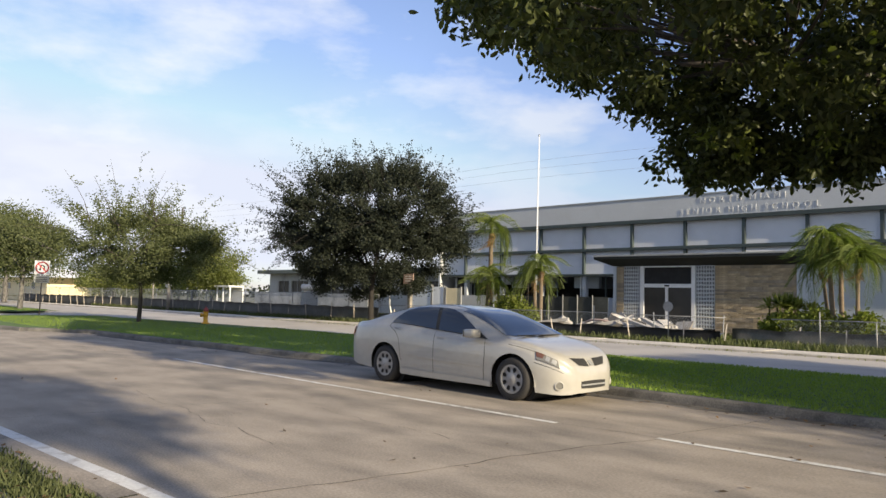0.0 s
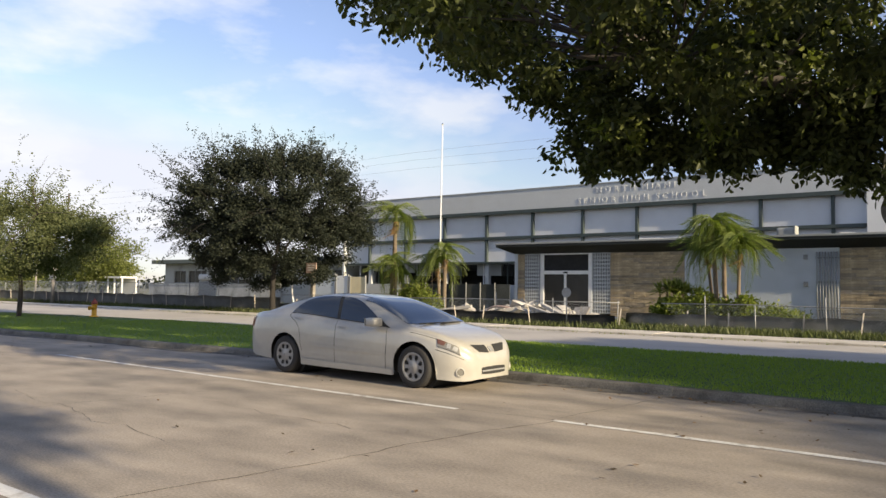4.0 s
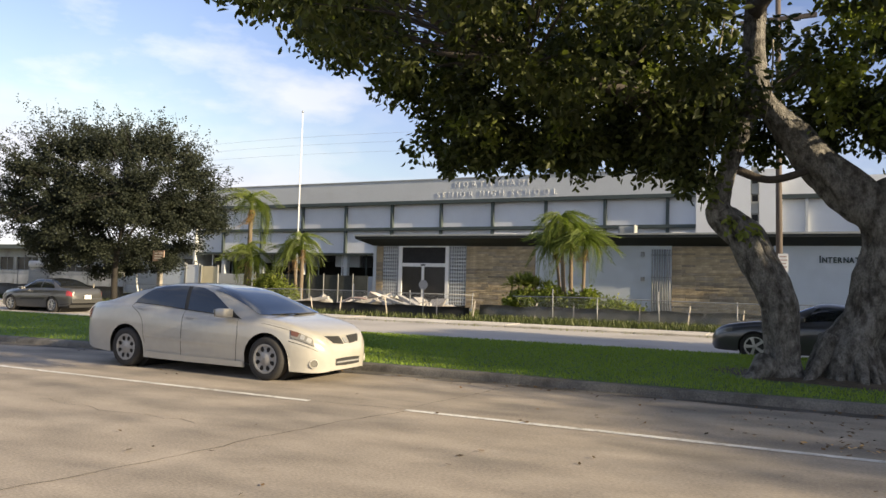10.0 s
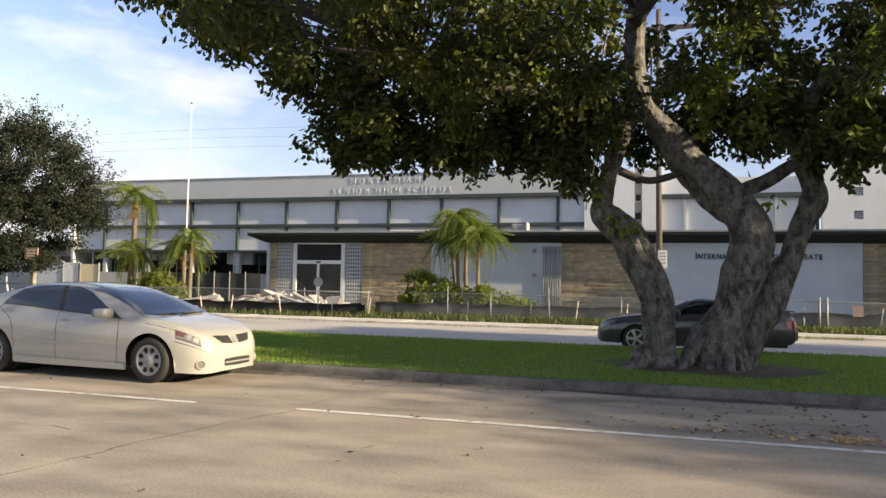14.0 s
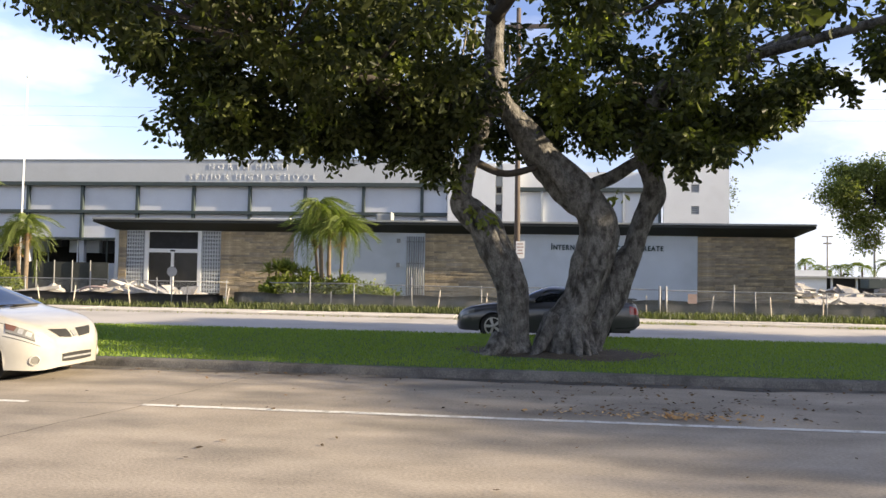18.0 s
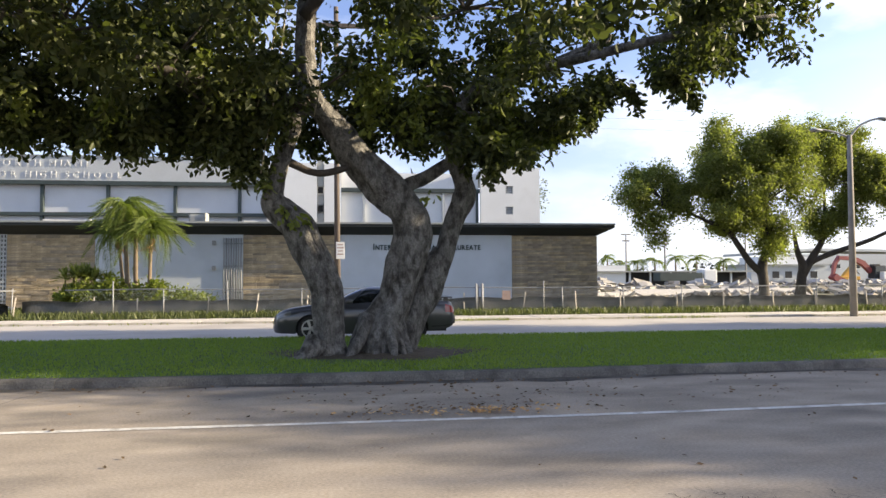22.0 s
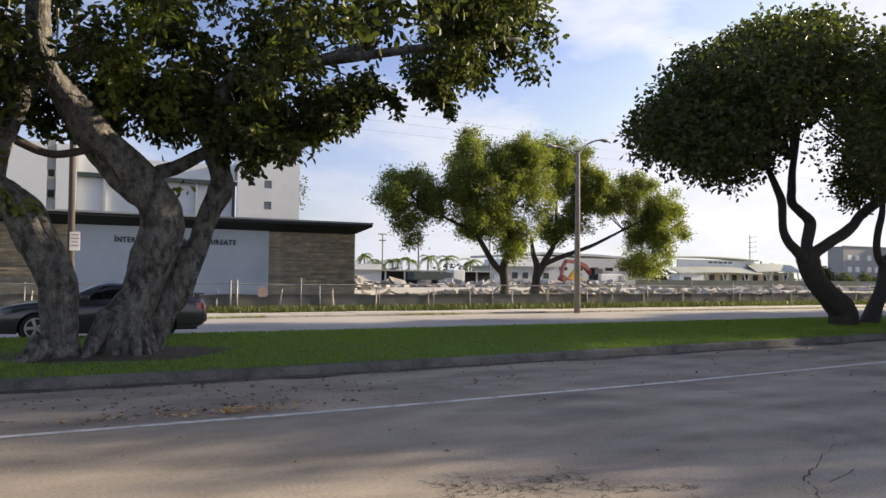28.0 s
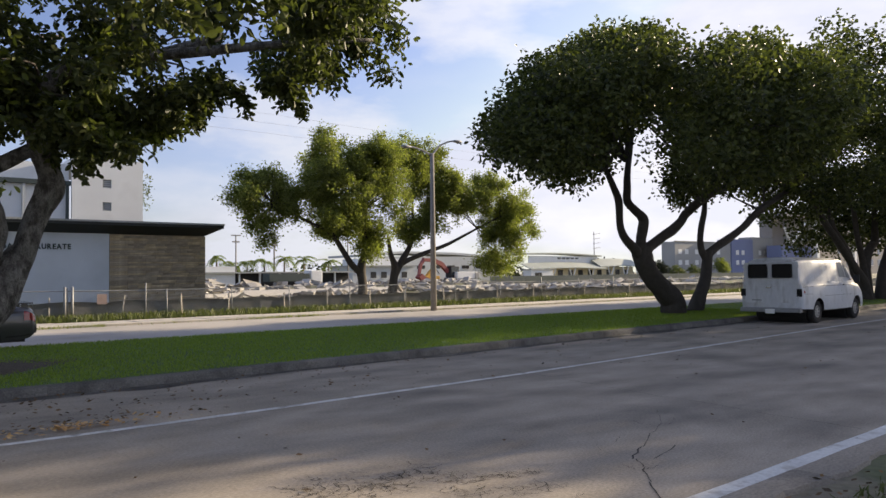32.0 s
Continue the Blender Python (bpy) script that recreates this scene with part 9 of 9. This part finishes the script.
kb = thing("white_kiosk", "small white kiosk with a dark opening before the station", "kiosk")
part("body", box(107.5, 114.0, 108.5, 111, 0, 2.25, 0.05), M_WHITE_WALL, kb)
part("roof", box(107.3, 114.2, 108.3, 111.2, 2.25, 2.4), M_ROOF_EDGE, kb)
# plate on the front, the doorway's shade painted as its colour
part("opening", box(108.6, 110.6, 108.44, 108.48, 0.2, 1.7), M_DARK, kb)
an = thing("antenna_mast", "thin mast with a row of short crossbars above the station", "mast")
part("mast", tube([(141, 120, -0.03), (141, 120, 11.8)], [0.14, 0.09], 6), M_CPOLE, an)
for k in range(4):
    part("crossbar", tube([(140.6, 120, 7.6 + 1.15 * k), (143.4, 120, 7.9 + 1.2 * k)], [0.06, 0.05], 5), M_CPOLE, an)

M_GB_GREY = material("far_grey_render", (0.33, 0.33, 0.325), 0.9, vary=0.06, scale=0.2)
M_GB_BLUE = material("far_blue_render", (0.19, 0.22, 0.36), 0.9, vary=0.06, scale=0.2)
M_GB_TAN = material("far_tan_render", (0.29, 0.27, 0.26), 0.9, vary=0.06, scale=0.2)
gb = thing("grey_school_building", "three-storey grey and blue modern school building", "building")
part("wall", box(160.5, 186.5, 110, 114, 0, 9.3), M_GB_GREY, gb)
part("wall", box(186.5, 197.6, 109.6, 114, 0, 10.4), M_GB_BLUE, gb, "blue rendered bay")
part("wall", box(197.6, 209.5, 110, 114, 0, 11.2), M_GB_GREY, gb)
part("parapet", box(160.3, 186.5, 109.8, 110.2, 9.3, 9.5), M_ROOF_EDGE, gb)
for z in (3.9, 6.7):
    for x, y in ((164.2, 110), (171.6, 110), (179.0, 110), (190.8, 109.6), (203.6, 110)):
        for dx in (-1.45, 1.45):
            windows(gb, x + dx - 0.6, x + dx + 0.6, z - 0.6, z + 0.6, y, 1, 1, 1.5, 1.25, M_WHITE, M_GB_GREY)
tb = thing("tall_school_building", "tall grey modern building with white canopy struts and a blue porch", "building")
part("wall", box(209.5, 330, 110, 114, 0, 18.6), M_GB_TAN, tb)
part("wall", box(216, 236, 109.2, 109.98, 9.5, 17.5), M_GB_GREY, tb, "pale grey recessed bay")
part("porch", box(203, 221, 104, 108.4, 5.2, 8.7), M_GB_BLUE, tb, "blue porch")
part("strut", tube([(202.8, 101, 9.0), (211.2, 101, 15.3)], [0.42, 0.42], 6), M_WHITE, tb, "white slanting strut")
part("strut", tube([(199.0, 101, 13.4), (202.8, 101, 9.0)], [0.32, 0.32], 6), M_WHITE, tb, "white slanting strut")
part("column", box(218.0, 219.5, 101, 102.4, 0, 17), M_WHITE, tb, "white column")
part("column", box(243.0, 244.5, 101, 102.4, 0, 17), M_WHITE, tb, "white column")
part("canopy_beam", box(218, 246, 100.8, 102.6, 9.9, 11.2), M_WHITE, tb)
part("canopy_roof", box(196, 250, 100, 109, 16.6, 17.4), M_GB_TAN, tb, "dark canopy roof")
windows(tb, 250, 325, 2, 18, 110, 12, 4, 2.4, 2.2, M_GLASS)

# green screened fence at the far side of the site
gs = thing("green_screen_fence", "dark green screened fence at the far edge of the site", "fence")
M_SCREEN = material("green_screen", (0.10, 0.115, 0.105), 0.9, vary=0.15, scale=0.5)
for i in range(34):
    x = 62 + i * 3.1
    part("screen", box(x, x + 3.05, 70 + i * 0.12, 70.03 + i * 0.12, 0.1, 1.25), M_SCREEN, gs)
    part("post", tube([(x, 69.95 + i * 0.12, -0.03), (x, 69.95 + i * 0.12, 1.6)], [0.04, 0.04], 6), M_STEEL, gs)

for i, (x, y, h) in enumerate(((37.3, 100, 3.6), (42.2, 101, 2.9), (44.0, 99, 3.1), (47.6, 100, 3.4), (51.8, 102, 3.4), (55.0, 100, 3.0), (41.2, 104, 2.8))):
    palm("far_palm", "small far-off palm on the skyline", [(x, y, x, h, 0.14)], "far palms", 0.95, 10, 80 + i, 0)
for i, (x, y, h, r) in enumerate(((40.1, 100, 7.6, 0.12), (46.0, 100, 7.2, 0.12), (50.5, 110, 8.0, 0.10), (58.5, 100, 9.0, 0.14), (94, 125, 9.5, 0.16), (126, 140, 13.0, 0.2), (112, 125, 8.5, 0.14))):
    m_ = thing("light_mast", "thin distant light mast", "mast", "far masts")
    part("mast", tube([(x, y, -0.03), (x, y, h)], [r, r * 0.7], 6), M_CPOLE, m_)
    part("crossbar", box(x - 0.7, x + 0.7, y - 0.06, y + 0.06, h - 0.15, h), M_CPOLE, m_)
    part("lamp_bank", box(x - 0.5, x + 0.5, y - 0.1, y + 0.1, h - 1.1, h - 0.9), M_CPOLE, m_)
shrub("dark round tree before the grey building", [(142.5, 104, 2.4, 1.8, 1.4, 1.6), (145.0, 104, 2.9, 1.8, 1.4, 1.4), (147, 104, 2.0, 1.5, 1.4, 1.3)], 900, 81, M_OAK, 0.4, "far bushes")
shrub("green bushes before the far buildings", [(151.5, 104, 1.6, 2.2, 1.4, 1.3), (153.5, 104, 1.2, 1.6, 1.4, 1.0), (159, 104, 1.8, 1.6, 1.3, 1.4), (162.5, 104, 1.3, 1.8, 1.3, 1.0)], 700, 83, M_OLIVE, 0.4, "far bushes")
shrub("yellow-green young tree before the far buildings", [(171.0, 104, 3.2, 1.9, 1.5, 1.8), (173, 104, 2.2, 1.7, 1.4, 1.6)], 600, 84, M_MAPLE, 0.4, "far bushes")
shrub("green bush on the cleared site", [(47.0, 92, 1.2, 1.6, 1.2, 1.0), (49.0, 92, 1.0, 1.2, 1.0, 0.8)], 300, 82, M_SHRUB, 0.3, "far bushes")

# the cream house and another at the far left
ho = thing("cream_house", "cream bungalow with a pale hipped roof", "house")
part("wall", box(-200, -153, 49, 60, 0, 3.8), M_CREAM, ho)
bm = bmesh.new()
v = [bm.verts.new(p) for p in ((-204, 47.5, 3.8), (-149, 47.5, 3.8), (-149, 62, 3.8), (-204, 62, 3.8), (-192, 54, 6.3), (-168, 54, 6.3))]
for f in ((0, 1, 5, 4), (1, 2, 5), (2, 3, 4, 5), (3, 0, 4), (3, 2, 1, 0)):
    bm.faces.new([v[i] for i in f])
part("roof", bm, M_WHITE_WALL, ho, "pale hipped roof")
windows(ho, -196, -157, 1.2, 3.0, 49, 5, 1, 2.0, 1.2, M_DOOR)
h2 = thing("pale_carport", "pale carport with a flat roof beyond the fence", "carport")
part("roof", box(-105.2, -100.8, 58, 60.6, 2.55, 2.8), M_WHITE_WALL, h2)
for x in (-105.0, -103.2, -101.2):
    part("post", box(x, x + 0.18, 58.3, 58.5, 0, 2.55), M_WHITE_WALL, h2)
part("wall", box(-105.2, -100.8, 60.4, 60.6, 0, 2.55), M_WHITE_WALL, h2)
h3 = thing("far_house", "low far house with a reddish roof", "house")
part("wall", box(-112, -101, 78, 86, 0, 3.0), M_WHITE_WALL, h3)
part("roof", box(-113, -100, 77, 87, 3.0, 4.6, 0.4), M_PINK, h3)
windows(h3, -111, -102, 1.0, 2.4, 78, 3, 1, 1.4, 1.1, M_DOOR)
# a dark belt of far trees on the horizon
rng = np.random.default_rng(91)
belt = []
for k in range(120):
    a = radians(rng.uniform(-72, 74))
    d = rng.uniform(330, 420)
    belt.append((-math.sin(a) * d, math.cos(a) * d, rng.uniform(1.0, 4.0), rng.uniform(8, 16), rng.uniform(6, 10), rng.uniform(2.5, 4.5)))
at, out = cloud(belt, 9000, rng, 0.6)
at[:, 2] = np.maximum(at[:, 2], 0.3)
tagged(link("far_woods", leaf_mesh("far_woods", at, 1.8, 1.4, rng, out), M_OAK), "hazy belt of far trees on the horizon", "woods", "", "stuff")

# overhead wires
wr = thing("overhead_wires", "thin dark overhead wires crossing the sky", "wires")
for y, z in ((64, 15.2), (64.5, 16.3), (65, 17.3)):
    pts = [(-130 + 26 * k, y, z - 0.5 * math.sin(math.pi * ((k % 3) / 3))) for k in range(13)]
    p_, r_ = smooth_path(pts, [0.009] * 13, 4)
    part("wire", tube(p_, r_, 5), M_STEEL, wr)
for x in (-130, -52, 26, 104, 182):
    part("pole", tube([(x, 64.5, -0.03), (x, 64.5, 17.6)], [0.2, 0.14], 8), M_POLE, wr) if x in (-130, 182) else None


# ---- what moves ----
def motions():
    """The dark saloon drives along the far road; its wheels roll."""
    speed = 13.2
    where = lambda t: -1.2 - speed * (t - 8.0)
    walk(moving_car, [(t, pose(where(t), 21.38, 0, 0, 0, 180)) for t in (0.0, 4.0, 7.0, 8.0, 9.0, 10.0, 11.0, 14.0, 20.0, 32.0)])
    for w in moving_wheels:
        x, y, z = w.location
        rows, n0, n1 = [(0.0, pose(x, y, z))], round(7.4 * FPS), round(10.8 * FPS)
        for n in range(n0, n1 + 1):
            turn = math.degrees(speed / 0.32 / FPS) * (n - n0)
            rows.append((n / FPS, pose(x, y, z, 0, turn, 0)))
        rows.append((32.0, rows[-1][1]))
        walk(w, rows)


motions()
